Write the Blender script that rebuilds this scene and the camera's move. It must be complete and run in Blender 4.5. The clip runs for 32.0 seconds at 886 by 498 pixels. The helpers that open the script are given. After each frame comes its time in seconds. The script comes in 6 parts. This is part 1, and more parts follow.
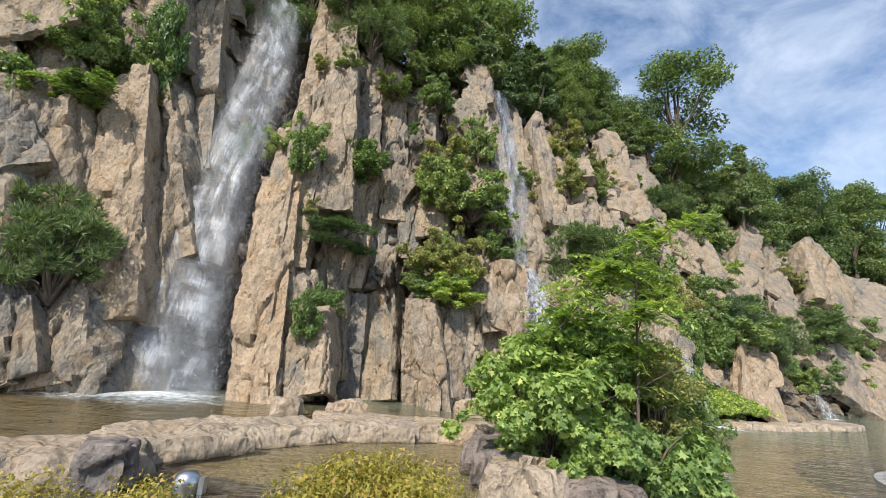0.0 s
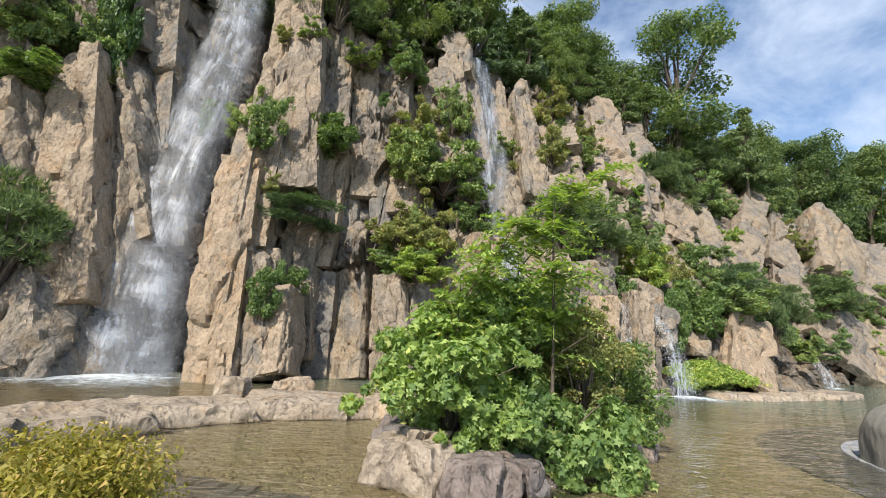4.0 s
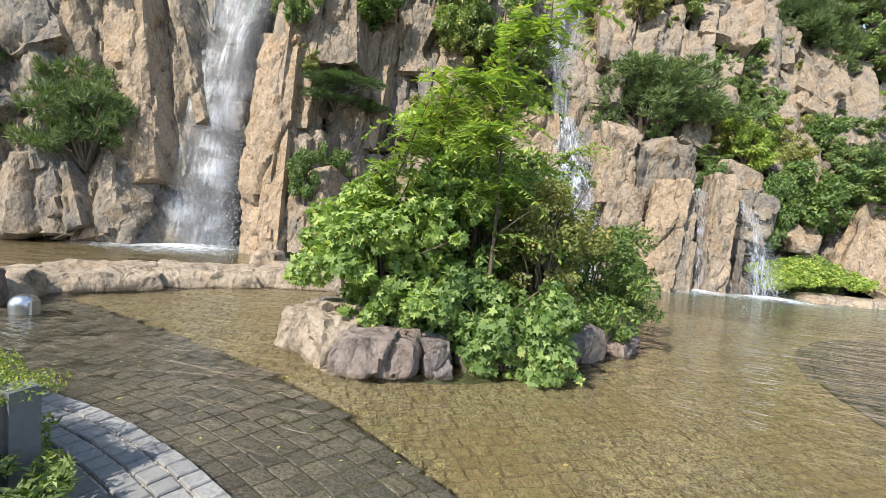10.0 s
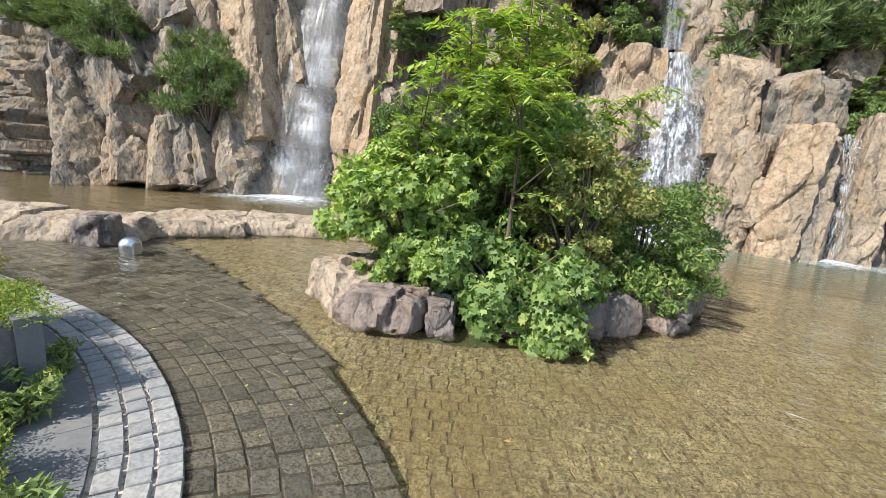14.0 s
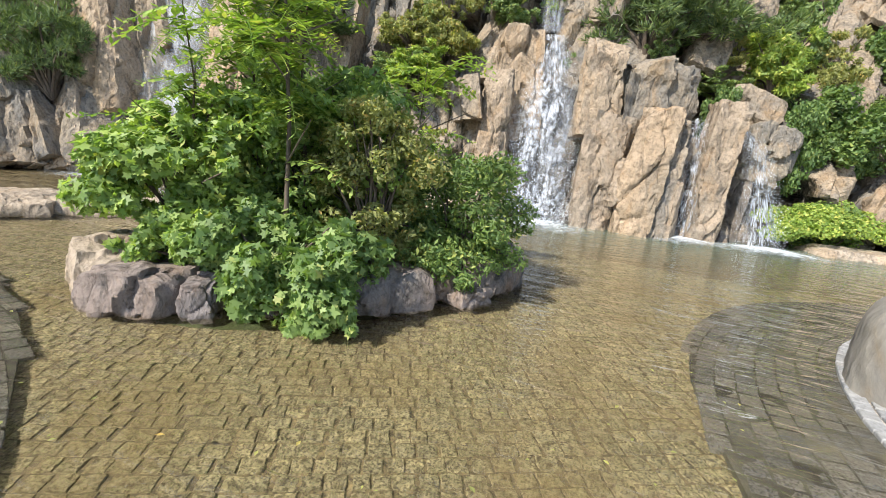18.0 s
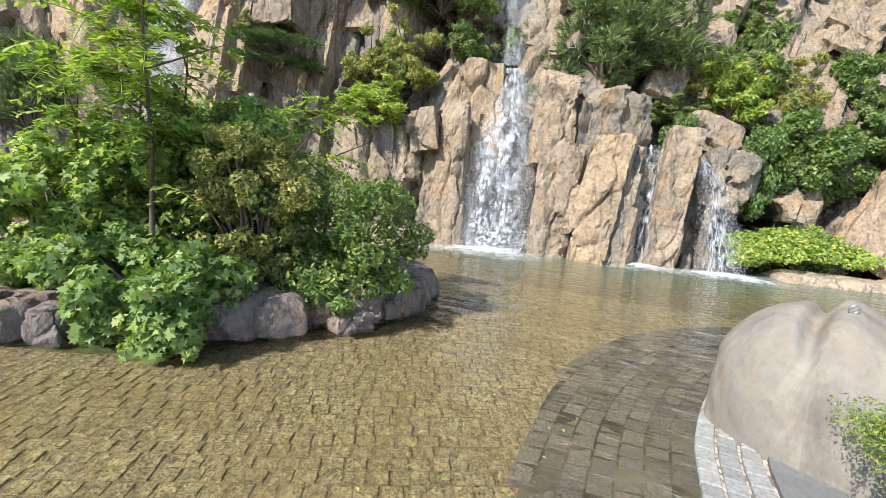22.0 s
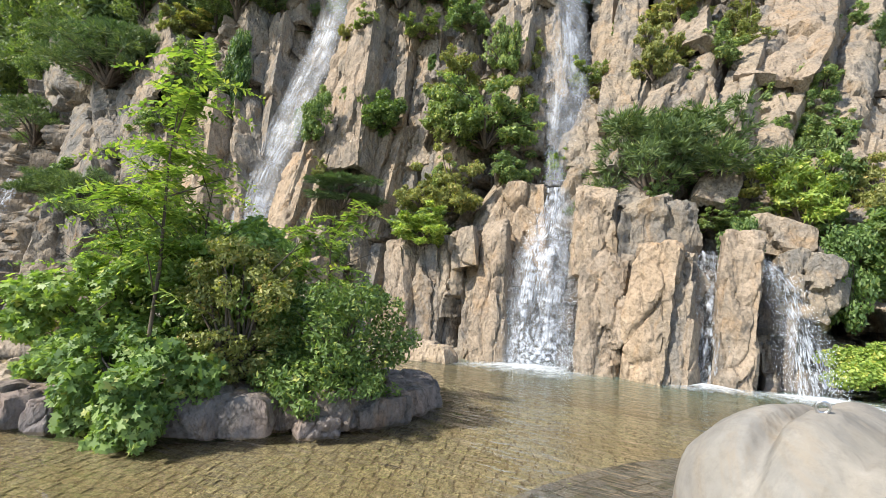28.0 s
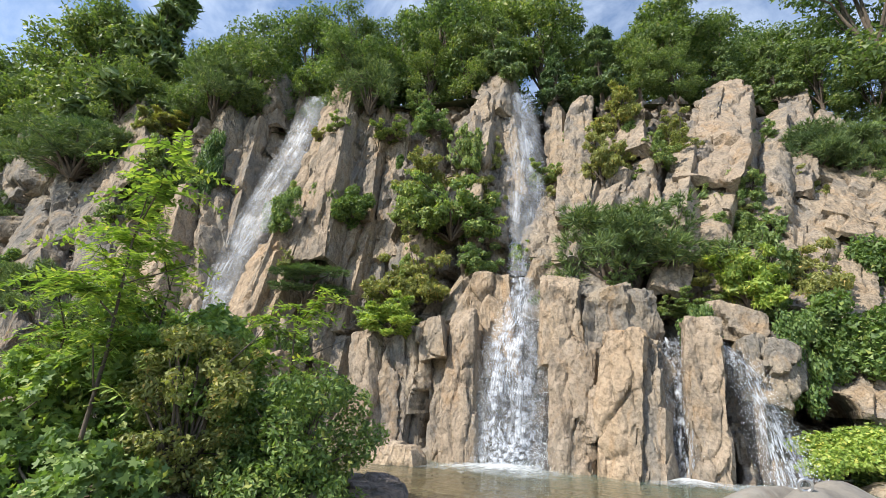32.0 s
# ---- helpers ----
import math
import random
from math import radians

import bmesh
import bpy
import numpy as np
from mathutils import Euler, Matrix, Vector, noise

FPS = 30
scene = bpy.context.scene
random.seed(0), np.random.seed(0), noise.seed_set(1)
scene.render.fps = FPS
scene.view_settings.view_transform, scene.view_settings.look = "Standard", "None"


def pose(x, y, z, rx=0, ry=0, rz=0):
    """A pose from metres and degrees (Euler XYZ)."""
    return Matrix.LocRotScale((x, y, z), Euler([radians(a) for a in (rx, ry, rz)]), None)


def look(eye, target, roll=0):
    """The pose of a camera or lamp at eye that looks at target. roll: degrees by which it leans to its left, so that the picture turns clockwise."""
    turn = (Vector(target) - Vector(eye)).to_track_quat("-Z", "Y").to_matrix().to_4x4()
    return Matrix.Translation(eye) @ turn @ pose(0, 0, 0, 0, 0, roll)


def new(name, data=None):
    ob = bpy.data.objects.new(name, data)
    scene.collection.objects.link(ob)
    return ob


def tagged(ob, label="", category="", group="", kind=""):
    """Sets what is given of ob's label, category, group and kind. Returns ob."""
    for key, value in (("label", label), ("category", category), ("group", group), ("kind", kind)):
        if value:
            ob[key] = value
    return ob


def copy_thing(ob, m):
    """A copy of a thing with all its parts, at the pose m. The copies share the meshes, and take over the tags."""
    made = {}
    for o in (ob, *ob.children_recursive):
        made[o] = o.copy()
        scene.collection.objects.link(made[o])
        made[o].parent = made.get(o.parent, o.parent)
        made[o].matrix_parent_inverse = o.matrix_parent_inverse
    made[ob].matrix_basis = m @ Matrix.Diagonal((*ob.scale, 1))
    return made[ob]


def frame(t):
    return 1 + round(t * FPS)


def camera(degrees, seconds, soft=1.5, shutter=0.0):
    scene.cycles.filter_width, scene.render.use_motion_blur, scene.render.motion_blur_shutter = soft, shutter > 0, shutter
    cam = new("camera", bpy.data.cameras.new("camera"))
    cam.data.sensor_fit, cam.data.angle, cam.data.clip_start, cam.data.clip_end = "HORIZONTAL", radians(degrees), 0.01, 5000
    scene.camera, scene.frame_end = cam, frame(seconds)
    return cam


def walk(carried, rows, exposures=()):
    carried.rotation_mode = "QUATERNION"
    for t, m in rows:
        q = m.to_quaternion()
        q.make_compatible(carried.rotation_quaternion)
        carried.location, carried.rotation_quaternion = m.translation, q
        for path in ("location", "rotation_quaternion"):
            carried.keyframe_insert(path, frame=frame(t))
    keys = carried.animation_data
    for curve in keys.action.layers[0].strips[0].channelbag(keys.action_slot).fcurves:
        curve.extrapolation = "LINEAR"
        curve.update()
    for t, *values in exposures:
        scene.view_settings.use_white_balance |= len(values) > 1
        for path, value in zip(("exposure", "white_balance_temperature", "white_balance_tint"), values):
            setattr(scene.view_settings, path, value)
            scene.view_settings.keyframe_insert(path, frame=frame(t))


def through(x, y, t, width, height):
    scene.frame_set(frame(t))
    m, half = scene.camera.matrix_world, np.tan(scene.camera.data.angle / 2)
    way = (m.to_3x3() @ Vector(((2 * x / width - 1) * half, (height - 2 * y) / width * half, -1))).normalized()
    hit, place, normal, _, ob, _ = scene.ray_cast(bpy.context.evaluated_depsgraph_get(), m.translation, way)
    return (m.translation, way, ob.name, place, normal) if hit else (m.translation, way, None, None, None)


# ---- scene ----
cam = camera(90.9, 32.0, 0.85)
PATH = [
    (0, (0.0, 0.0, 1.797), (0.0, 1.944, 2.265), 4.9),
    (0.5, (0.27, 0.112, 1.77), (0.264, 2.058, 2.229), 5.7),
    (1, (0.419, 0.177, 1.772), (0.414, 2.126, 2.222), 5.1),
    (1.5, (0.675, 0.163, 1.802), (0.642, 2.114, 2.24), 4.7),
    (2, (0.917, 0.262, 1.793), (0.86, 2.216, 2.217), 4.8),
    (2.5, (1.141, 0.386, 1.731), (1.079, 2.34, 2.152), 4.7),
    (3, (1.322, 0.502, 1.752), (1.271, 2.46, 2.159), 4.6),
    (3.5, (1.511, 0.525, 1.769), (1.466, 2.485, 2.163), 3.6),
    (5.5, (2.348, 0.957, 1.712), (2.273, 2.929, 2.038), 3.4),
    (6, (2.577, 1.031, 1.727), (2.491, 3.006, 2.032), 2.9),
    (6.5, (2.739, 1.119, 1.705), (2.635, 3.096, 1.993), 2.8),
    (7, (2.923, 1.239, 1.676), (2.799, 3.218, 1.938), 2.8),
    (7.5, (3.112, 1.298, 1.694), (2.968, 3.28, 1.922), 2.2),
    (8, (3.357, 1.316, 1.7), (3.142, 3.299, 1.857), 1.9),
    (8.5, (3.53, 1.375, 1.715), (3.278, 3.357, 1.814), 3.9),
    (9, (3.676, 1.448, 1.7), (3.364, 3.424, 1.706), 5.1),
    (9.5, (3.807, 1.537, 1.715), (3.432, 3.5, 1.625), 5.3),
    (10, (3.943, 1.568, 1.731), (3.439, 3.497, 1.578), 4.8),
    (10.5, (4.139, 1.56, 1.789), (3.416, 3.411, 1.565), 4.7),
    (11, (4.277, 1.629, 1.804), (3.465, 3.436, 1.529), 5.8),
    (11.5, (4.376, 1.712, 1.81), (3.541, 3.498, 1.47), 6.6),
    (12, (4.413, 1.772, 1.846), (3.569, 3.546, 1.475), 6.5),
    (12.5, (4.466, 1.813, 1.881), (3.611, 3.582, 1.507), 5.7),
    (13, (4.633, 1.923, 1.881), (3.741, 3.672, 1.499), 4.5),
    (13.5, (4.803, 2.03, 1.885), (3.866, 3.753, 1.494), 4.1),
    (15.5, (5.574, 2.579, 1.891), (4.613, 4.275, 1.444), 5.4),
    (16, (5.723, 2.756, 1.849), (4.816, 4.483, 1.405), 6.0),
    (16.5, (5.867, 2.927, 1.833), (5.082, 4.715, 1.402), 6.3),
    (17, (6.015, 3.034, 1.827), (5.288, 4.847, 1.394), 5.4),
    (17.5, (6.297, 3.13, 1.829), (5.597, 4.95, 1.386), 5.0),
    (18, (6.448, 3.21, 1.828), (5.754, 5.032, 1.383), 5.5),
    (18.5, (6.623, 3.328, 1.813), (5.922, 5.146, 1.364), 6.2),
    (19, (6.738, 3.443, 1.813), (6.031, 5.257, 1.356), 6.2),
    (19.5, (6.921, 3.477, 1.816), (6.204, 5.283, 1.346), 6.0),
    (20, (7.16, 3.556, 1.807), (6.43, 5.357, 1.331), 5.7),
    (20.5, (7.37, 3.662, 1.798), (6.625, 5.458, 1.327), 5.2),
    (21, (7.55, 3.793, 1.799), (6.801, 5.592, 1.346), 5.0),
    (21.5, (7.746, 3.821, 1.825), (6.985, 5.631, 1.441), 4.7),
    (22, (7.946, 3.877, 1.835), (7.171, 5.696, 1.534), 4.5),
    (22.5, (8.104, 3.963, 1.837), (7.315, 5.783, 1.579), 4.5),
    (23, (8.247, 4.092, 1.82), (7.447, 5.915, 1.625), 5.2),
    (23.5, (8.399, 4.184, 1.826), (7.541, 5.984, 1.669), 4.3),
    (24, (8.597, 4.247, 1.802), (7.674, 6.017, 1.683), 4.2),
    (24.5, (8.742, 4.276, 1.792), (7.712, 5.987, 1.694), 3.9),
    (25, (8.849, 4.373, 1.765), (7.8, 6.074, 1.703), 3.9),
    (25.5, (8.948, 4.415, 1.757), (7.872, 6.101, 1.73), 3.8),
    (27.5, (9.193, 4.591, 1.643), (8.06, 6.234, 1.769), 2.7),
    (28, (9.247, 4.611, 1.615), (8.082, 6.218, 1.86), 3.2),
    (28.5, (9.215, 4.593, 1.549), (8.048, 6.184, 1.878), 3.2),
    (29, (9.219, 4.595, 1.534), (8.06, 6.169, 1.96), 2.8),
    (29.5, (9.215, 4.602, 1.521), (8.092, 6.183, 2.011), 1.9),
    (30, (9.215, 4.572, 1.519), (8.124, 6.159, 2.056), 1.2),
    (30.5, (9.216, 4.594, 1.516), (8.154, 6.188, 2.094), 1.0),
    (31, (9.217, 4.606, 1.511), (8.178, 6.201, 2.125), 0.9),
    (31.5, (9.212, 4.592, 1.512), (8.196, 6.19, 2.157), 1.5),
    (32, (9.215, 4.587, 1.517), (8.217, 6.188, 2.181), 1.9),
]
EXPOSURES = [(0.0, 0.55), (6.0, 0.63), (9.0, 0.76), (13.0, 0.88), (19.0, 0.92), (23.0, 0.98), (28.0, 0.94), (32.0, 0.76)]
walk(cam, [(t, look(eye, target, roll)) for t, eye, target, roll in PATH], EXPOSURES)

# ---- world, sun, exposure ----
SUN_AZ, SUN_EL = radians(205), radians(47)
world = bpy.data.worlds.new("sky")
scene.world = world
world.use_nodes = True
wn, wl = world.node_tree.nodes, world.node_tree.links
wn.clear()
w_out = wn.new("ShaderNodeOutputWorld")
w_bg = wn.new("ShaderNodeBackground")
w_sky = wn.new("ShaderNodeTexSky")
w_sky.sky_type, w_sky.sun_disc = "NISHITA", False
w_sky.sun_elevation, w_sky.sun_rotation = SUN_EL, SUN_AZ
w_sky.air_density, w_sky.dust_density, w_sky.ozone_density = 1.0, 0.6, 1.5
w_co = wn.new("ShaderNodeTexCoord")
w_map = wn.new("ShaderNodeMapping")
w_map.inputs["Scale"].default_value = (1.3, 1.9, 2.6)
w_map.inputs["Rotation"].default_value = (0, 0, 0.5)
w_n1 = wn.new("ShaderNodeTexNoise")
w_n1.inputs["Scale"].default_value = 3.4
w_n1.inputs["Detail"].default_value = 8
w_n1.inputs["Roughness"].default_value = 0.62
w_n1.inputs["Distortion"].default_value = 0.4
w_ramp = wn.new("ShaderNodeValToRGB")
w_ramp.color_ramp.elements[0].position, w_ramp.color_ramp.elements[1].position = 0.40, 0.78
w_mix = wn.new("ShaderNodeMix")
w_mix.data_type = "RGBA"
w_mix.inputs["B"].default_value = (4.0, 4.6, 5.6, 1)
w_fac = wn.new("ShaderNodeMath")
w_fac.operation = "MULTIPLY"
w_fac.inputs[1].default_value = 0.9
wl.new(w_co.outputs["Generated"], w_map.inputs["Vector"])
wl.new(w_map.outputs["Vector"], w_n1.inputs["Vector"])
wl.new(w_n1.outputs["Fac"], w_ramp.inputs["Fac"])
wl.new(w_ramp.outputs["Color"], w_fac.inputs[0])
wl.new(w_fac.outputs[0], w_mix.inputs["Factor"])
wl.new(w_sky.outputs["Color"], w_mix.inputs["A"])
wl.new(w_mix.outputs["Result"], w_bg.inputs["Color"])
w_bg.inputs["Strength"].default_value = 0.14
wl.new(w_bg.outputs["Background"], w_out.inputs["Surface"])

sun = new("sun", bpy.data.lights.new("sun", "SUN"))
sun.data.energy, sun.data.angle, sun.data.color = 4.2, radians(0.6), (1.0, 0.93, 0.82)
sun_way = Vector((math.sin(SUN_AZ) * math.cos(SUN_EL), math.cos(SUN_AZ) * math.cos(SUN_EL), math.sin(SUN_EL)))
sun.matrix_world = look(sun_way * 60, (0, 0, 0))


# ---- numpy noise ----
def lattice(ix, iy, iz, seed):
    h = (ix * 374761393 + iy * 668265263 + iz * 2147483647 + seed * 974634777).astype(np.int64) & 0xFFFFFFFF
    h = ((h ^ (h >> 13)) * 1274126177) & 0xFFFFFFFF
    h = ((h ^ (h >> 15)) * 2246822519) & 0xFFFFFFFF
    return ((h ^ (h >> 16)) & 0xFFFFFF) / float(0xFFFFFF)


def smooth_noise(p, seed=0):
    """Value noise from -1 to 1 at rows of points."""
    i = np.floor(p).astype(np.int64)
    f = p - i
    f = f * f * (3 - 2 * f)
    out = 0
    for dx in (0, 1):
        for dy in (0, 1):
            for dz in (0, 1):
                w = (f[:, 0] if dx else 1 - f[:, 0]) * (f[:, 1] if dy else 1 - f[:, 1]) * (f[:, 2] if dz else 1 - f[:, 2])
                out = out + w * lattice(i[:, 0] + dx, i[:, 1] + dy, i[:, 2] + dz, seed)
    return out * 2 - 1


def fbm(p, octaves=4, seed=0, gain=0.5):
    out, amp = 0, 1.0
    for o in range(octaves):
        out = out + amp * smooth_noise(p * 2.03**o + 17.3 * o, seed + o)
        amp *= gain
    return out


def facets(p, seed=0, tilt=0.8):
    """Broken planes: each cell of the points has its own level and slope. Gives the height and the gap to the next cell."""
    i = np.floor(p).astype(np.int64)
    near, second, out = np.full(len(p), 9.0), np.full(len(p), 9.0), np.zeros(len(p))
    for dx in (-1, 0, 1):
        for dy in (-1, 0, 1):
            for dz in (-1, 0, 1):
                c = i + (dx, dy, dz)
                r = [lattice(c[:, 0], c[:, 1], c[:, 2], seed + k) for k in range(11, 18)]
                away = p - np.stack(r[:3], 1) - c
                d = np.linalg.norm(away, axis=1)
                level = r[3] - 0.5 + tilt * ((r[4] - 0.5) * away[:, 0] + (r[5] - 0.5) * away[:, 1] + (r[6] - 0.5) * away[:, 2])
                closer = d < near
                second = np.where(closer, near, np.minimum(second, d))
                out = np.where(closer, level, out)
                near = np.minimum(near, d)
    return out, second - near


# ---- mesh helpers ----
def mesh_of(name, verts, faces, material, smooth=True, sharp=None):
    me = bpy.data.meshes.new(name)
    me.from_pydata(np.asarray(verts).tolist(), [], [list(f) for f in faces])
    me.materials.append(material)
    if smooth:
        me.polygons.foreach_set("use_smooth", [True] * len(me.polygons))
        if sharp:
            me.set_sharp_from_angle(angle=radians(sharp))
    me.update()
    return me


def part(name, me, parent, label=""):
    ob = new(name, me)
    ob.parent = parent
    return tagged(ob, label)


def thing(name, label, category, group="", kind="", at=None):
    ob = new(name)
    ob.empty_display_size = 0.2
    if at is not None:
        ob.matrix_world = at
    return tagged(ob, label, category, group, kind)


def box_grid(nx, ny, nz):
    """The shell of a box from -1 to 1 with that many cells a side: points and quads, welded."""
    index, pts, quads = {}, [], []

    def vert(a, b, c):
        k = (a, b, c)
        if k not in index:
            index[k] = len(pts)
            pts.append((2 * a / nx - 1, 2 * b / ny - 1, 2 * c / nz - 1))
        return index[k]

    for a in range(nx):
        for b in range(ny):
            quads.append((vert(a, b, 0), vert(a, b + 1, 0), vert(a + 1, b + 1, 0), vert(a + 1, b, 0)))
            quads.append((vert(a, b, nz), vert(a + 1, b, nz), vert(a + 1, b + 1, nz), vert(a, b + 1, nz)))
    for a in range(nx):
        for c in range(nz):
            quads.append((vert(a, 0, c), vert(a + 1, 0, c), vert(a + 1, 0, c + 1), vert(a, 0, c + 1)))
            quads.append((vert(a, ny, c), vert(a, ny, c + 1), vert(a + 1, ny, c + 1), vert(a + 1, ny, c)))
    for b in range(ny):
        for c in range(nz):
            quads.append((vert(0, b, c), vert(0, b, c + 1), vert(0, b + 1, c + 1), vert(0, b + 1, c)))
            quads.append((vert(nx, b, c), vert(nx, b + 1, c), vert(nx, b + 1, c + 1), vert(nx, b, c + 1)))
    return np.array(pts, float), quads


def rock_shape(w, d, h, seed, cells_across=16, chop=12, round_off=0.1, rough=0.07, grooves=0.06, upright=1.0):
    """A weathered rock w x d x h about its centre: a tapered block, planes struck off it, broken facets, fissures and grain."""
    rnd = np.random.RandomState(seed)
    nz = int(max(6, min(64, 0.8 * cells_across * h / max(w, 0.2))))
    ny = int(max(5, min(20, 0.75 * cells_across * d / max(w, 0.2))))
    p, quads = box_grid(cells_across, ny, nz)
    ball = p / np.linalg.norm(p, axis=1)[:, None] * 1.2
    p = p * (1 - round_off) + ball * round_off
    lift = (p[:, 2:3] + 1) / 2
    tall = h > 1.3 * w
    p[:, :2] = p[:, :2] * (1 - rnd.uniform(0.02, 0.2) * lift**1.5) + rnd.normal(0, 0.035 if tall else 0.02, 2) * lift
    for k in range(chop):
        if k % 3:
            a = rnd.uniform(0, 2 * math.pi)
            n = np.array([math.cos(a), math.sin(a), rnd.normal(0, 0.22 if tall else 0.5)])
            far = rnd.uniform(0.76, 0.96)
        else:
            n = np.array([rnd.normal(0, 0.55), rnd.normal(-0.15, 0.5), 1.0])
            far = rnd.uniform(0.72, 0.95)
        n /= np.linalg.norm(n)
        over = np.maximum(p @ n - np.abs(n).sum() * far, 0)
        p = p - over[:, None] * n
    p = p * (w / 2, d / 2, h / 2)
    s = min(w, d, h)
    way = p / (np.linalg.norm(p / (w, d, h), axis=1)[:, None] * (w, d, h) + 1e-6)
    way = way * (1, 1, 0.5)
    way /= np.linalg.norm(way, axis=1)[:, None] + 1e-6
    q = p + rnd.uniform(-50, 50, 3)
    k = 1 / max(s, 0.3) ** 0.7
    bent = q + 0.10 / k * np.stack([fbm(q * 1.6 * k, 3, seed + a) for a in (31, 32, 33)], 1)
    zs = 0.35 + 0.65 * upright
    g = fbm(bent * (1.2 * k, 1.2 * k, 0.7 * k * zs), 3, seed)
    big, gap = facets(bent * (1.25 * k, 1.25 * k, 0.8 * k * zs), seed, 1.5)
    small, _ = facets(bent * (3.2 * k, 3.2 * k, 2.6 * k * zs), seed + 3, 1.6)
    crack = np.clip(1 - gap / 0.10, 0, 1)
    fine = fbm(q * 5.5, 4, seed + 5, 0.6)
    if not tall:
        fine = fine + 3.0 * facets(bent * (0.9 * k, 0.9 * k, 6.0 * k), seed + 7, 0.6)[0]
    out = 1.1 * grooves * g + rough * (2.6 * big + 0.75 * small) + 0.014 * fine - 0.07 * crack
    return p + way * (s * out)[:, None], quads


# ---- materials ----
def material(name):
    m = bpy.data.materials.new(name)
    m.use_nodes = True
    return m, m.node_tree.nodes, m.node_tree.links, m.node_tree.nodes["Principled BSDF"]


def coords(n, l, scale=(1, 1, 1), space="Object"):
    c = n.new("ShaderNodeTexCoord")
    m = n.new("ShaderNodeMapping")
    m.inputs["Scale"].default_value = scale
    l.new(c.outputs[space], m.inputs["Vector"])
    return m.outputs["Vector"]


def noise_tex(n, l, vec, scale, detail=6, rough=0.6, distort=0.0):
    t = n.new("ShaderNodeTexNoise")
    t.inputs["Scale"].default_value, t.inputs["Detail"].default_value = scale, detail
    t.inputs["Roughness"].default_value, t.inputs["Distortion"].default_value = rough, distort
    l.new(vec, t.inputs["Vector"])
    return t.outputs["Fac"]


def ramp(n, l, fac, stops):
    r = n.new("ShaderNodeValToRGB")
    e = r.color_ramp.elements
    while len(e) < len(stops):
        e.new(0.5)
    for el, (at, c) in zip(e, stops):
        el.position, el.color = at, (*c, 1) if len(c) == 3 else c
    l.new(fac, r.inputs["Fac"])
    return r.outputs["Color"]


def mix_rgb(n, l, fac, a, b, blend="MIX"):
    m = n.new("ShaderNodeMix")
    m.data_type, m.blend_type = "RGBA", blend
    for sock, v in (("Factor", fac), ("A", a), ("B", b)):
        if isinstance(v, (int, float)):
            m.inputs[sock].default_value = v
        elif isinstance(v, tuple):
            m.inputs[sock].default_value = (*v, 1)
        else:
            l.new(v, m.inputs[sock])
    return m.outputs["Result"]


def bump(n, l, height, strength, distance, under=None):
    b = n.new("ShaderNodeBump")
    b.inputs["Strength"].default_value, b.inputs["Distance"].default_value = strength, distance
    l.new(height, b.inputs["Height"])
    if under is not None:
        l.new(under, b.inputs["Normal"])
    return b.outputs["Normal"]


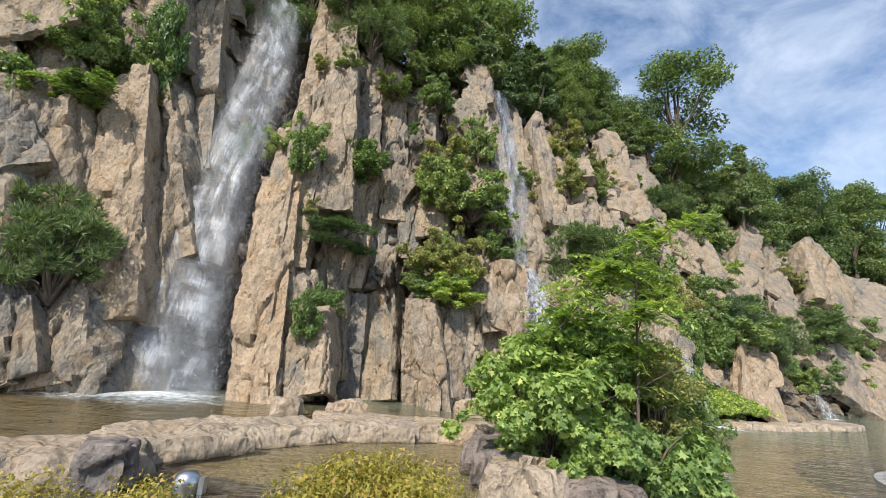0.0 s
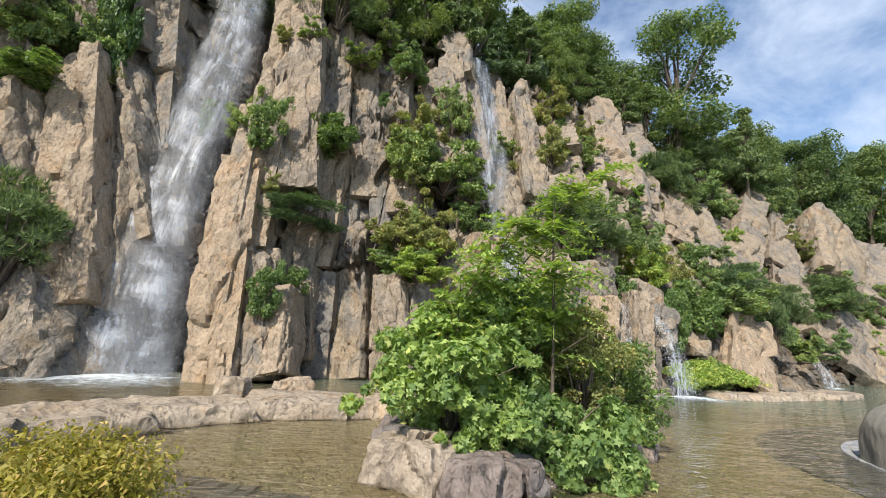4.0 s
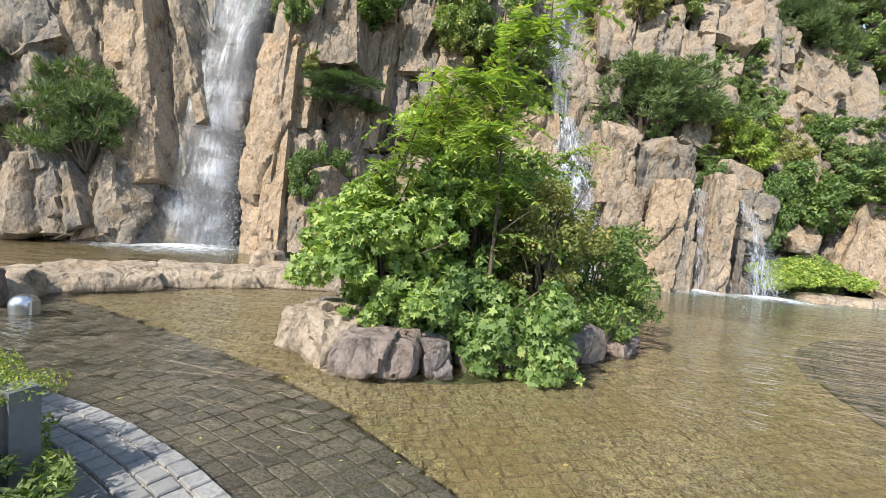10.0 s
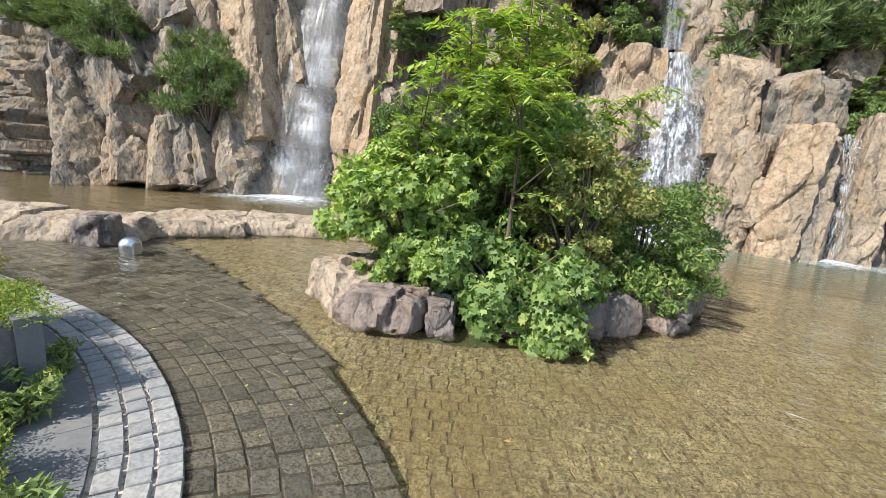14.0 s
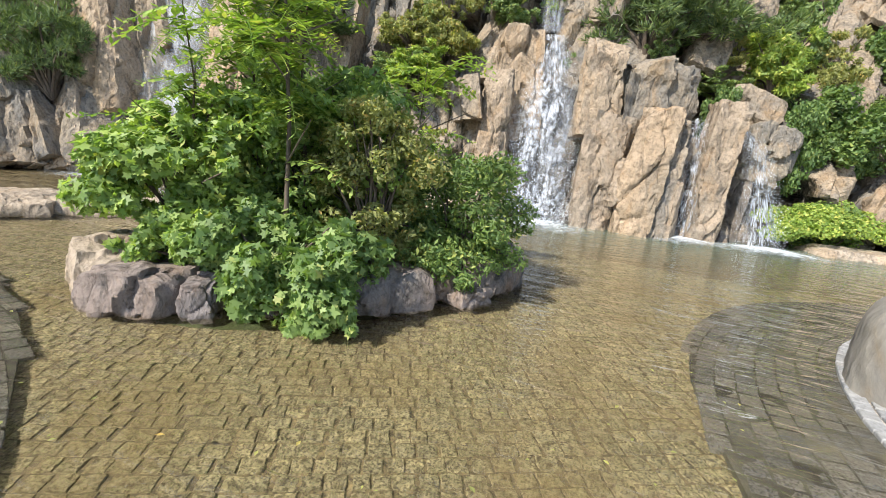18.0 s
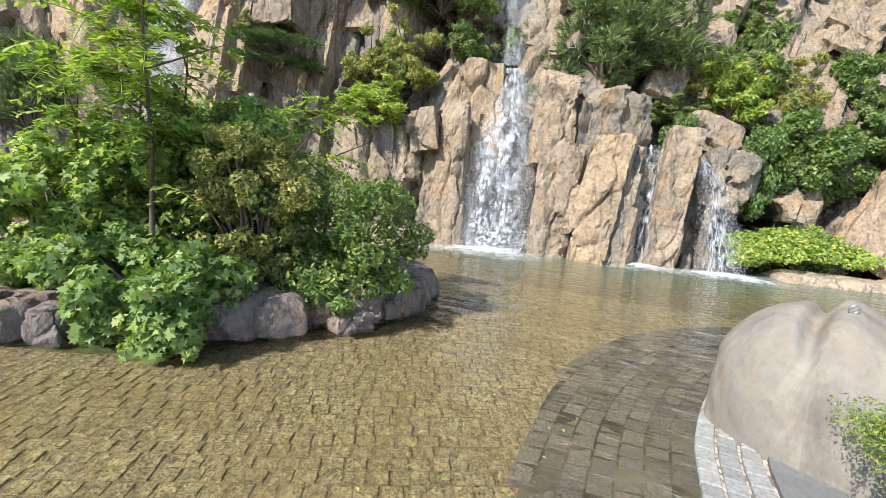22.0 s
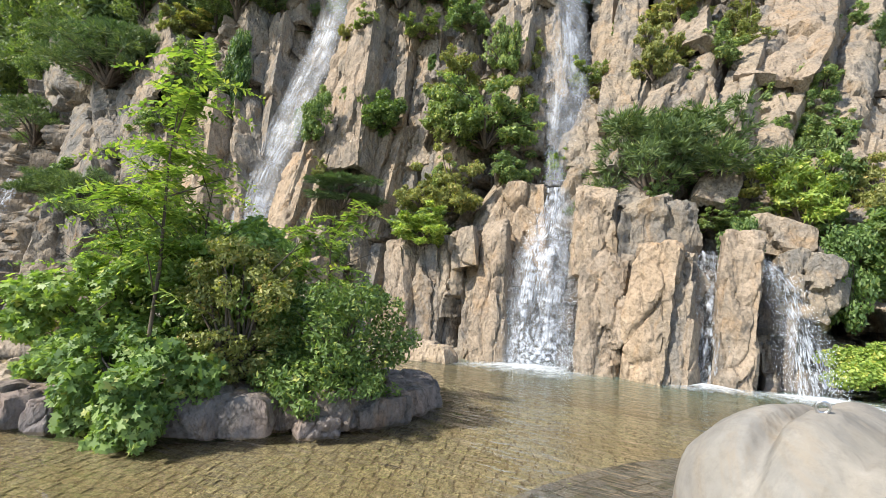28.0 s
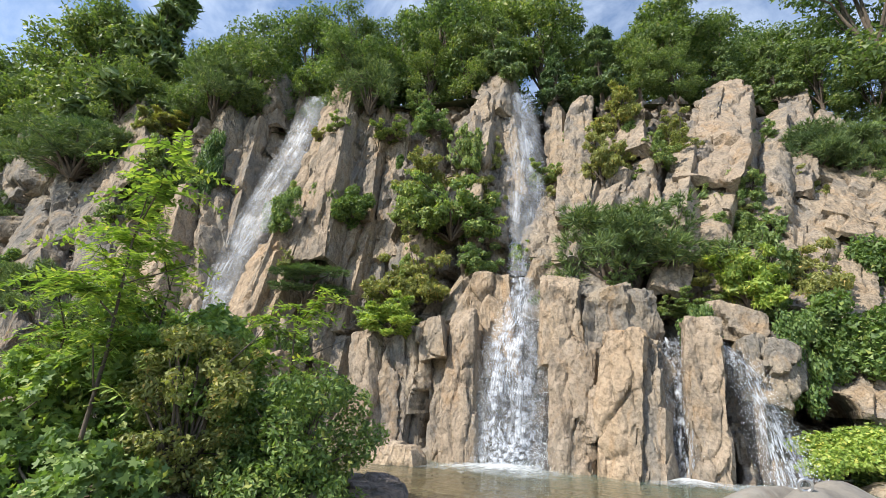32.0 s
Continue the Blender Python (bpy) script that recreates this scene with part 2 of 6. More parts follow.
def rock_material(name, tan, grey, dark, warm_share=0.5, wet=0.0, relief=1.0):
    m, n, l, bs = material(name)
    geo = n.new("ShaderNodeNewGeometry")
    at = geo.outputs["Position"]

    def scaled(*scale):
        mp = n.new("ShaderNodeMapping")
        mp.inputs["Scale"].default_value = scale
        l.new(at, mp.inputs["Vector"])
        return mp.outputs["Vector"]

    vec = scaled(1, 1, 0.55)
    big = noise_tex(n, l, vec, 0.6, 6, 0.62, 0.8)
    mid = noise_tex(n, l, vec, 2.2, 8, 0.7, 0.5)
    fine = noise_tex(n, l, at, 13, 8, 0.72)
    streak = noise_tex(n, l, scaled(3.0, 3.0, 0.45), 1.2, 8, 0.72, 0.6)
    lo = 0.62 - 0.3 * warm_share
    base = mix_rgb(n, l, ramp(n, l, big, [(lo - 0.07, (0, 0, 0)), (lo + 0.07, (1, 1, 1))]), grey, tan)
    rust = tuple(c * k for c, k in zip(tan, (1.0, 0.84, 0.65)))
    big2 = noise_tex(n, l, vec, 1.1, 6, 0.68, 1.0)
    base = mix_rgb(n, l, ramp(n, l, big2, [(0.52, (0, 0, 0)), (0.66, (0.7, 0.7, 0.7))]), base, rust)
    pale = tuple(min(1, c * 1.15 + 0.04) for c in tan)
    base = mix_rgb(n, l, ramp(n, l, mid, [(0.50, (0, 0, 0)), (0.66, (0.75, 0.75, 0.75))]), base, pale)
    base = mix_rgb(n, l, ramp(n, l, mid, [(0.33, (0.8, 0.8, 0.8)), (0.46, (0, 0, 0))]), base, tuple(0.5 * (a + b) for a, b in zip(grey, dark)))
    base = mix_rgb(n, l, ramp(n, l, streak, [(0.56, (0, 0, 0)), (0.68, (0.85, 0.85, 0.85))]), base, dark)
    # chipped planes: two sizes of warped cells
    nz = n.new("ShaderNodeTexNoise")
    nz.inputs["Scale"].default_value, nz.inputs["Detail"].default_value = 2.4, 6
    l.new(vec, nz.inputs["Vector"])
    warp = n.new("ShaderNodeVectorMath")
    warp.operation = "MULTIPLY_ADD"
    warp.inputs[1].default_value = (0.5, 0.5, 0.5)
    l.new(nz.outputs["Color"], warp.inputs[0])
    l.new(vec, warp.inputs[2])
    chips = []
    for scale in (2.1, 6.5):
        v = n.new("ShaderNodeTexVoronoi")
        v.feature = "F1"
        v.inputs["Scale"].default_value = scale
        l.new(warp.outputs[0], v.inputs["Vector"])
        chips.append(v.outputs["Distance"])
    tint = n.new("ShaderNodeObjectInfo")
    shade = ramp(n, l, tint.outputs["Random"], [(0.0, (0.9, 0.9, 0.92)), (0.5, (1, 1, 1)), (1.0, (1.07, 1.02, 0.96))])
    base = mix_rgb(n, l, 1.0, base, shade, "MULTIPLY")
    grain = ramp(n, l, fine, [(0.34, (0.5, 0.48, 0.46)), (0.5, (1, 1, 1)), (0.66, (1.2, 1.2, 1.2))])
    base = mix_rgb(n, l, 0.75 if relief > 0.5 else 0.25, base, grain, "MULTIPLY")
    l.new(base, bs.inputs["Base Color"])
    bs.inputs["Roughness"].default_value = 0.9 - 0.5 * wet
    bs.inputs["Specular IOR Level"].default_value = 0.22 + 0.3 * wet
    nb = bump(n, l, chips[0], 0.5 * relief, 0.25)
    nb = bump(n, l, chips[1], 0.7 * relief, 0.09, nb)
    nb = bump(n, l, mid, 0.6 * relief, 0.16, nb)
    nb = bump(n, l, fine, 0.7 * relief, 0.045, nb)
    l.new(nb, bs.inputs["Normal"])
    return m


TAN, GREY, DARK = (0.3, 0.248, 0.187), (0.205, 0.189, 0.167), (0.076, 0.069, 0.06)
M_ROCK = rock_material("sprayed_rock", TAN, GREY, DARK, 0.5)
M_TAN = rock_material("tan_rock", (0.335, 0.268, 0.196), (0.255, 0.22, 0.175), (0.1, 0.084, 0.069), 0.65)
M_GREY = rock_material("grey_rock", (0.29, 0.242, 0.18), (0.195, 0.184, 0.165), (0.066, 0.061, 0.055), 0.25)
M_CLIFF = rock_material("cliff_rock", (0.25, 0.2, 0.142), (0.165, 0.152, 0.132), (0.06, 0.055, 0.048), 0.42)
# for wet clefts; its dark tone also paints shade on two left wall columns
M_WET_OR_SHADED = rock_material("wet_or_shaded_rock", (0.17, 0.14, 0.11), (0.10, 0.095, 0.088), (0.04, 0.038, 0.036), 0.35, 0.7)
M_DAM = rock_material("flat_slab_rock", (0.41, 0.335, 0.25), (0.33, 0.282, 0.225), (0.13, 0.112, 0.094), 0.65)
M_STONE = rock_material("pale_boulder", (0.255, 0.232, 0.192), (0.23, 0.219, 0.195), (0.17, 0.158, 0.142), 0.45, 0, 0.22)
M_ISLE = rock_material("island_rock", (0.25, 0.205, 0.18), (0.175, 0.162, 0.157), (0.062, 0.057, 0.054), 0.4)


def leaf_material(name, dark, light, yellow, share=0.12, through=0.35):
    dark, light, yellow = ((c[0] * 1.16, c[1], c[2] * 1.16) for c in (dark, light, yellow))
    m, n, l, bs = material(name)
    g = n.new("ShaderNodeNewGeometry")
    r = g.outputs["Random Per Island"]
    big = noise_tex(n, l, coords(n, l), 1.3, 3)
    c = ramp(n, l, r, [(0.0, dark), (0.55, tuple((a + b) / 2 for a, b in zip(dark, light))), (1 - share, light), (1.0, yellow)])
    c = mix_rgb(n, l, 0.55, c, ramp(n, l, big, [(0.3, (0.6, 0.62, 0.6)), (0.7, (1.25, 1.2, 1.1))]), "MULTIPLY")
    oi = n.new("ShaderNodeObjectInfo")
    c = mix_rgb(n, l, 1.0, c, ramp(n, l, oi.outputs["Random"], [(0.0, (0.78, 0.84, 0.85)), (1.0, (1.18, 1.1, 0.95))]), "MULTIPLY")
    l.new(c, bs.inputs["Base Color"])
    bs.inputs["Roughness"].default_value = 0.5
    bs.inputs["Specular IOR Level"].default_value = 0.35
    tr = n.new("ShaderNodeBsdfTranslucent")
    tc = mix_rgb(n, l, 1.0, c, (1.35, 1.5, 0.55), "MULTIPLY")
    l.new(tc, tr.inputs["Color"])
    mx = n.new("ShaderNodeMixShader")
    mx.inputs[0].default_value = through
    out = n["Material Output"]
    l.new(bs.outputs[0], mx.inputs[1])
    l.new(tr.outputs[0], mx.inputs[2])
    l.new(mx.outputs[0], out.inputs["Surface"])
    return m


M_LEAF = leaf_material("shrub_leaf", (0.1, 0.185, 0.07), (0.28, 0.42, 0.15), (0.42, 0.46, 0.14), 0.12)
M_BRIGHT = leaf_material("bright_leaf", (0.13, 0.25, 0.05), (0.36, 0.52, 0.12), (0.52, 0.57, 0.15), 0.15)
M_ISLE_LEAF = leaf_material("vine_leaf", (0.10, 0.205, 0.063), (0.295, 0.465, 0.14), (0.4, 0.49, 0.15), 0.08)
M_DARKLEAF = leaf_material("tree_leaf", (0.055, 0.11, 0.042), (0.16, 0.265, 0.09), (0.25, 0.31, 0.1), 0.1)
M_TREE_LIGHT = leaf_material("light_tree_leaf", (0.075, 0.14, 0.05), (0.2, 0.31, 0.10), (0.3, 0.36, 0.11), 0.1)
M_DRY = leaf_material("dry_leaf", (0.15, 0.2, 0.07), (0.31, 0.38, 0.13), (0.42, 0.34, 0.11), 0.12)
M_NEEDLE = leaf_material("pine_needle", (0.06, 0.12, 0.055), (0.17, 0.28, 0.1), (0.26, 0.34, 0.12), 0.1, 0.2)
# ivy colour; also the darker leaf that paints shade into the island's right bush
M_IVY_OR_SHADED = leaf_material("ivy_or_shaded_leaf", (0.06, 0.13, 0.045), (0.18, 0.31, 0.09), (0.3, 0.38, 0.11), 0.1)
M_VINE = leaf_material("pale_vine_leaf", (0.105, 0.205, 0.06), (0.27, 0.415, 0.125), (0.37, 0.42, 0.135), 0.08)
M_HEDGE = leaf_material("hedge_leaf", (0.09, 0.17, 0.04), (0.24, 0.38, 0.085), (0.38, 0.41, 0.11), 0.2)
M_SPIREA = leaf_material("yellow_hedge_leaf", (0.18, 0.2, 0.035), (0.36, 0.36, 0.07), (0.46, 0.36, 0.12), 0.2)


def bark_material():
    m, n, l, bs = material("bark")
    f = noise_tex(n, l, coords(n, l, (6, 6, 1.2)), 3, 6)
    l.new(ramp(n, l, f, [(0.3, (0.05, 0.038, 0.028)), (0.7, (0.16, 0.125, 0.095))]), bs.inputs["Base Color"])
    bs.inputs["Roughness"].default_value = 0.9
    l.new(bump(n, l, f, 0.6, 0.02), bs.inputs["Normal"])
    return m


M_BARK = bark_material()


def soil_material():
    m, n, l, bs = material("forest_floor")
    f = noise_tex(n, l, coords(n, l), 1.5, 8, 0.7)
    l.new(ramp(n, l, f, [(0.3, (0.03, 0.045, 0.018)), (0.6, (0.07, 0.085, 0.03)), (0.8, (0.12, 0.10, 0.06))]), bs.inputs["Base Color"])
    bs.inputs["Roughness"].default_value = 0.95
    l.new(bump(n, l, f, 1, 0.2), bs.inputs["Normal"])
    return m


M_SOIL = soil_material()


def paving_material(name, low, high, wet=0.0, scale=9, moss=None, relief=0.012, vary=1.0, gritty=0.75):
    m, n, l, bs = material(name)
    geo = n.new("ShaderNodeNewGeometry")
    f = noise_tex(n, l, geo.outputs["Position"], scale, 8, 0.7)
    big = noise_tex(n, l, geo.outputs["Position"], 0.9, 5, 0.6)
    c = ramp(n, l, f, [(0.28, low), (0.72, high)])
    oi = n.new("ShaderNodeObjectInfo")
    add = n.new("ShaderNodeMath")
    add.operation = "ADD"
    l.new(oi.outputs["Random"], add.inputs[0])
    l.new(geo.outputs["Random Per Island"], add.inputs[1])
    fr = n.new("ShaderNodeMath")
    fr.operation = "FRACT"
    l.new(add.outputs[0], fr.inputs[0])
    c = mix_rgb(n, l, vary, c, ramp(n, l, fr.outputs[0], [(0, (0.6, 0.61, 0.63)), (0.5, (1, 1, 1)), (1, (1.3, 1.24, 1.12))]), "MULTIPLY")
    grit = noise_tex(n, l, geo.outputs["Position"], scale * 3.2, 4, 0.6)
    c = mix_rgb(n, l, gritty, c, ramp(n, l, grit, [(0.41, (0.25, 0.22, 0.19)), (0.49, (1, 1, 1)), (0.6, (1.4, 1.38, 1.32))]), "MULTIPLY")
    if moss:
        c = mix_rgb(n, l, ramp(n, l, big, [(0.46, (0, 0, 0)), (0.66, (0.62, 0.62, 0.62))]), c, moss)
    l.new(c, bs.inputs["Base Color"])
    bs.inputs["Roughness"].default_value = 0.85 - 0.4 * wet
    l.new(bump(n, l, f, 0.8, relief), bs.inputs["Normal"])
    return m


M_AMBER = paving_material("amber_pond_stone", (0.055, 0.045, 0.024), (0.33, 0.293, 0.18), 0, 15, (0.16, 0.118, 0.052), 0.07, 0.35)
M_MORTAR = paving_material("pond_bed", (0.05, 0.04, 0.022), (0.16, 0.128, 0.072), 0, 9, (0.09, 0.07, 0.036))
M_APRON = paving_material("grey_apron_stone", (0.055, 0.053, 0.053), (0.125, 0.122, 0.12), 0, 16, (0.085, 0.08, 0.068), 0.03)
M_APRONBED = paving_material("apron_bed", (0.012, 0.012, 0.01), (0.1, 0.092, 0.07), 0, 1.1)
M_KERB = paving_material("white_granite", (0.21, 0.214, 0.22), (0.31, 0.315, 0.32), 0, 12, (0.2, 0.2, 0.195), 0.012, 0.5, 0.25)
M_SLAB = paving_material("grey_slab", (0.14, 0.145, 0.152), (0.19, 0.195, 0.203), 0, 9, (0.12, 0.122, 0.126), 0.006, 0.35, 0.12)
M_PATH = paving_material("bank_paving", (0.24, 0.22, 0.2), (0.4, 0.37, 0.34), 0, 6)
M_PLANTER = paving_material("dark_planter_stone", (0.10, 0.095, 0.10), (0.15, 0.142, 0.147), 0, 8, None, 0.008, 0.5, 0.2)


def water_material():
    m, n, l, bs = material("pond_water")
    n.remove(bs)
    out = n["Material Output"]
    geo = n.new("ShaderNodeNewGeometry")
    mp = n.new("ShaderNodeMapping")
    mp.inputs["Scale"].default_value = (0.9, 2.6, 1)
    mp.inputs["Rotation"].default_value = (0, 0, radians(-14))
    l.new(geo.outputs["Position"], mp.inputs["Vector"])
    swell = noise_tex(n, l, mp.outputs["Vector"], 0.9, 2, 0.5, 0.8)
    a = noise_tex(n, l, mp.outputs["Vector"], 2.3, 2, 0.5, 1.1)
    b = noise_tex(n, l, geo.outputs["Position"], 9.0, 2, 0.5, 0.5)
    nb = bump(n, l, swell, 0.5, 0.12)
    nb = bump(n, l, a, 0.5, 0.07, nb)
    nb = bump(n, l, b, 0.35, 0.014, nb)
    calm = bump(n, l, a, 0.18, 0.05)
    calm = bump(n, l, b, 0.12, 0.010, calm)
    glossy = n.new("ShaderNodeBsdfGlossy")
    glossy.inputs["Roughness"].default_value = 0.02
    l.new(nb, glossy.inputs["Normal"])
    clear = n.new("ShaderNodeBsdfRefraction")
    clear.inputs["Color"].default_value = (0.92, 0.92, 0.85, 1)
    clear.inputs["IOR"].default_value, clear.inputs["Roughness"].default_value = 1.33, 0.0
    l.new(calm, clear.inputs["Normal"])
    # clouded, bluish water where the falls stir it up; clearer near the banks
    murk = n.new("ShaderNodeBsdfDiffuse")
    sep = n.new("ShaderNodeSeparateXYZ")
    l.new(geo.outputs["Position"], sep.inputs[0])
    big = noise_tex(n, l, geo.outputs["Position"], 0.45, 4, 0.6, 0.6)
    wob = n.new("ShaderNodeMath")
    wob.operation = "MULTIPLY_ADD"
    wob.inputs[1].default_value = 5.0
    l.new(big, wob.inputs[0])
    l.new(sep.outputs[1], wob.inputs[2])
    far = n.new("ShaderNodeMapRange")
    far.inputs["From Min"].default_value, far.inputs["From Max"].default_value = 13.4, 18.6
    l.new(wob.outputs[0], far.inputs["Value"])
    l.new(mix_rgb(n, l, far.outputs[0], (0.17, 0.145, 0.085), (0.16, 0.24, 0.2)), murk.inputs["Color"])
    share = n.new("ShaderNodeMapRange")
    share.inputs["To Min"].default_value, share.inputs["To Max"].default_value = 0.03, 0.46
    l.new(far.outputs[0], share.inputs["Value"])
    body = n.new("ShaderNodeMixShader")
    l.new(share.outputs[0], body.inputs[0])
    l.new(clear.outputs[0], body.inputs[1])
    l.new(murk.outputs[0], body.inputs[2])
    fr = n.new("ShaderNodeFresnel")
    fr.inputs["IOR"].default_value = 1.33
    l.new(nb, fr.inputs["Normal"])
    mx = n.new("ShaderNodeMixShader")
    l.new(fr.outputs[0], mx.inputs[0])
    l.new(body.outputs[0], mx.inputs[1])
    l.new(glossy.outputs[0], mx.inputs[2])
    l.new(mx.outputs[0], out.inputs["Surface"])
    return m


M_WATER = water_material()


def fall_material(name, cover, fine, wide=0.30, most=0.92, detail=8, broken=1.6, least=0.04, ragged=0.25, fringe=0.16):
    """Falling water: white streaks with clear gaps, from the sheet's UV (u across, v down)."""
    m, n, l, bs = material(name)
    uv = coords(n, l, (1, 1, 1), "UV")
    mp = n.new("ShaderNodeMapping")
    mp.inputs["Scale"].default_value = (fine, broken, 1)
    l.new(uv, mp.inputs["Vector"])
    s1 = noise_tex(n, l, mp.outputs["Vector"], 2.0, detail, 0.66, 0.35)
    mp2 = n.new("ShaderNodeMapping")
    mp2.inputs["Scale"].default_value = (fine * 0.35, 2.2, 1)
    l.new(uv, mp2.inputs["Vector"])
    s2 = noise_tex(n, l, mp2.outputs["Vector"], 1.6, 4, 0.6, 0.5)
    add = n.new("ShaderNodeMath")
    add.operation = "MULTIPLY_ADD"
    add.inputs[1].default_value = 0.6
    l.new(s2, add.inputs[0])
    l.new(s1, add.inputs[2])
    sep = n.new("ShaderNodeSeparateXYZ")
    l.new(uv, sep.inputs[0])
    edge = n.new("ShaderNodeMath")
    edge.operation = "PINGPONG"
    edge.inputs[1].default_value = 0.5
    l.new(sep.outputs[0], edge.inputs[0])
    torn = n.new("ShaderNodeMath")
    torn.operation = "MULTIPLY_ADD"
    torn.inputs[1].default_value = -ragged
    l.new(s2, torn.inputs[0])
    l.new(edge.outputs[0], torn.inputs[2])
    level = n.new("ShaderNodeMath")
    level.inputs[1].default_value = 0.45 * ragged
    l.new(torn.outputs[0], level.inputs[0])
    soft = ramp(n, l, level.outputs[0], [(0.0, (0, 0, 0)), (fringe, (1, 1, 1))])
    a = ramp(n, l, add.outputs[0], [(0.92 - 0.5 * cover, (least, least, least)), (0.92 - 0.5 * cover + wide, (most, most, most))])
    mul = n.new("ShaderNodeMath")
    mul.operation = "MULTIPLY"
    l.new(a, mul.inputs[0])
    l.new(soft, mul.inputs[1])
    bs.inputs["Base Color"].default_value = (0.66, 0.70, 0.76, 1)
    bs.inputs["Roughness"].default_value = 0.4
    tr = n.new("ShaderNodeBsdfTranslucent")
    tr.inputs["Color"].default_value = (0.66, 0.70, 0.77, 1)
    mt = n.new("ShaderNodeMixShader")
    mt.inputs[0].default_value = 0.4
    l.new(bs.outputs[0], mt.inputs[1])
    l.new(tr.outputs[0], mt.inputs[2])
    clear = n.new("ShaderNodeBsdfTransparent")
    mx = n.new("ShaderNodeMixShader")
    l.new(mul.outputs[0], mx.inputs[0])
    l.new(clear.outputs[0], mx.inputs[1])
    l.new(mt.outputs[0], mx.inputs[2])
    l.new(mx.outputs[0], n["Material Output"].inputs["Surface"])
    return m


M_FALL = fall_material("falling_water", 0.3, 10, 0.24, 0.95, 12, 9.0, 0.03, 0.22, 0.24)
M_VEIL = fall_material("thin_veil_water", 0.2, 7, 0.26, 0.9, 12, 11.0, 0.0, 0.25, 0.2)
M_MIST = fall_material("misty_water", 0.30, 5.0, 0.7, 0.55, 12, 1.2, 0.08, 0.3, 0.24)


def foam_material():
    m, n, l, bs = material("foam")
    uv = coords(n, l, (1, 1, 1), "UV")
    sep = n.new("ShaderNodeVectorMath")
    sep.operation = "DISTANCE"
    sep.inputs[1].default_value = (0.5, 0.5, 0)
    l.new(uv, sep.inputs[0])
    geo = n.new("ShaderNodeNewGeometry")
    f = noise_tex(n, l, geo.outputs["Position"], 5, 7, 0.7)
    sub = n.new("ShaderNodeMath")
    sub.operation = "MULTIPLY_ADD"
    sub.inputs[1].default_value = -1.25
    l.new(sep.outputs["Value"], sub.inputs[0])
    l.new(f, sub.inputs[2])
    a = ramp(n, l, sub.outputs[0], [(-0.02, (0, 0, 0)), (0.25, (0.35, 0.35, 0.35)), (0.52, (0.92, 0.92, 0.92))])
    bs.inputs["Base Color"].default_value = (0.70, 0.75, 0.77, 1)
    bs.inputs["Roughness"].default_value = 0.6
    clear = n.new("ShaderNodeBsdfTransparent")
    mx = n.new("ShaderNodeMixShader")
    l.new(a, mx.inputs[0])
    l.new(clear.outputs[0], mx.inputs[1])
    l.new(bs.outputs[0], mx.inputs[2])
    l.new(mx.outputs[0], n["Material Output"].inputs["Surface"])
    return m


M_FOAM = foam_material()


def plain(name, color, rough=0.5, metal=0.0):
    m, n, l, bs = material(name)
    f = noise_tex(n, l, coords(n, l), 20, 5)
    l.new(mix_rgb(n, l, 1.0, color, ramp(n, l, f, [(0.3, (0.85, 0.85, 0.85)), (0.7, (1.1, 1.1, 1.1))]), "MULTIPLY"), bs.inputs["Base Color"])
    bs.inputs["Roughness"].default_value, bs.inputs["Metallic"].default_value = rough, metal
    return m


M_STEEL = plain("steel", (0.62, 0.63, 0.65), 0.3, 1.0)
M_DROPLET = plain("droplet", (0.85, 0.9, 0.95), 0.3)


# ---- the cliff ----
BASE_X = (-50, -26, -20, -14.3, -10.1, -8, -5.5, -2.5, 0.5, 3.0, 5.4, 7.0, 9.2, 13.0, 18, 26, 38, 60)
BASE_Y = (3.0, 7.5, 8.2, 9.7, 12.9, 14.6, 14.6, 15.6, 15.0, 16.6, 16.9, 16.8, 17.7, 20.0, 22.2, 30, 36, 46)
LEAN_X = (-26, -14, -10, -5.5, 0, 4, 9, 13, 18, 26, 38, 60)
LEAN = (0.28, 0.32, 0.33, 0.22, 0.35, 0.5, 0.58, 0.64, 0.7, 0.6, 0.5, 0.5)
TOP_X = (-50, -26, -18, -12, -6, 4, 12, 16, 22, 28, 38, 60)
TOP_Z = (13.0, 14.0, 15.5, 16.5, 17.0, 17.0, 18.8, 17.6, 15.0, 13.5, 12.5, 11)


def cliff_y(x, z):
    """The mean face of the cliff: how far back it stands at x and height z."""
    return np.interp(x, BASE_X, BASE_Y) + np.interp(x, LEAN_X, LEAN) * z


def groove(x, at, width):
    return np.exp(-(((x - at) / width) ** 2))


# openings in the rock: centre, half width, half height, how far they go in
HOLES = (((1.62, 1.05), 0.17, 0.72, 0.9), ((11.35, 1.62), 0.62, 0.38, 2.4))


def hollow(p):
    """How far a point of the wall is pushed back by the openings."""
    back = np.zeros(len(p))
    for (x, z), w, h, deep in HOLES:
        arch = 1 - 0.35 * np.clip((p[:, 2] - z) / h, 0, 1) ** 2
        inside = np.maximum(np.abs(p[:, 0] - x) / (w * arch), np.abs(p[:, 2] - z) / h)
        back += deep * np.clip((1.12 - inside) / 0.14, 0, 1)
    return back


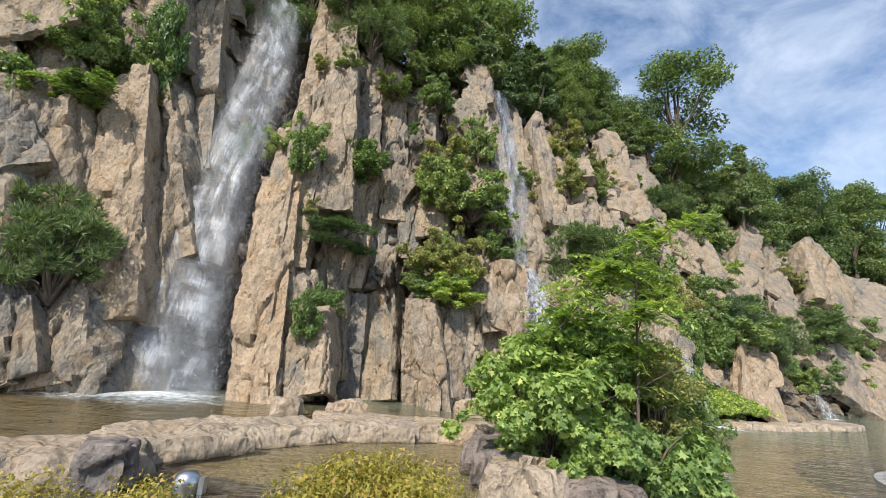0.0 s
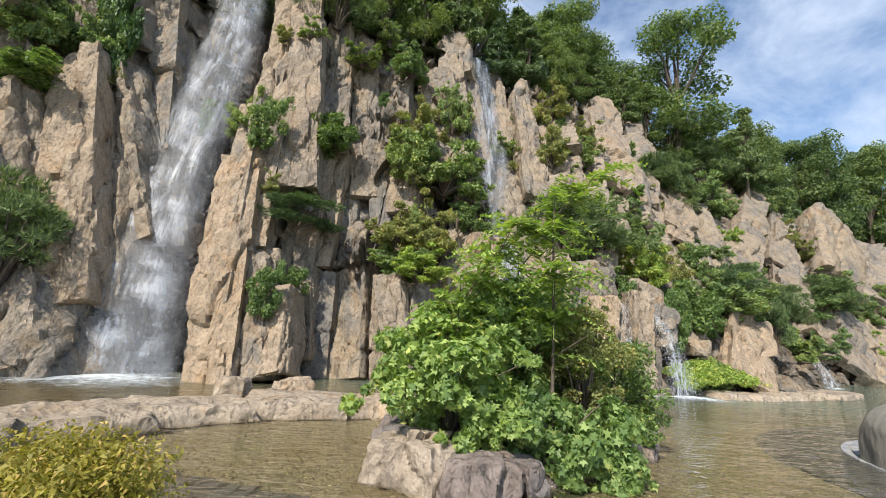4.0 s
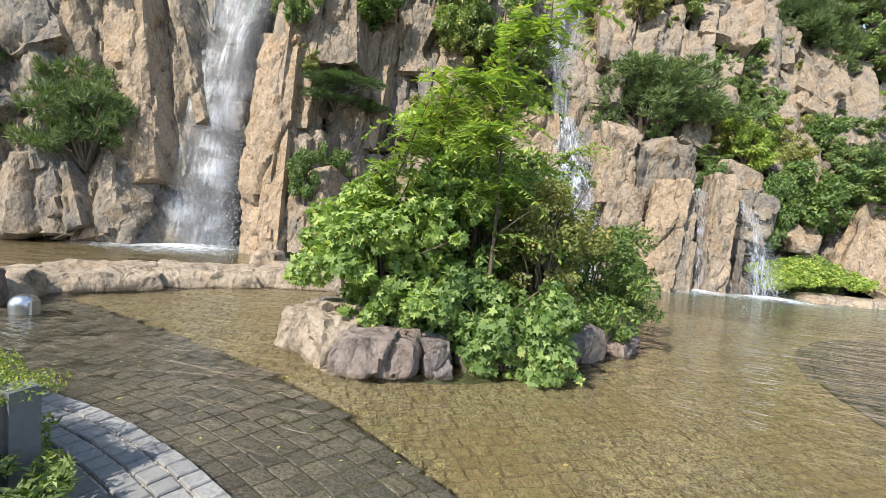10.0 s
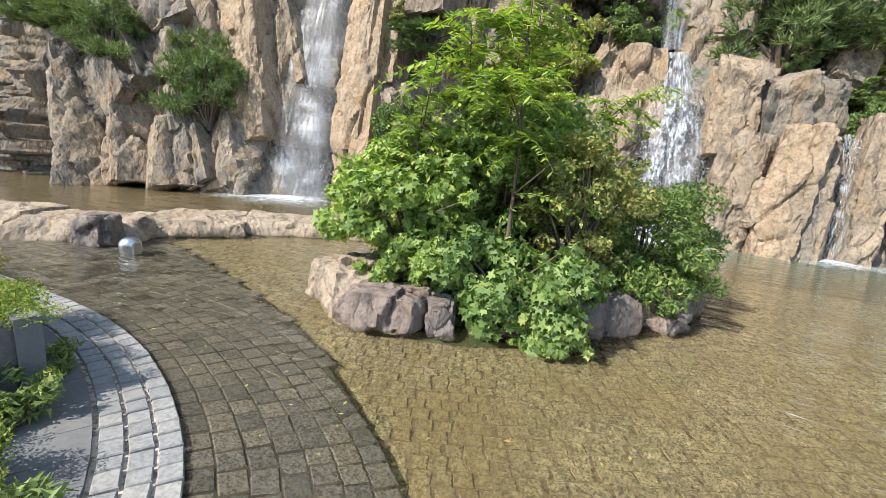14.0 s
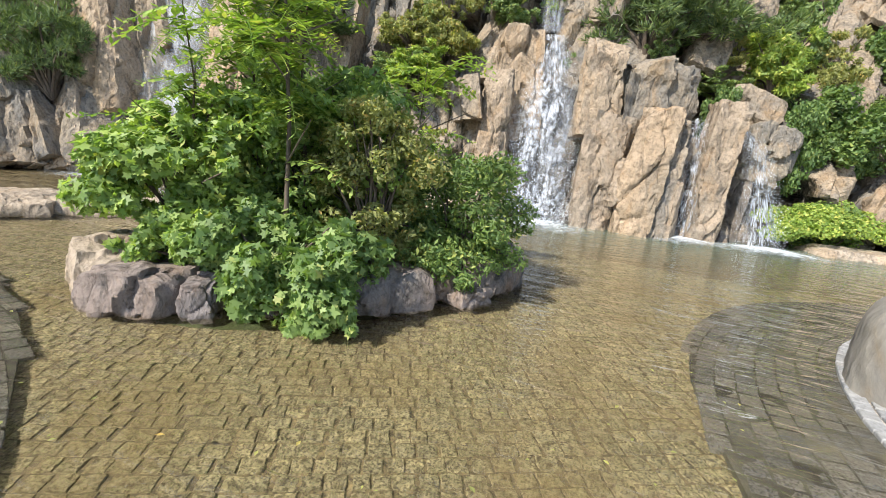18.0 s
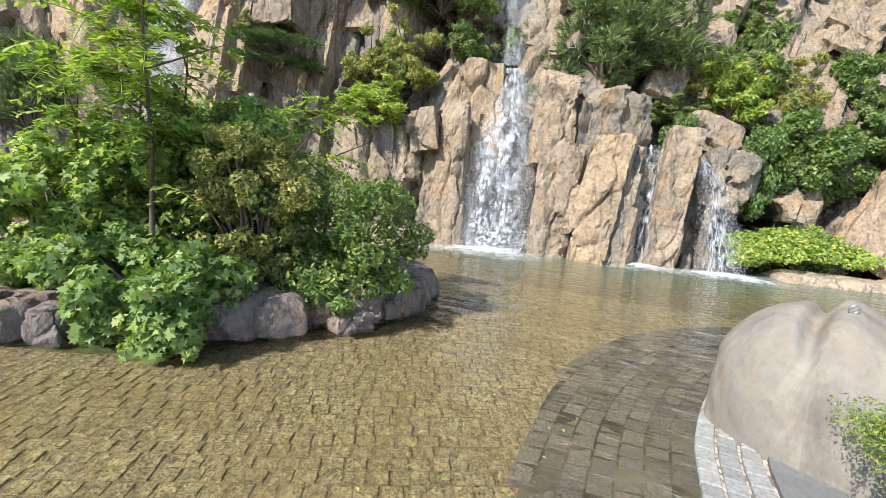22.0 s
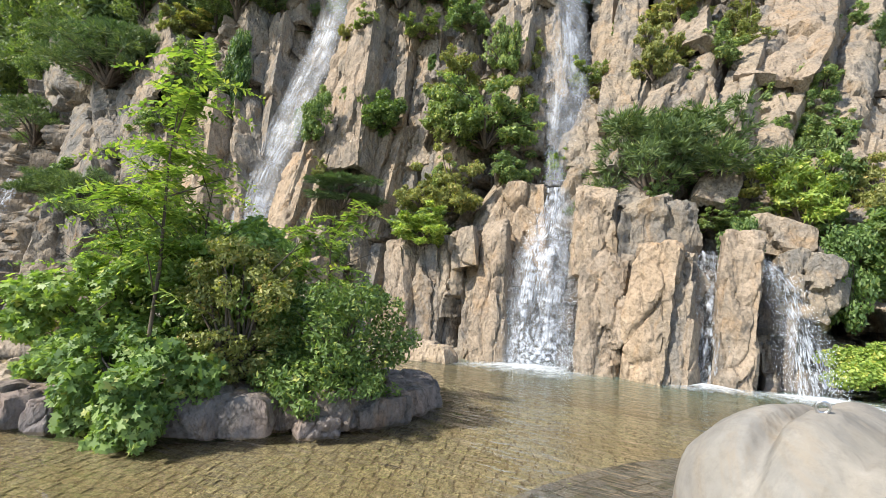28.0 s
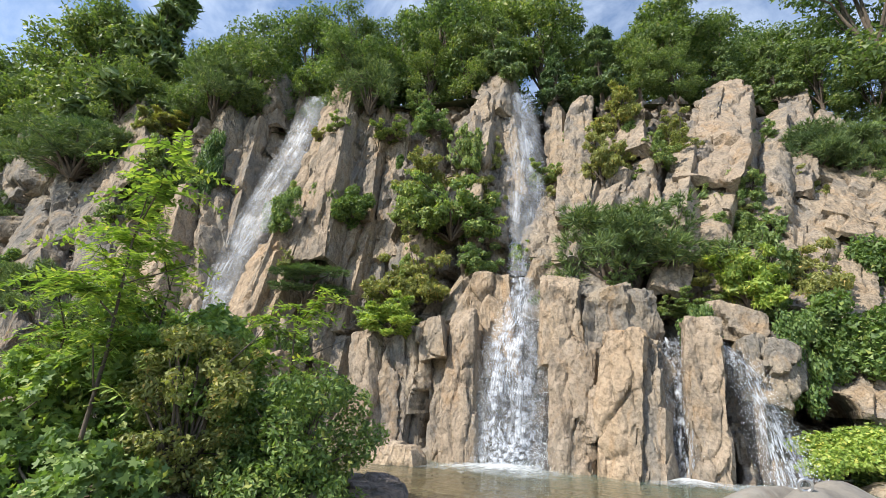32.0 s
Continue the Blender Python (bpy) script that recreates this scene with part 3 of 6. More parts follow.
def build_cliff():
    nx, nz = 820, 190
    # finer towards the middle, where the camera passes
    xs = np.interp(np.linspace(0, 1, nx), (0, 0.10, 0.72, 1.0), (-50, -15, 16, 60))
    gx, gv = np.meshgrid(xs, np.linspace(0, 1, nz))
    gx, gv = gx.ravel(), gv.ravel()
    top = np.interp(gx, TOP_X, TOP_Z)
    gz = -0.7 + gv * (top + 0.7)
    gy = cliff_y(gx, gz)
    p = np.stack([gx, gy * 0.25, gz], 1)
    warped = p + 0.35 * np.stack([fbm(p * (0.8, 1, 0.5), 3, 51 + a) for a in range(3)], 1)
    lv1, gap1 = facets(warped * (0.62, 0.5, 0.16) + (0, 0, 3), 3, 1.3)
    lv2, gap2 = facets(warped * (1.35, 1, 0.5) + (7, 0, 1), 9, 1.5)
    lv3, _ = facets(warped * (3.0, 2, 1.6) + (3, 0, 5), 21, 1.6)
    f = fbm(p * (0.7, 1, 0.4), 4, 4)
    fine = fbm(p * (3.2, 2, 2.2), 3, 8)
    depth = 1.2 * lv1 + 0.8 * lv2 + 0.32 * lv3 + 0.3 * f + 0.08 * fine - 0.5 * np.clip(1 - gap1 / 0.16, 0, 1) - 0.2 * np.clip(1 - gap2 / 0.12, 0, 1) - 0.3
    # set back above the dark recess, towards the second fall
    depth -= 0.6 * np.clip((gz - 5.0) / 2, 0, 1) * groove(gx, -2.0, 2.2)
    # wet clefts behind the falls, the dark recess between the columns, the undercut at the water
    hgt = np.clip(gz / 17, 0, 1)
    depth -= 1.3 * groove(gx, -7.7 + 0.2 * hgt, 1.5)
    depth -= 1.0 * groove(gx, 3.9 - 0.9 * hgt, 0.9)
    depth -= 0.9 * groove(gx, -2.9, 1.5) * np.clip(1.6 - gz / 8, 0, 1)
    depth -= 1.2 * groove(gx, 11.8, 0.9) * np.clip(1.4 - gz / 1.6, 0, 1)
    depth -= 0.7 * np.clip(1 - gz / 0.8, 0, 1) * groove(gx, -12, 2.5)
    verts = np.stack([gx, gy - depth, gz], 1)
    verts[:, 1] += hollow(verts)
    faces = [(r * nx + c, r * nx + c + 1, (r + 1) * nx + c + 1, (r + 1) * nx + c) for r in range(nz - 1) for c in range(nx - 1)]
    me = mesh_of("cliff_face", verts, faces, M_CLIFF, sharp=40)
    me.materials.append(M_WET_OR_SHADED)
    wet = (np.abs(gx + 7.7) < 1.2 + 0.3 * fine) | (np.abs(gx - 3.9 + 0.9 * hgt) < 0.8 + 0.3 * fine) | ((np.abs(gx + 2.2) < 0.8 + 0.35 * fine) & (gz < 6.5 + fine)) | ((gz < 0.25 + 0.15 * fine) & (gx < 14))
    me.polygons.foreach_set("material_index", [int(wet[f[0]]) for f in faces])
    ob = new("cliff", me)
    return tagged(ob, "tan and grey sculpted rock cliff with wet dark clefts", "cliff", kind="structure")


cliff = build_cliff()


def build_hill():
    xs, rows = np.linspace(-45, 90, 90), np.linspace(0, 1, 24)
    verts = []
    for r in rows:
        z0 = np.interp(xs, TOP_X, TOP_Z)
        y = cliff_y(xs, z0) - 0.3 + r * 70
        z = z0 - 0.7 + r * 70 * np.interp(xs, (-45, -10, 15, 30, 60, 90), (0.3, 0.34, 0.3, 0.2, 0.14, 0.1)) + np.where(r > 0, 0.5 * fbm(np.stack([xs * 0.3, y * 0.3, 0 * xs], 1), 3, 6), 0)
        verts.append(np.stack([xs, y, z], 1))
    n = len(xs)
    faces = [(r * n + c, r * n + c + 1, (r + 1) * n + c + 1, (r + 1) * n + c) for r in range(len(rows) - 1) for c in range(n - 1)]
    return tagged(new("hillside", mesh_of("hillside", np.concatenate(verts), faces, M_SOIL)), "dark wooded hillside above the cliff", "hillside", kind="structure")


build_hill()

SEED = [100]


def next_seed():
    SEED[0] += 1
    return SEED[0]


def rock_part(name, foot, head, w, d, mat, parent, label="", detail=16, chop=13, round_off=0.1, grooves=0.06, rough=0.07):
    """A rock from foot to head, w across and d deep, turned to face the pond."""
    foot, head = Vector(foot), Vector(head)
    axis = head - foot
    h = axis.length * 1.06 + 0.15
    z = axis.normalized()
    seed = next_seed()
    turn = np.random.RandomState(seed).uniform(-0.35, 0.35)
    y = Vector((math.sin(turn), math.cos(turn), 0))
    x = y.cross(z).normalized()
    y = z.cross(x)
    pts, quads = rock_shape(w, d, h, seed, detail, chop, round_off, rough, grooves, 0.38)
    ob = part(name, mesh_of(name, pts, quads, mat, sharp=38), parent, label)
    m = Matrix((x, y, z)).transposed().to_4x4()
    m.translation = foot + axis * 0.47
    r = np.array(m.to_3x3())
    at = pts @ r.T + np.array(m.translation)
    back = hollow(at)
    if back.any():
        at[:, 1] += back
        ob.data.vertices.foreach_set("co", ((at - np.array(m.translation)) @ r).ravel())
        ob.data.update()
    ob.matrix_world = m
    return ob


def rock_column(foot, head, w, d, mat=None, sunk=0.25):
    """A block of the cliff whose front stands at the foot and head given."""
    deep = d * 1.6
    back = Vector((0, 0.42 * deep, 0))
    foot, head = Vector(foot), Vector(head)
    root = foot - (head - foot) * sunk
    foot = root if root.z > -0.3 else foot
    return rock_part("rock_column", foot + back, head + back, w * 1.08, deep, mat or M_ROCK, cliff, detail=24 if foot[1] < 19 else 17, chop=11, round_off=0.04, rough=0.052, grooves=0.045)


rock_column((-10.2, 15.7, 9.6), (-11.6, 16.8, 16.2), 1.80, 1.35, M_ROCK)
rock_column((-9.8, 14.4, 5.6), (-11.9, 14.7, 11.0), 2.41, 1.81, M_ROCK)
rock_column((-9.6, 15.2, 7.1), (-11.2, 15.3, 10.5), 1.34, 1.21, M_GREY)
rock_column((-16.3, 12.6, 13.5), (-23.2, 13.8, 22.7), 2.85, 2.14, M_ROCK)
rock_column((-14.4, 13.3, 12.3), (-16.9, 13.6, 15.5), 1.84, 1.38, M_GREY)
rock_column((-24.4, 11.7, 16.2), (-31.2, 12.3, 22.4), 3.14, 2.36, M_GREY)
rock_column((-14.2, 11.8, 7.2), (-18.2, 12.4, 12.9), 2.51, 1.88, M_GREY)
rock_column((-17.8, 11.0, 8.4), (-22.0, 11.5, 13.3), 2.97, 2.23, M_GREY)
rock_column((-24.9, 10.9, 12.8), (-32.1, 11.4, 19.2), 3.36, 2.52, M_GREY)
rock_column((-13.7, 13.2, 9.9), (-14.7, 13.2, 12.0), 1.97, 1.48, M_GREY)
rock_column((-11.9, 15.5, 13.1), (-13.3, 15.7, 17.0), 1.72, 1.29, M_GREY)
rock_column((-11.4, 17.4, 17.3), (-12.7, 17.6, 21.0), 1.73, 1.30, M_ROCK)
rock_column((-10.1, 18.4, 15.0), (-11.3, 19.4, 20.5), 1.35, 1.33, M_ROCK)
rock_column((-14.1, 10.5, 3.8), (-16.9, 10.7, 6.8), 2.63, 1.97, M_GREY)
rock_column((-13.4, 11.6, 4.4), (-14.6, 11.6, 6.7), 2.16, 1.62, M_GREY)
rock_column((-4.7, 16.5, 9.3), (-5.8, 18.0, 17.2), 1.32, 1.19, M_TAN)
rock_column((-4.2, 18.3, 10.8), (-4.6, 19.2, 16.2), 1.60, 1.20, M_ROCK)
rock_column((-3.3, 19.3, 11.1), (-3.9, 19.8, 15.3), 1.21, 1.09, M_GREY)
rock_column((-2.6, 19.7, 12.1), (-3.2, 20.1, 15.3), 1.16, 1.04, M_ROCK)
rock_column((-1.4, 19.8, 12.1), (-1.9, 20.7, 15.4), 1.57, 1.41, M_ROCK)
rock_column((-2.2, 18.8, 5.8), (-2.7, 19.5, 9.5), 1.21, 1.09, M_GREY)
rock_column((-3.0, 18.4, 6.3), (-3.2, 18.9, 9.1), 0.86, 0.77, M_GREY)
rock_column((-0.5, 18.1, 6.9), (-0.5, 18.5, 8.2), 1.34, 1.21, M_ROCK)
rock_column((-1.3, 19.1, 8.6), (-1.7, 19.7, 11.2), 1.55, 1.40, M_ROCK)
rock_column((2.2, 19.6, 8.4), (1.9, 20.9, 12.0), 1.23, 1.11, M_ROCK)
rock_column((2.2, 20.9, 11.4), (1.3, 22.0, 16.4), 1.38, 1.24, M_ROCK)
rock_column((1.4, 21.4, 15.7), (1.2, 22.3, 18.4), 1.54, 1.39, M_ROCK)
rock_column((0.8, 20.0, 12.8), (0.5, 20.4, 14.9), 1.62, 1.22, M_ROCK)
rock_column((4.3, 21.7, 10.4), (3.5, 24.9, 17.6), 0.96, 0.86, M_ROCK)
rock_column((5.1, 21.0, 10.1), (4.9, 24.7, 17.0), 1.18, 1.06, M_ROCK)
rock_column((4.3, 19.8, 6.5), (4.3, 21.3, 9.2), 0.90, 0.81, M_GREY)
rock_column((7.2, 22.9, 12.2), (7.2, 24.7, 15.1), 2.11, 1.59, M_TAN)
rock_column((5.9, 22.9, 11.6), (6.0, 24.0, 13.8), 1.59, 1.43, M_ROCK)
rock_column((6.0, 20.6, 8.5), (6.6, 21.9, 10.6), 1.81, 1.36, M_ROCK)
rock_column((8.0, 20.6, 7.2), (7.6, 22.5, 10.9), 1.20, 1.08, M_ROCK)
rock_column((8.2, 19.7, 5.4), (8.6, 21.4, 7.7), 1.00, 0.90, M_ROCK)
rock_column((8.8, 21.3, 8.2), (9.5, 24.3, 12.4), 1.14, 1.02, M_ROCK)
rock_column((9.6, 21.7, 7.3), (9.7, 23.4, 10.0), 1.58, 1.43, M_ROCK)
rock_column((10.5, 24.8, 11.9), (12.5, 31.9, 20.4), 2.30, 1.72, M_TAN)
rock_column((9.9, 25.2, 12.9), (11.2, 29.6, 18.2), 1.44, 1.30, M_ROCK)
rock_column((10.8, 24.4, 10.0), (12.1, 28.3, 14.7), 1.80, 1.35, M_ROCK)
rock_column((11.8, 24.7, 9.7), (13.5, 30.2, 16.1), 1.90, 1.42, M_ROCK)
rock_column((13.6, 27.0, 11.7), (15.5, 33.2, 19.0), 1.33, 1.20, M_ROCK)
rock_column((14.5, 28.2, 12.0), (16.1, 32.5, 16.9), 1.42, 1.28, M_ROCK)
rock_column((12.1, 22.8, 6.3), (13.2, 25.9, 9.9), 1.77, 1.33, M_ROCK)
rock_column((14.5, 25.4, 8.6), (16.0, 28.5, 11.7), 1.93, 1.45, M_ROCK)
rock_column((13.9, 24.3, 7.4), (14.7, 25.9, 8.9), 1.63, 1.22, M_ROCK)
rock_column((14.2, 26.7, 9.8), (15.2, 28.9, 12.2), 1.48, 1.33, M_ROCK)
rock_column((14.2, 24.0, 6.1), (14.9, 25.6, 7.8), 1.19, 1.07, M_ROCK)
rock_column((9.9, 20.6, 4.3), (10.4, 22.1, 6.3), 1.66, 1.24, M_ROCK)
rock_column((11.4, 21.1, 4.3), (11.7, 21.9, 5.1), 1.22, 1.10, M_ROCK)
rock_column((12.3, 19.9, 1.5), (13.0, 21.5, 3.1), 1.34, 1.20, M_ROCK)
rock_column((11.8, 20.6, 2.0), (12.4, 22.0, 3.7), 1.12, 1.01, M_GREY)
rock_column((-12.2, 12.3, 5.8), (-13.3, 12.6, 9.0), 1.89, 1.42, M_ROCK)
rock_column((-11.7, 13.2, 5.7), (-12.7, 13.7, 9.5), 1.29, 1.16, M_GREY)
rock_column((-10.0, 12.9, 4.0), (-11.9, 13.9, 10.7), 1.54, 1.39, M_TAN)
rock_column((-9.5, 14.1, 4.3), (-11.3, 15.1, 11.0), 1.39, 1.26, M_GREY)
rock_column((-10.5, 13.8, 6.1), (-11.3, 14.2, 8.6), 1.15, 1.03, M_ROCK)
# dark wet tone paints in the shade on the left wall beside the fall
rock_column((-9.5, 14.9, 5.5), (-10.6, 15.5, 9.7), 0.95, 0.86, M_WET_OR_SHADED)
rock_column((-12.2, 14.6, 11.4), (-13.3, 14.6, 13.7), 1.50, 1.35, M_ROCK)
# these two blocks: grey chosen to paint in the shade beneath the pine
rock_column((-9.8, 12.0, 0.3), (-10.5, 12.3, 2.3), 2.40, 1.80, M_GREY)
rock_column((-10.8, 11.3, 0.2), (-11.8, 11.4, 2.4), 2.10, 1.58, M_GREY)
rock_column((-9.3, 13.2, -0.3), (-9.7, 13.7, 2.1), 1.22, 1.10, M_WET_OR_SHADED)
rock_column((-8.9, 14.2, -0.2), (-9.7, 14.7, 3.5), 0.97, 0.87, M_WET_OR_SHADED)
rock_column((-12.3, 11.6, 3.6), (-14.1, 12.0, 8.8), 2.09, 1.56, M_GREY)
rock_column((-5.3, 13.4, 0.1), (-6.3, 15.4, 7.7), 1.53, 1.37, M_TAN)
rock_column((-5.7, 14.5, 4.0), (-6.5, 16.3, 10.2), 1.29, 1.16, M_ROCK)
rock_column((-4.3, 13.8, 0.2), (-5.0, 14.8, 4.1), 1.19, 1.07, M_ROCK)
rock_column((-3.6, 13.8, 0.3), (-4.1, 14.6, 2.8), 1.13, 1.02, M_TAN)
rock_column((-6.0, 15.9, 8.0), (-7.0, 19.3, 20.2), 1.33, 1.20, M_TAN)
rock_column((-4.4, 17.5, 8.3), (-4.7, 19.0, 15.7), 1.14, 1.02, M_ROCK)
rock_column((-2.8, 18.8, 9.5), (-3.6, 20.1, 16.7), 1.33, 1.20, M_ROCK)
rock_column((-4.5, 16.7, 4.3), (-4.4, 17.7, 8.9), 1.33, 1.20, M_TAN)
rock_column((-3.5, 17.4, 5.4), (-3.5, 18.5, 9.9), 0.82, 0.74, M_TAN)
rock_column((-3.4, 16.2, 0.8), (-4.1, 17.0, 5.3), 0.89, 0.80, M_TAN)
rock_column((-1.6, 18.3, 6.3), (-1.7, 18.9, 8.8), 1.00, 0.90, M_GREY)
rock_column((-0.3, 16.0, 0.2), (-0.5, 16.2, 3.6), 1.25, 1.12, M_TAN)
rock_column((0.8, 16.3, 0.2), (0.8, 16.6, 3.6), 1.36, 1.22, M_ROCK)
rock_column((2.0, 17.3, 4.3), (2.1, 18.3, 6.1), 1.16, 1.04, M_ROCK)
rock_column((1.2, 19.4, 10.5), (0.9, 21.4, 16.4), 1.56, 1.41, M_ROCK)
rock_column((10.0, 23.3, 9.3), (11.5, 27.0, 13.2), 1.58, 1.42, M_ROCK)
rock_column((7.1, 20.7, 8.3), (8.0, 23.4, 12.0), 1.38, 1.24, M_ROCK)
rock_column((5.1, 19.9, 7.1), (5.6, 22.1, 10.8), 1.70, 1.28, M_ROCK)
rock_column((3.9, 19.9, 7.2), (4.1, 21.5, 10.1), 1.39, 1.25, M_ROCK)
rock_column((4.3, 18.6, 4.4), (4.6, 19.9, 6.7), 1.51, 1.36, M_GREY)
rock_column((5.8, 18.0, 3.1), (6.0, 19.5, 5.7), 1.45, 1.31, M_ROCK)
rock_column((12.8, 22.1, 4.5), (14.1, 25.2, 8.0), 1.11, 1.00, M_ROCK)
rock_column((16.3, 25.7, 7.1), (17.7, 29.7, 11.7), 1.70, 1.27, M_ROCK)
rock_column((17.7, 26.2, 6.6), (20.8, 31.9, 11.0), 1.92, 1.44, M_ROCK)
rock_column((20.1, 28.1, 7.4), (29.6, 40.2, 16.5), 2.01, 1.51, M_ROCK)
rock_column((28.4, 36.1, 9.7), (32.3, 41.0, 15.3), 2.37, 1.78, M_ROCK)
rock_column((24.6, 36.3, 12.9), (27.7, 41.1, 17.8), 2.10, 1.57, M_ROCK)
rock_column((34.0, 37.5, 8.5), (38.2, 42.5, 14.5), 4.45, 3.34, M_ROCK)
rock_column((37.3, 38.0, 6.4), (43.4, 44.1, 12.6), 5.50, 4.12, M_ROCK)
rock_column((26.5, 32.9, 5.6), (29.7, 36.9, 9.9), 2.73, 2.05, M_ROCK)
rock_column((14.0, 19.3, 0.1), (16.7, 23.0, 3.4), 2.01, 1.51, M_TAN)
rock_column((13.0, 21.7, 0.7), (14.0, 23.3, 2.9), 1.69, 1.27, M_ROCK)
rock_column((13.5, 20.4, 0.5), (14.9, 22.3, 2.4), 1.06, 0.96, M_GREY)
rock_column((27.7, 30.3, 0.4), (30.8, 34.2, 4.4), 3.65, 2.74, M_ROCK)
rock_column((30.3, 31.0, -0.9), (37.1, 37.1, 4.0), 3.83, 2.88, M_ROCK)
rock_column((27.6, 32.1, 2.9), (29.5, 34.3, 5.1), 2.96, 2.22, M_ROCK)
rock_column((13.5, 22.1, 3.1), (14.3, 23.5, 4.7), 2.04, 1.53, M_ROCK)
rock_column((-14.7, 9.0, 1.0), (-17.0, 10.0, 5.6), 1.45, 1.31, M_GREY)
rock_column((-13.0, 10.0, 1.1), (-13.9, 10.5, 4.3), 1.39, 1.25, M_TAN)
rock_column((-11.7, 10.9, 0.7), (-12.5, 11.3, 3.1), 2.37, 1.78, M_ROCK)
rock_column((-10.1, 11.8, 0.1), (-10.7, 12.3, 2.6), 1.92, 1.44, M_TAN)
# shade under the overhang put into the colour with the wet rock tone
rock_column((-9.7, 13.2, 0.9), (-10.4, 13.5, 3.1), 1.27, 1.14, M_WET_OR_SHADED)
rock_column((-9.8, 13.2, 2.1), (-11.1, 14.4, 8.4), 1.31, 1.18, M_ROCK)
rock_column((0.4, 15.1, 0.1), (-0.4, 15.3, 3.6), 0.92, 0.83, M_TAN)
rock_column((0.9, 15.4, 0.2), (0.4, 15.7, 3.4), 0.78, 0.70, M_ROCK)
rock_column((1.3, 15.7, 1.8), (1.0, 15.9, 3.7), 0.90, 0.81, M_ROCK)
rock_column((1.9, 15.7, 3.0), (1.7, 15.8, 3.9), 0.79, 0.71, M_ROCK)
rock_column((2.8, 15.7, -0.0), (2.5, 16.2, 4.1), 0.85, 0.76, M_TAN)
rock_column((2.2, 15.8, 0.2), (2.0, 16.0, 1.9), 0.55, 0.49, M_ROCK)
rock_column((3.1, 16.2, -0.1), (3.0, 16.4, 1.7), 0.54, 0.48, M_GREY)
rock_column((2.9, 17.7, 3.2), (2.7, 17.7, 5.7), 1.41, 1.27, M_TAN)
rock_column((3.0, 18.2, 3.8), (3.2, 18.1, 5.5), 0.77, 0.70, M_ROCK)
rock_column((5.5, 16.8, 3.2), (5.5, 17.1, 5.2), 1.18, 1.06, M_TAN)
rock_column((6.9, 17.4, 3.4), (6.9, 17.4, 4.7), 1.91, 1.43, M_GREY)
rock_column((5.7, 16.3, -0.1), (5.8, 16.7, 3.1), 1.19, 1.07, M_TAN)
rock_column((6.9, 16.1, -0.1), (7.2, 16.6, 3.3), 1.01, 0.91, M_TAN)
rock_column((7.4, 16.2, -0.1), (7.7, 16.9, 3.2), 0.70, 0.63, M_ROCK)
rock_column((7.8, 16.2, -0.0), (7.9, 16.5, 1.6), 0.41, 0.37, M_TAN)
rock_column((8.0, 17.6, -0.2), (8.3, 18.0, 2.7), 0.69, 0.62, M_WET_OR_SHADED)
rock_column((8.6, 16.8, -0.1), (9.0, 17.5, 3.7), 0.83, 0.75, M_TAN)
rock_column((9.4, 18.4, -0.1), (9.7, 18.9, 2.8), 1.29, 1.16, M_WET_OR_SHADED)
rock_column((10.0, 18.4, 1.7), (10.2, 18.8, 3.2), 1.27, 1.14, M_GREY, sunk=0.0)
rock_column((9.6, 19.1, 3.4), (9.8, 19.2, 4.2), 1.42, 1.28, M_ROCK, sunk=0.0)
rock_column((10.5, 19.0, 2.2), (10.7, 19.2, 3.4), 0.74, 0.66, M_GREY, sunk=0.0)
rock_column((-2.9, 16.4, 0.1), (-3.2, 17.1, 3.6), 1.05, 0.94, M_GREY)
rock_column((-1.8, 16.5, 0.2), (-2.5, 18.2, 6.2), 1.37, 1.23, M_GREY)

# the wall behind the lower pillars
rock_column((1.3, 15.95, -0.2), (1.1, 16.35, 3.3), 2.5, 1.2)
rock_column((0.2, 15.5, -0.2), (0.0, 15.8, 3.3), 1.2, 1.0, M_TAN)
rock_column((6.5, 16.7, -0.2), (6.5, 17.1, 3.1), 2.5, 1.2)


# ---- ground, pond bed, banks, water ----
def sheet(name, outline, z, mat, label, category, thick=0.0, uv=False):
    bm = bmesh.new()
    f = bm.faces.new([bm.verts.new((x, y, z)) for x, y in outline])
    if thick:
        r = bmesh.ops.extrude_face_region(bm, geom=[f])
        for v in r["geom"]:
            if isinstance(v, bmesh.types.BMVert):
                v.co.z -= thick
    bmesh.ops.recalc_face_normals(bm, faces=bm.faces)
    bmesh.ops.triangulate(bm, faces=[f for f in bm.faces if len(f.verts) > 4])
    me = bpy.data.meshes.new(name)
    bm.to_mesh(me)
    bm.free()
    me.materials.append(mat)
    return tagged(new(name, me), label, category, kind="structure")


sheet("ground", [(-2500, -2500), (2500, -2500), (2500, 2500), (-2500, 2500)], -0.75, M_SOIL, "dark earth ground reaching to the horizon", "ground")
POND = [(-52, -3), (62, -3), (62, 47), (38, 37), (26, 31), (18, 23.5), (13, 21.5), (9, 19), (0, 17), (-6, 16), (-10, 14.5), (-15, 10.5), (-27, 9), (-52, 5)]
pond_bed = sheet("pond_bed", POND, -0.325, M_MORTAR, "amber brown stone bed of the shallow pond", "pond bed")
water = sheet("water", POND, 0.0, M_WATER, "clear shallow pond water with fine ripples", "water")
water.visible_shadow = False

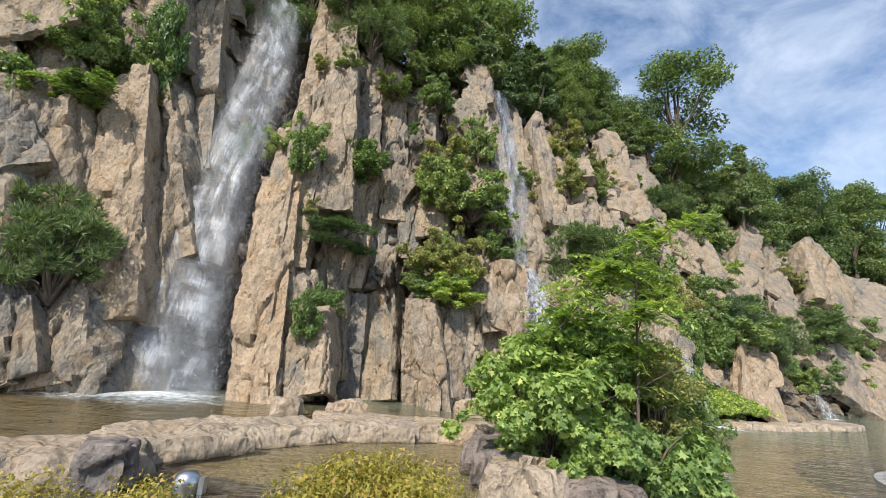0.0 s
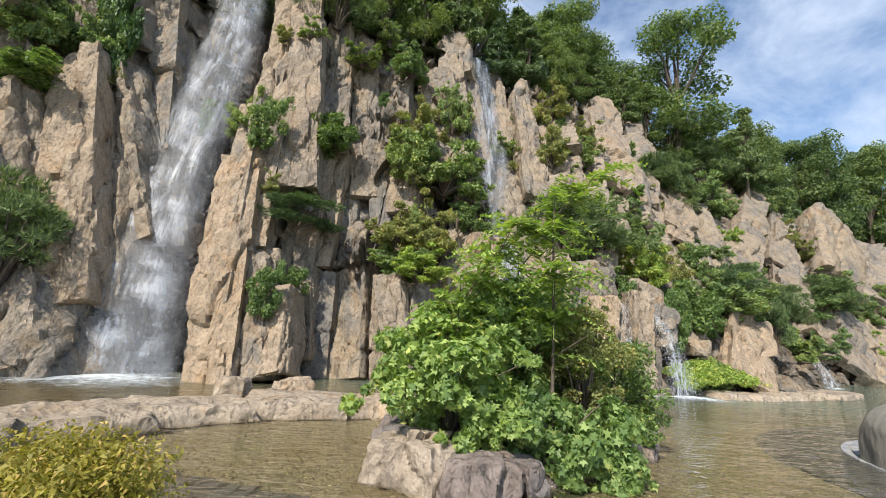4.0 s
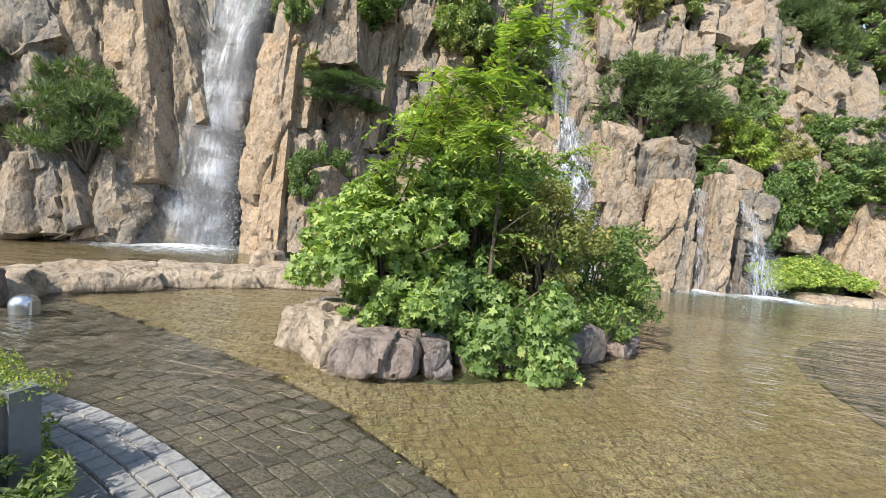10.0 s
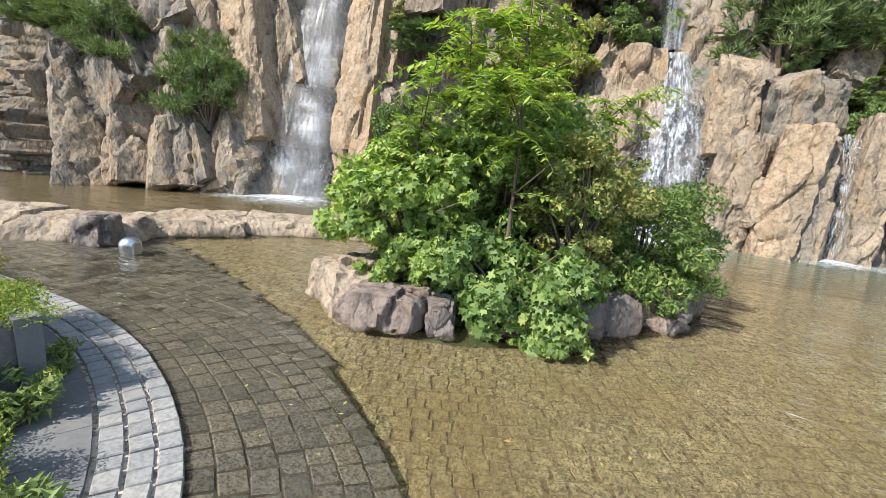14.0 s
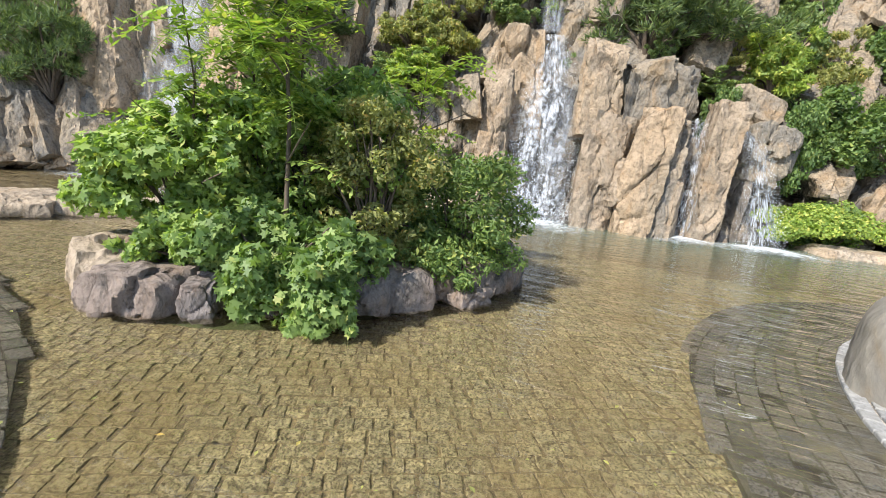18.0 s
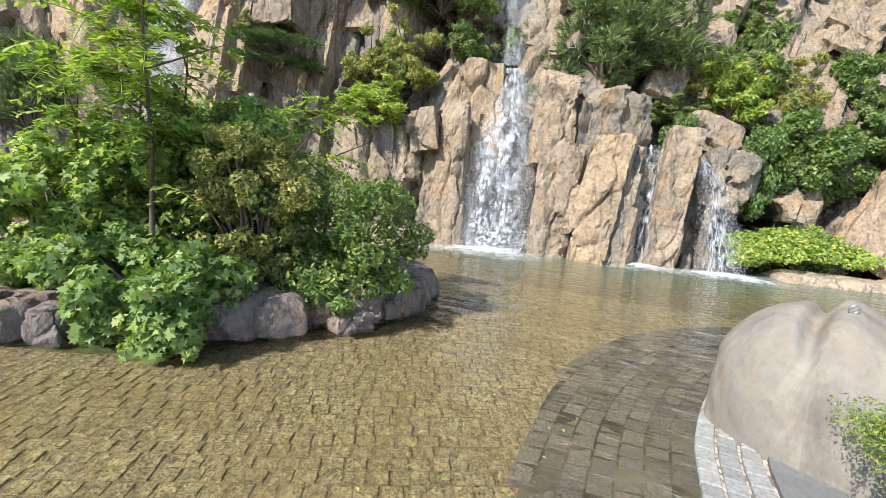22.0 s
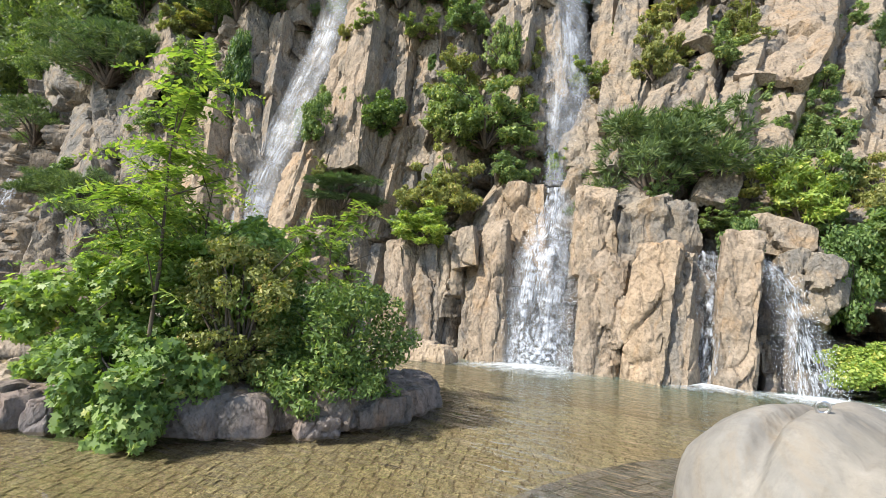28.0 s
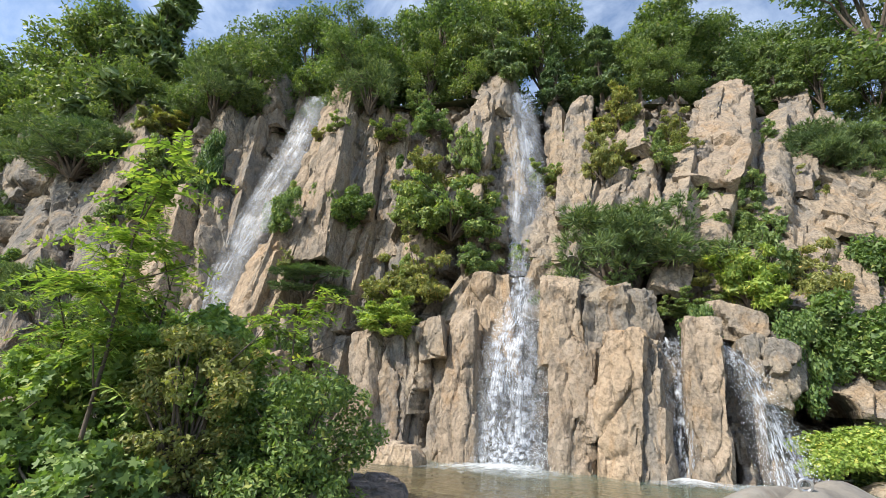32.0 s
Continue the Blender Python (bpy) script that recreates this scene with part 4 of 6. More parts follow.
KERB_L = [(-9.0, 3.2), (-4.0, 3.8), (-1.64, 4.05), (-0.24, 4.14), (0.83, 4.04), (1.66, 3.82), (2.36, 3.55), (2.9, 3.25), (3.4, 2.8), (3.9, 2.1), (4.1, 1.2), (4.2, -2.0)]
EDGE_L = [(-9.0, 6.6), (-4.0, 6.65), (-2.67, 6.46), (-0.24, 5.88), (1.36, 5.41), (2.49, 4.85), (3.31, 4.38), (3.85, 3.95), (4.4, 3.3), (4.8, 2.5), (5.0, 1.4), (5.1, -2.0)]
KERB_R = [(8.5, -2.0), (8.55, 3.0), (8.6, 5.2), (8.59, 6.0), (8.59, 6.58), (8.6, 7.02), (8.62, 7.63), (8.85, 8.67), (9.3, 9.7), (10.2, 10.6), (12.0, 11.4), (20.0, 13.5), (60.0, 18.0)]
EDGE_R = [(7.6, -2.0), (7.6, 3.0), (7.62, 5.2), (7.55, 6.0), (7.47, 6.7), (7.42, 7.3), (7.4, 7.9), (7.6, 9.2), (8.2, 10.6), (9.6, 11.9), (11.8, 12.9), (20.0, 15.5), (60.0, 20.0)]


def eased(line, rounds=2):
    """The line with its corners cut, its ends kept."""
    for _ in range(rounds):
        out = [line[0]]
        for (ax, ay), (bx, by) in zip(line[:-1], line[1:]):
            out += [(ax * 0.75 + bx * 0.25, ay * 0.75 + by * 0.25), (ax * 0.25 + bx * 0.75, ay * 0.25 + by * 0.75)]
        line = out + [line[-1]]
    return line


KERB_L, EDGE_L, KERB_R, EDGE_R = (eased(q) for q in (KERB_L, EDGE_L, KERB_R, EDGE_R))
bank_l = sheet("pavement_left_bank", KERB_L[:-1] + [(4.2, -14), (-60, -14), (-60, 1.0)], 0.012, M_PATH, "grey paved bank beside the pond", "pavement", 0.5)
bank_r = sheet("pavement_right_bank", [(8.5, -14)] + KERB_R + [(60, -14)], 0.012, M_PATH, "grey paved bank beside the pond", "pavement", 0.5)
bridge = sheet("footbridge_deck", [(3.3, 0.4), (9.0, 3.6), (8.8, 4.6), (3.3, 2.2)], 0.10, M_PATH, "plain grey stone deck across the channel", "footbridge", 0.12)


def ramp_sheet(name, inner, outer, z0, z1, mat, label):
    """A paved slope from a kerb line down to an outer line, with a drop at its end."""
    n = len(inner)
    verts = [(*p, z0) for p in inner] + [(*p, z1) for p in outer] + [(*p, -0.5) for p in outer]
    faces = [(r * n + k, r * n + k + 1, (r + 1) * n + k + 1, (r + 1) * n + k) for r in (0, 1) for k in range(n - 1)]
    return tagged(new(name, mesh_of(name, verts, faces, mat, smooth=False)), label, "apron", kind="structure")


apron_l = ramp_sheet("apron_left", KERB_L, EDGE_L, -0.012, -0.232, M_APRONBED, "grey stone apron sloping into the shallow water")
apron_r = ramp_sheet("apron_right", KERB_R, EDGE_R, -0.012, -0.232, M_APRONBED, "grey stone apron sloping into the shallow water")


# ---- plants ----
def tube(pts, radii, sides=6):
    """A tapered limb through points."""
    verts, faces = [], []
    for k, (c, r) in enumerate(zip(pts, radii)):
        a = (Vector(pts[min(k + 1, len(pts) - 1)]) - Vector(pts[max(k - 1, 0)])).normalized()
        u = a.orthogonal().normalized()
        w = a.cross(u)
        for s in range(sides):
            t = 2 * math.pi * s / sides
            verts.append(tuple(Vector(c) + (u * math.cos(t) + w * math.sin(t)) * r))
    for k in range(len(pts) - 1):
        for s in range(sides):
            faces.append((k * sides + s, k * sides + (s + 1) % sides, (k + 1) * sides + (s + 1) % sides, (k + 1) * sides + s))
    return verts, faces


def limbs(rnd, ends, root=(0, 0, 0), thick=0.05, sides=6):
    """Limbs from the root to each end, bent on the way, in one mesh."""
    verts, faces = [], []
    for e in ends:
        e = np.array(e)
        a = np.array(root)
        pts, rad = [], []
        for k in range(6):
            t = k / 5
            bend = np.array([0, 0, 0.18 * math.sin(math.pi * t)]) * np.linalg.norm(e - a) + rnd.normal(0, 0.02, 3) * np.linalg.norm(e - a) * (0 < t < 1)
            pts.append(tuple(a + (e - a) * t + bend))
            rad.append(thick * (1 - 0.85 * t))
        v, f = tube(pts, rad, sides)
        faces += [tuple(i + len(verts) for i in q) for q in f]
        verts += v
    return verts, faces


def leaf_cloud(rnd, centres, radii, count, size, long=1.6, droop=0.2, shell=0.55, shape="folded"):
    """Leaves strewn through blobs, most near their outside: one rhombus or folded leaf each."""
    radii = np.array(radii, float)
    share = (radii.prod(1)) ** (2 / 3)
    which = rnd.choice(len(centres), count, p=share / share.sum())
    way = rnd.normal(size=(count, 3))
    way /= np.linalg.norm(way, axis=1)[:, None]
    r = shell + (1.08 - shell) * rnd.rand(count) ** 0.6
    pos = np.array(centres, float)[which] + way * r[:, None] * radii[which]
    n = way * 0.6 + rnd.normal(0, 0.6, (count, 3)) + (0, 0, 0.5)
    n /= np.linalg.norm(n, axis=1)[:, None]
    t = np.cross(n, rnd.normal(size=(count, 3)))
    t /= np.linalg.norm(t, axis=1)[:, None]
    t[:, 2] -= droop
    t /= np.linalg.norm(t, axis=1)[:, None]
    b = np.cross(n, t)
    s = size * rnd.uniform(0.6, 1.35, count)[:, None]
    v = np.empty((count, 4, 3))
    v[:, 0], v[:, 2] = pos - t * s * long / 2, pos + t * s * long / 2
    lift = n * s * 0.14
    v[:, 1], v[:, 3] = pos + b * s / 2 + lift, pos - b * s / 2 + lift
    idx = np.arange(count)[:, None] * 4
    if shape == "pointed":
        return v[:, (0, 1, 3)].reshape(-1, 3) + np.repeat(t * s * long * 0.12, 3, 0) * np.tile([[-4.0], [0.0], [0.0]], (count, 1)), np.arange(count * 3).reshape(-1, 3)
    faces = np.concatenate([idx + (0, 2, 1), idx + (0, 3, 2)])
    return v.reshape(-1, 3), faces


def needle_cloud(rnd, centres, radii, tufts, length, needles=9):
    """Pine tufts: fans of thin needles that stand up and out from points in flat layers."""
    radii = np.array(radii, float)
    share = (radii.prod(1)) ** (2 / 3)
    which = rnd.choice(len(centres), tufts, p=share / share.sum())
    way = rnd.normal(size=(tufts, 3))
    way /= np.linalg.norm(way, axis=1)[:, None]
    r = rnd.rand(tufts) ** 0.4
    pos = np.array(centres, float)[which] + way * r[:, None] * radii[which]
    pos = np.repeat(pos, needles, 0)
    out = np.repeat(way * (1, 1, 0.4) + (0, 0, 0.55), needles, 0) + rnd.normal(0, 0.5, (tufts * needles, 3))
    out /= np.linalg.norm(out, axis=1)[:, None]
    side = np.cross(out, rnd.normal(size=out.shape))
    side /= np.linalg.norm(side, axis=1)[:, None]
    ln = length * rnd.uniform(0.7, 1.2, len(out))[:, None]
    wd = length * 0.075
    v = np.empty((len(out), 3, 3))
    v[:, 0], v[:, 1], v[:, 2] = pos - side * wd, pos + side * wd, pos + out * ln
    return v.reshape(-1, 3), np.arange(len(out) * 3).reshape(-1, 3)


def blobs(rnd, w, h, count, flat=0.7, base=0.25):
    """Clump centres and radii that fill a crown w wide and h high above its base, with an uneven outline."""
    c, r = [], []
    for _ in range(count):
        a, q = rnd.uniform(0, 2 * math.pi), rnd.rand() ** 0.5
        z = base + (1 - base) * rnd.rand()
        wide = math.sqrt(max(0.05, 1 - ((z - 0.5) / 0.62) ** 2))
        c.append((math.cos(a) * q * w * 0.40 * wide, math.sin(a) * q * w * 0.40 * wide, z * h * 0.88))
        s = w * rnd.uniform(0.07, 0.17)
        r.append((s, s, s * flat))
    return c, r


def boughs(rnd, w, h, count, flat=0.7, base=0.1, arms=9):
    """Clump centres and radii strung along boughs that reach out unevenly from the root."""
    ends = []
    for k in range(arms):
        a = 2.4 * k + rnd.uniform(-0.5, 0.5)
        z = base + (1 - base) * rnd.rand() ** 0.8
        out = math.sqrt(max(0.04, 1 - ((z - 0.42) / 0.66) ** 2)) * rnd.uniform(0.6, 1.1)
        ends.append(np.array([math.cos(a) * out * w * 0.44, math.sin(a) * out * w * 0.44, z * h]))
    c, r = [], []
    for k in range(count):
        e = ends[k % arms]
        t = rnd.uniform(0.35, 1.0)
        c.append(tuple(e * (t, t, t**1.2) + rnd.normal(0, 1, 3) * (w * 0.055, w * 0.055, h * 0.04)))
        q = w * rnd.uniform(0.04, 0.095) * (1.25 - 0.5 * t)
        r.append((q, q, q * flat))
    return c, r


PROTOS = {}


def fresh_plant(kind, k):
    rnd = np.random.RandomState(hash_of(kind) + 31 * k)
    label, category, name, leaf_mat = PLANTS[kind]
    ob = thing(name, label, category)
    if kind in ("pine", "cliff_pine"):
        c, r = [], []
        tiers = 7 if kind == "pine" else 4
        for i in range(tiers):
            z = 0.25 + 0.7 * i / tiers
            reach = (0.46 if kind == "pine" else 0.5) * (1 - 0.55 * (i / tiers) ** 1.5)
            for _ in range(6 if kind == "pine" else 4):
                a = rnd.uniform(0, 6.28)
                q = reach * rnd.uniform(0.35, 1.0)
                c.append((math.cos(a) * q * 2.5, math.sin(a) * q * 2.5, (z + rnd.uniform(-0.05, 0.05)) * 2.0))
                s = rnd.uniform(0.26, 0.42)
                r.append((s, s, s * 0.42))
        lv, lf = limbs(rnd, [np.array(q) * 0.95 for q in c[::2]], thick=0.05, sides=5)
        v, f = needle_cloud(rnd, c, r, 1700 if kind == "pine" else 1300, 0.17, 8)
    elif kind == "ivy":
        c, r = blobs(rnd, 2.4, 2.0, 34, 1.0, 0.0)
        r = [(a * 0.75, b * 0.75, d * 0.75) for a, b, d in r]
        c = [(x, y * 0.35, z) for x, y, z in c]
        lv, lf = limbs(rnd, c[::3], thick=0.02, sides=4)
        v, f = leaf_cloud(rnd, c, r, 5200, 0.085, 1.25, 0.6, 0.4, "pointed")
    else:
        c, r = boughs(rnd, 2.6, 2.0, 70, 0.65, 0.08, 11)
        lv, lf = limbs(rnd, c[::2], thick=0.035, sides=5)
        size, long = {"shrub": (0.066, 1.7), "bright": (0.07, 2.4), "dry": (0.06, 1.9)}[kind]
        v, f = leaf_cloud(rnd, c, r, 11000, size * 0.85, long, 0.3, 0.25, "pointed")
    part("stem", mesh_of("stem", lv, lf, M_BARK), ob)
    part("crown", mesh_of("crown", v, f, leaf_mat, smooth=False), ob)
    return ob


def hash_of(text):
    return sum(ord(ch) * (i + 3) for i, ch in enumerate(text)) % 10007


PLANTS = {
    "pine": ("dense green pine growing on a rock ledge", "pine", "pine", M_NEEDLE),
    "cliff_pine": ("low spreading pine leaning out from the cliff", "pine", "pine", M_NEEDLE),
    "shrub": ("leafy green shrub rooted in the cliff", "shrub", "shrub", M_LEAF),
    "bright": ("fresh light green sapling on the rock", "shrub", "sapling", M_BRIGHT),
    "dry": ("yellowing half dry shrub on the cliff", "shrub", "shrub", M_DRY),
    "ivy": ("dark ivy hanging over the rock face", "ivy", "ivy", M_IVY_OR_SHADED),
}
COUNT = {}


def plant(kind, at, w, h):
    """A plant of that width and height; kinds have three models each, shared by the copies."""
    k = COUNT.get(kind, 0)
    COUNT[kind] = k + 1
    rnd = random.Random(1000 + k * 7 + hash_of(kind))
    turn = rnd.uniform(-0.5, 0.5) if kind == "ivy" else rnd.uniform(0, 6.28)
    m = Matrix.LocRotScale(Vector(at) - Vector((0, 0, 0.12 * h)), Euler((0, 0, turn)), (w / 2.4, w / 2.4, h / 1.85))
    key = (kind, k % 3)
    if key not in PROTOS:
        PROTOS[key] = fresh_plant(*key)
        PROTOS[key].matrix_world = m
        ob = PROTOS[key]
    else:
        src = PROTOS[key]
        ob = copy_thing(src, Matrix.Identity(4))
        ob.matrix_basis = m
    return tagged(ob, group="plants on the cliff")


plant("pine", (6.6, 19.4, 5.3), 4.2, 3.1)
plant("cliff_pine", (-4.3, 16.1, 5.3), 3.6, 1.3)
plant("shrub", (1.1, 18.2, 7.8), 3.9, 2.9)
plant("shrub", (2.1, 18.4, 6.1), 2.5, 1.7)
plant("dry", (0.7, 16.7, 5.0), 2.2, 1.5)
plant("shrub", (0.0, 16.1, 3.7), 2.5, 1.3)
plant("shrub", (-6.8, 16.6, 9.3), 2.2, 2.1)
plant("ivy", (-3.5, 17.4, 9.2), 2.2, 1.5)
plant("shrub", (-13.0, 13.9, 10.8), 2.7, 3.4)
plant("ivy", (-11.7, 15.2, 11.5), 1.7, 3.7)
plant("pine", (-19.2, 11.9, 12.6), 5.2, 3.4)
plant("pine", (-13.3, 15.5, 16.6), 4.9, 3.6)
plant("pine", (-4.3, 18.6, 15.8), 3.7, 2.8)
plant("dry", (-15.3, 14.2, 15.9), 2.6, 1.1)
plant("dry", (6.3, 22.5, 11.1), 2.2, 2.3)
plant("dry", (12.3, 22.4, 5.0), 2.1, 1.9)
plant("shrub", (8.8, 19.8, 4.3), 1.9, 1.0)
plant("shrub", (11.6, 20.9, 3.3), 2.3, 1.5)
plant("ivy", (10.8, 19.6, 2.1), 1.2, 1.3)
plant("pine", (14.8, 28.2, 11.6), 4.0, 2.8)
plant("shrub", (8.0, 24.0, 12.5), 1.8, 1.2)
plant("shrub", (9.7, 23.0, 8.9), 1.3, 1.3)
plant("dry", (13.4, 26.4, 10.0), 2.1, 1.4)
plant("ivy", (6.1, 18.4, 3.5), 0.8, 1.2)
plant("shrub", (-0.8, 19.5, 13.8), 2.3, 2.0)
plant("shrub", (1.0, 19.7, 12.1), 1.7, 1.7)
plant("shrub", (-3.1, 19.0, 13.9), 2.3, 1.3)
plant("pine", (-15.7, 10.7, 5.3), 3.1, 1.4)
plant("shrub", (10.9, 23.1, 7.6), 1.7, 1.2)
plant("bright", (3.4, 19.5, 6.5), 1.3, 1.1)
plant("pine", (16.1, 29.3, 12.1), 2.3, 2.3)
plant("pine", (-11.4, 12.5, 2.5), 3.7, 3.5)
plant("bright", (-13.7, 12.6, 8.5), 2.3, 1.2)
plant("shrub", (-12.6, 13.8, 9.7), 1.5, 1.2)
plant("ivy", (-11.8, 15.0, 11.3), 1.9, 3.3)
plant("shrub", (-13.5, 13.6, 10.8), 3.4, 2.2)
plant("ivy", (-4.5, 15.2, 2.1), 1.2, 2.1)
plant("pine", (8.0, 20.1, 5.7), 4.4, 2.9)
plant("shrub", (15.6, 23.1, 3.3), 3.8, 3.0)
plant("shrub", (28.0, 33.2, 4.2), 4.7, 2.6)
plant("shrub", (27.4, 31.4, 1.6), 3.2, 2.8)
plant("shrub", (39.7, 39.7, 6.4), 3.6, 3.6)
plant("shrub", (-0.3, 17.6, 8.0), 3.1, 2.9)
plant("dry", (-0.5, 16.7, 5.1), 2.4, 2.0)
plant("ivy", (-4.2, 17.0, 9.0), 2.4, 1.4)
plant("dry", (6.8, 24.1, 13.9), 3.4, 2.7)
plant("shrub", (3.8, 21.8, 10.8), 2.4, 1.5)
plant("shrub", (18.0, 29.9, 11.5), 4.5, 3.3)
plant("dry", (9.1, 24.6, 12.4), 2.7, 2.1)
plant("ivy", (14.2, 23.5, 5.0), 2.7, 2.4)
plant("ivy", (12.2, 19.2, -0.1), 2.5, 1.6)
plant("shrub", (31.5, 35.7, 5.8), 3.9, 3.5)
plant("pine", (16.9, 24.3, 4.2), 3.2, 2.4)
plant("dry", (30.4, 38.2, 11.2), 2.9, 2.9)
plant("shrub", (10.9, 21.7, 5.4), 2.7, 2.9)
plant("dry", (6.8, 22.4, 10.9), 1.7, 1.4)
plant("pine", (-17.3, 10.3, 5.3), 3.4, 1.7)
plant("shrub", (-10.0, 13.6, 2.9), 1.9, 1.3)
plant("ivy", (11.6, 20.4, 2.6), 2.2, 2.0)
plant("shrub", (14.4, 23.4, 4.6), 2.4, 2.1)
plant("ivy", (13.8, 21.8, 2.6), 2.6, 1.7)
plant("bright", (19.6, 29.0, 8.2), 2.3, 1.8)
plant("shrub", (19.6, 30.7, 10.7), 2.1, 2.5)
plant("pine", (16.0, 28.0, 10.3), 3.0, 2.3)
plant("pine", (14.1, 27.7, 11.5), 2.7, 2.3)
plant("pine", (21.9, 36.0, 15.9), 5.1, 3.5)
plant("pine", (18.1, 23.4, 2.0), 1.7, 2.5)
plant("shrub", (21.5, 26.4, 1.6), 2.7, 2.2)
plant("dry", (32.3, 38.4, 10.1), 2.4, 1.9)
plant("shrub", (35.0, 36.4, 4.3), 2.9, 2.6)
plant("bright", (32.4, 34.0, 2.1), 2.4, 2.0)
plant("shrub", (12.5, 28.1, 13.6), 2.2, 1.8)
plant("dry", (4.7, 21.6, 10.0), 1.8, 1.7)
plant("dry", (8.9, 25.2, 13.7), 2.0, 1.5)
plant("shrub", (19.0, 26.6, 5.5), 2.3, 2.0)
plant("ivy", (8.8, 18.9, 3.0), 1.4, 1.6)
plant("shrub", (23.6, 35.2, 12.5), 2.4, 2.7)
plant("shrub", (16.7, 25.9, 6.6), 2.7, 2.0)
plant("ivy", (17.7, 25.1, 4.7), 3.3, 1.6)
plant("pine", (23.0, 29.1, 3.6), 3.0, 2.7)
plant("ivy", (13.3, 21.4, 2.4), 1.7, 1.7)
plant("shrub", (10.9, 23.3, 8.1), 1.6, 1.6)
plant("shrub", (0.2, 16.8, 5.5), 1.2, 1.6)
plant("ivy", (-3.9, 15.6, 2.7), 1.4, 1.2)
plant("dry", (1.7, 19.4, 9.4), 2.1, 1.6)
plant("shrub", (-0.5, 17.9, 8.7), 2.2, 1.7)
plant("ivy", (-5.2, 16.7, 9.9), 1.3, 1.0)
plant("ivy", (-8.5, 16.7, 9.3), 1.1, 1.4)
plant("ivy", (4.2, 18.7, 4.3), 0.8, 1.1)
plant("shrub", (8.0, 19.3, 4.2), 1.2, 0.7)
plant("ivy", (10.9, 21.1, 4.3), 1.2, 1.2)
plant("bright", (12.8, 22.2, 4.0), 1.4, 1.2)
plant("dry", (10.4, 23.2, 8.4), 1.3, 1.1)
plant("dry", (1.8, 20.4, 11.5), 1.3, 1.8)
plant("shrub", (-2.1, 19.9, 15.7), 1.8, 1.5)
plant("shrub", (-12.0, 16.9, 17.6), 2.0, 1.7)
plant("shrub", (-16.3, 13.5, 14.7), 1.9, 1.9)
plant("pine", (-24.4, 11.4, 14.1), 3.1, 2.7)
plant("ivy", (-14.0, 12.3, 8.2), 2.3, 1.8)
plant("pine", (-23.7, 10.2, 9.4), 3.8, 2.6)
plant("ivy", (-17.7, 10.4, 6.1), 2.4, 1.6)
plant("pine", (-16.7, 12.6, 12.4), 3.0, 2.7)
plant("shrub", (13.8, 23.8, 5.7), 1.5, 1.3)
plant("shrub", (7.3, 22.2, 10.2), 1.4, 0.9)


plant("pine", (-18.2, 11.6, 12.3), 5.6, 2.7)
plant("shrub", (-13.3, 13.8, 11.8), 2.7, 3.1)
plant("ivy", (-11.3, 14.8, 10.8), 1.7, 3.9)
plant("dry", (-15.6, 13.6, 15.1), 2.5, 1.9)
plant("pine", (-13.9, 10.5, 4.2), 2.7, 2.5)
plant("dry", (12.2, 21.7, 5.0), 2.1, 2.4)
plant("ivy", (11.1, 19.3, 2.0), 1.7, 2.3)
plant("shrub", (11.2, 23.7, 9.0), 2.0, 2.0)
plant("dry", (6.3, 21.3, 10.5), 2.1, 2.3)
plant("shrub", (8.3, 22.9, 11.1), 1.9, 1.9)
plant("bright", (10.3, 20.2, 4.6), 2.5, 2.2)
plant("dry", (0.8, 16.8, 5.0), 2.5, 2.2)
plant("bright", (0.4, 15.7, 3.6), 2.5, 1.4)
plant("shrub", (1.3, 19.1, 11.0), 1.9, 2.7)
plant("pine", (15.5, 27.8, 11.1), 3.1, 2.6)
plant("ivy", (-5.5, 15.4, 8.4), 1.8, 1.9)
plant("ivy", (-4.3, 17.8, 8.8), 2.7, 2.1)
plant("ivy", (-4.0, 14.0, 2.2), 1.4, 1.4)
plant("pine", (-10.4, 11.9, 2.5), 2.7, 2.6)
plant("ivy", (-12.2, 12.9, 8.9), 3.3, 0.9)
plant("shrub", (-11.6, 14.8, 11.2), 2.1, 2.3)
plant("shrub", (15.5, 22.5, 3.6), 4.3, 2.3)
plant("ivy", (12.3, 20.5, 2.8), 3.1, 2.3)
plant("pine", (29.4, 33.5, 4.9), 5.1, 3.0)
plant("shrub", (37.0, 37.7, 5.8), 4.4, 2.9)
plant("shrub", (-0.7, 17.0, 4.2), 2.4, 1.1)
plant("dry", (-0.3, 18.2, 9.8), 3.0, 2.3)


# small tufts rooted in the joints of the cliff
joint = random.Random(9)
for k in range(44):
    x, z = joint.uniform(-12.5, 15.5), joint.uniform(4.5, 14.0)
    if -10.6 < x < -6.2 or 1.4 < x < 4.6:
        continue
    w = joint.uniform(0.7, 1.5)
    plant(("ivy", "dry", "shrub", "ivy")[k % 4], (x, float(cliff_y(x, z)) - 0.75, z), w, w * joint.uniform(0.6, 1.0))


# ---- woods on the hill ----
TREES = {}


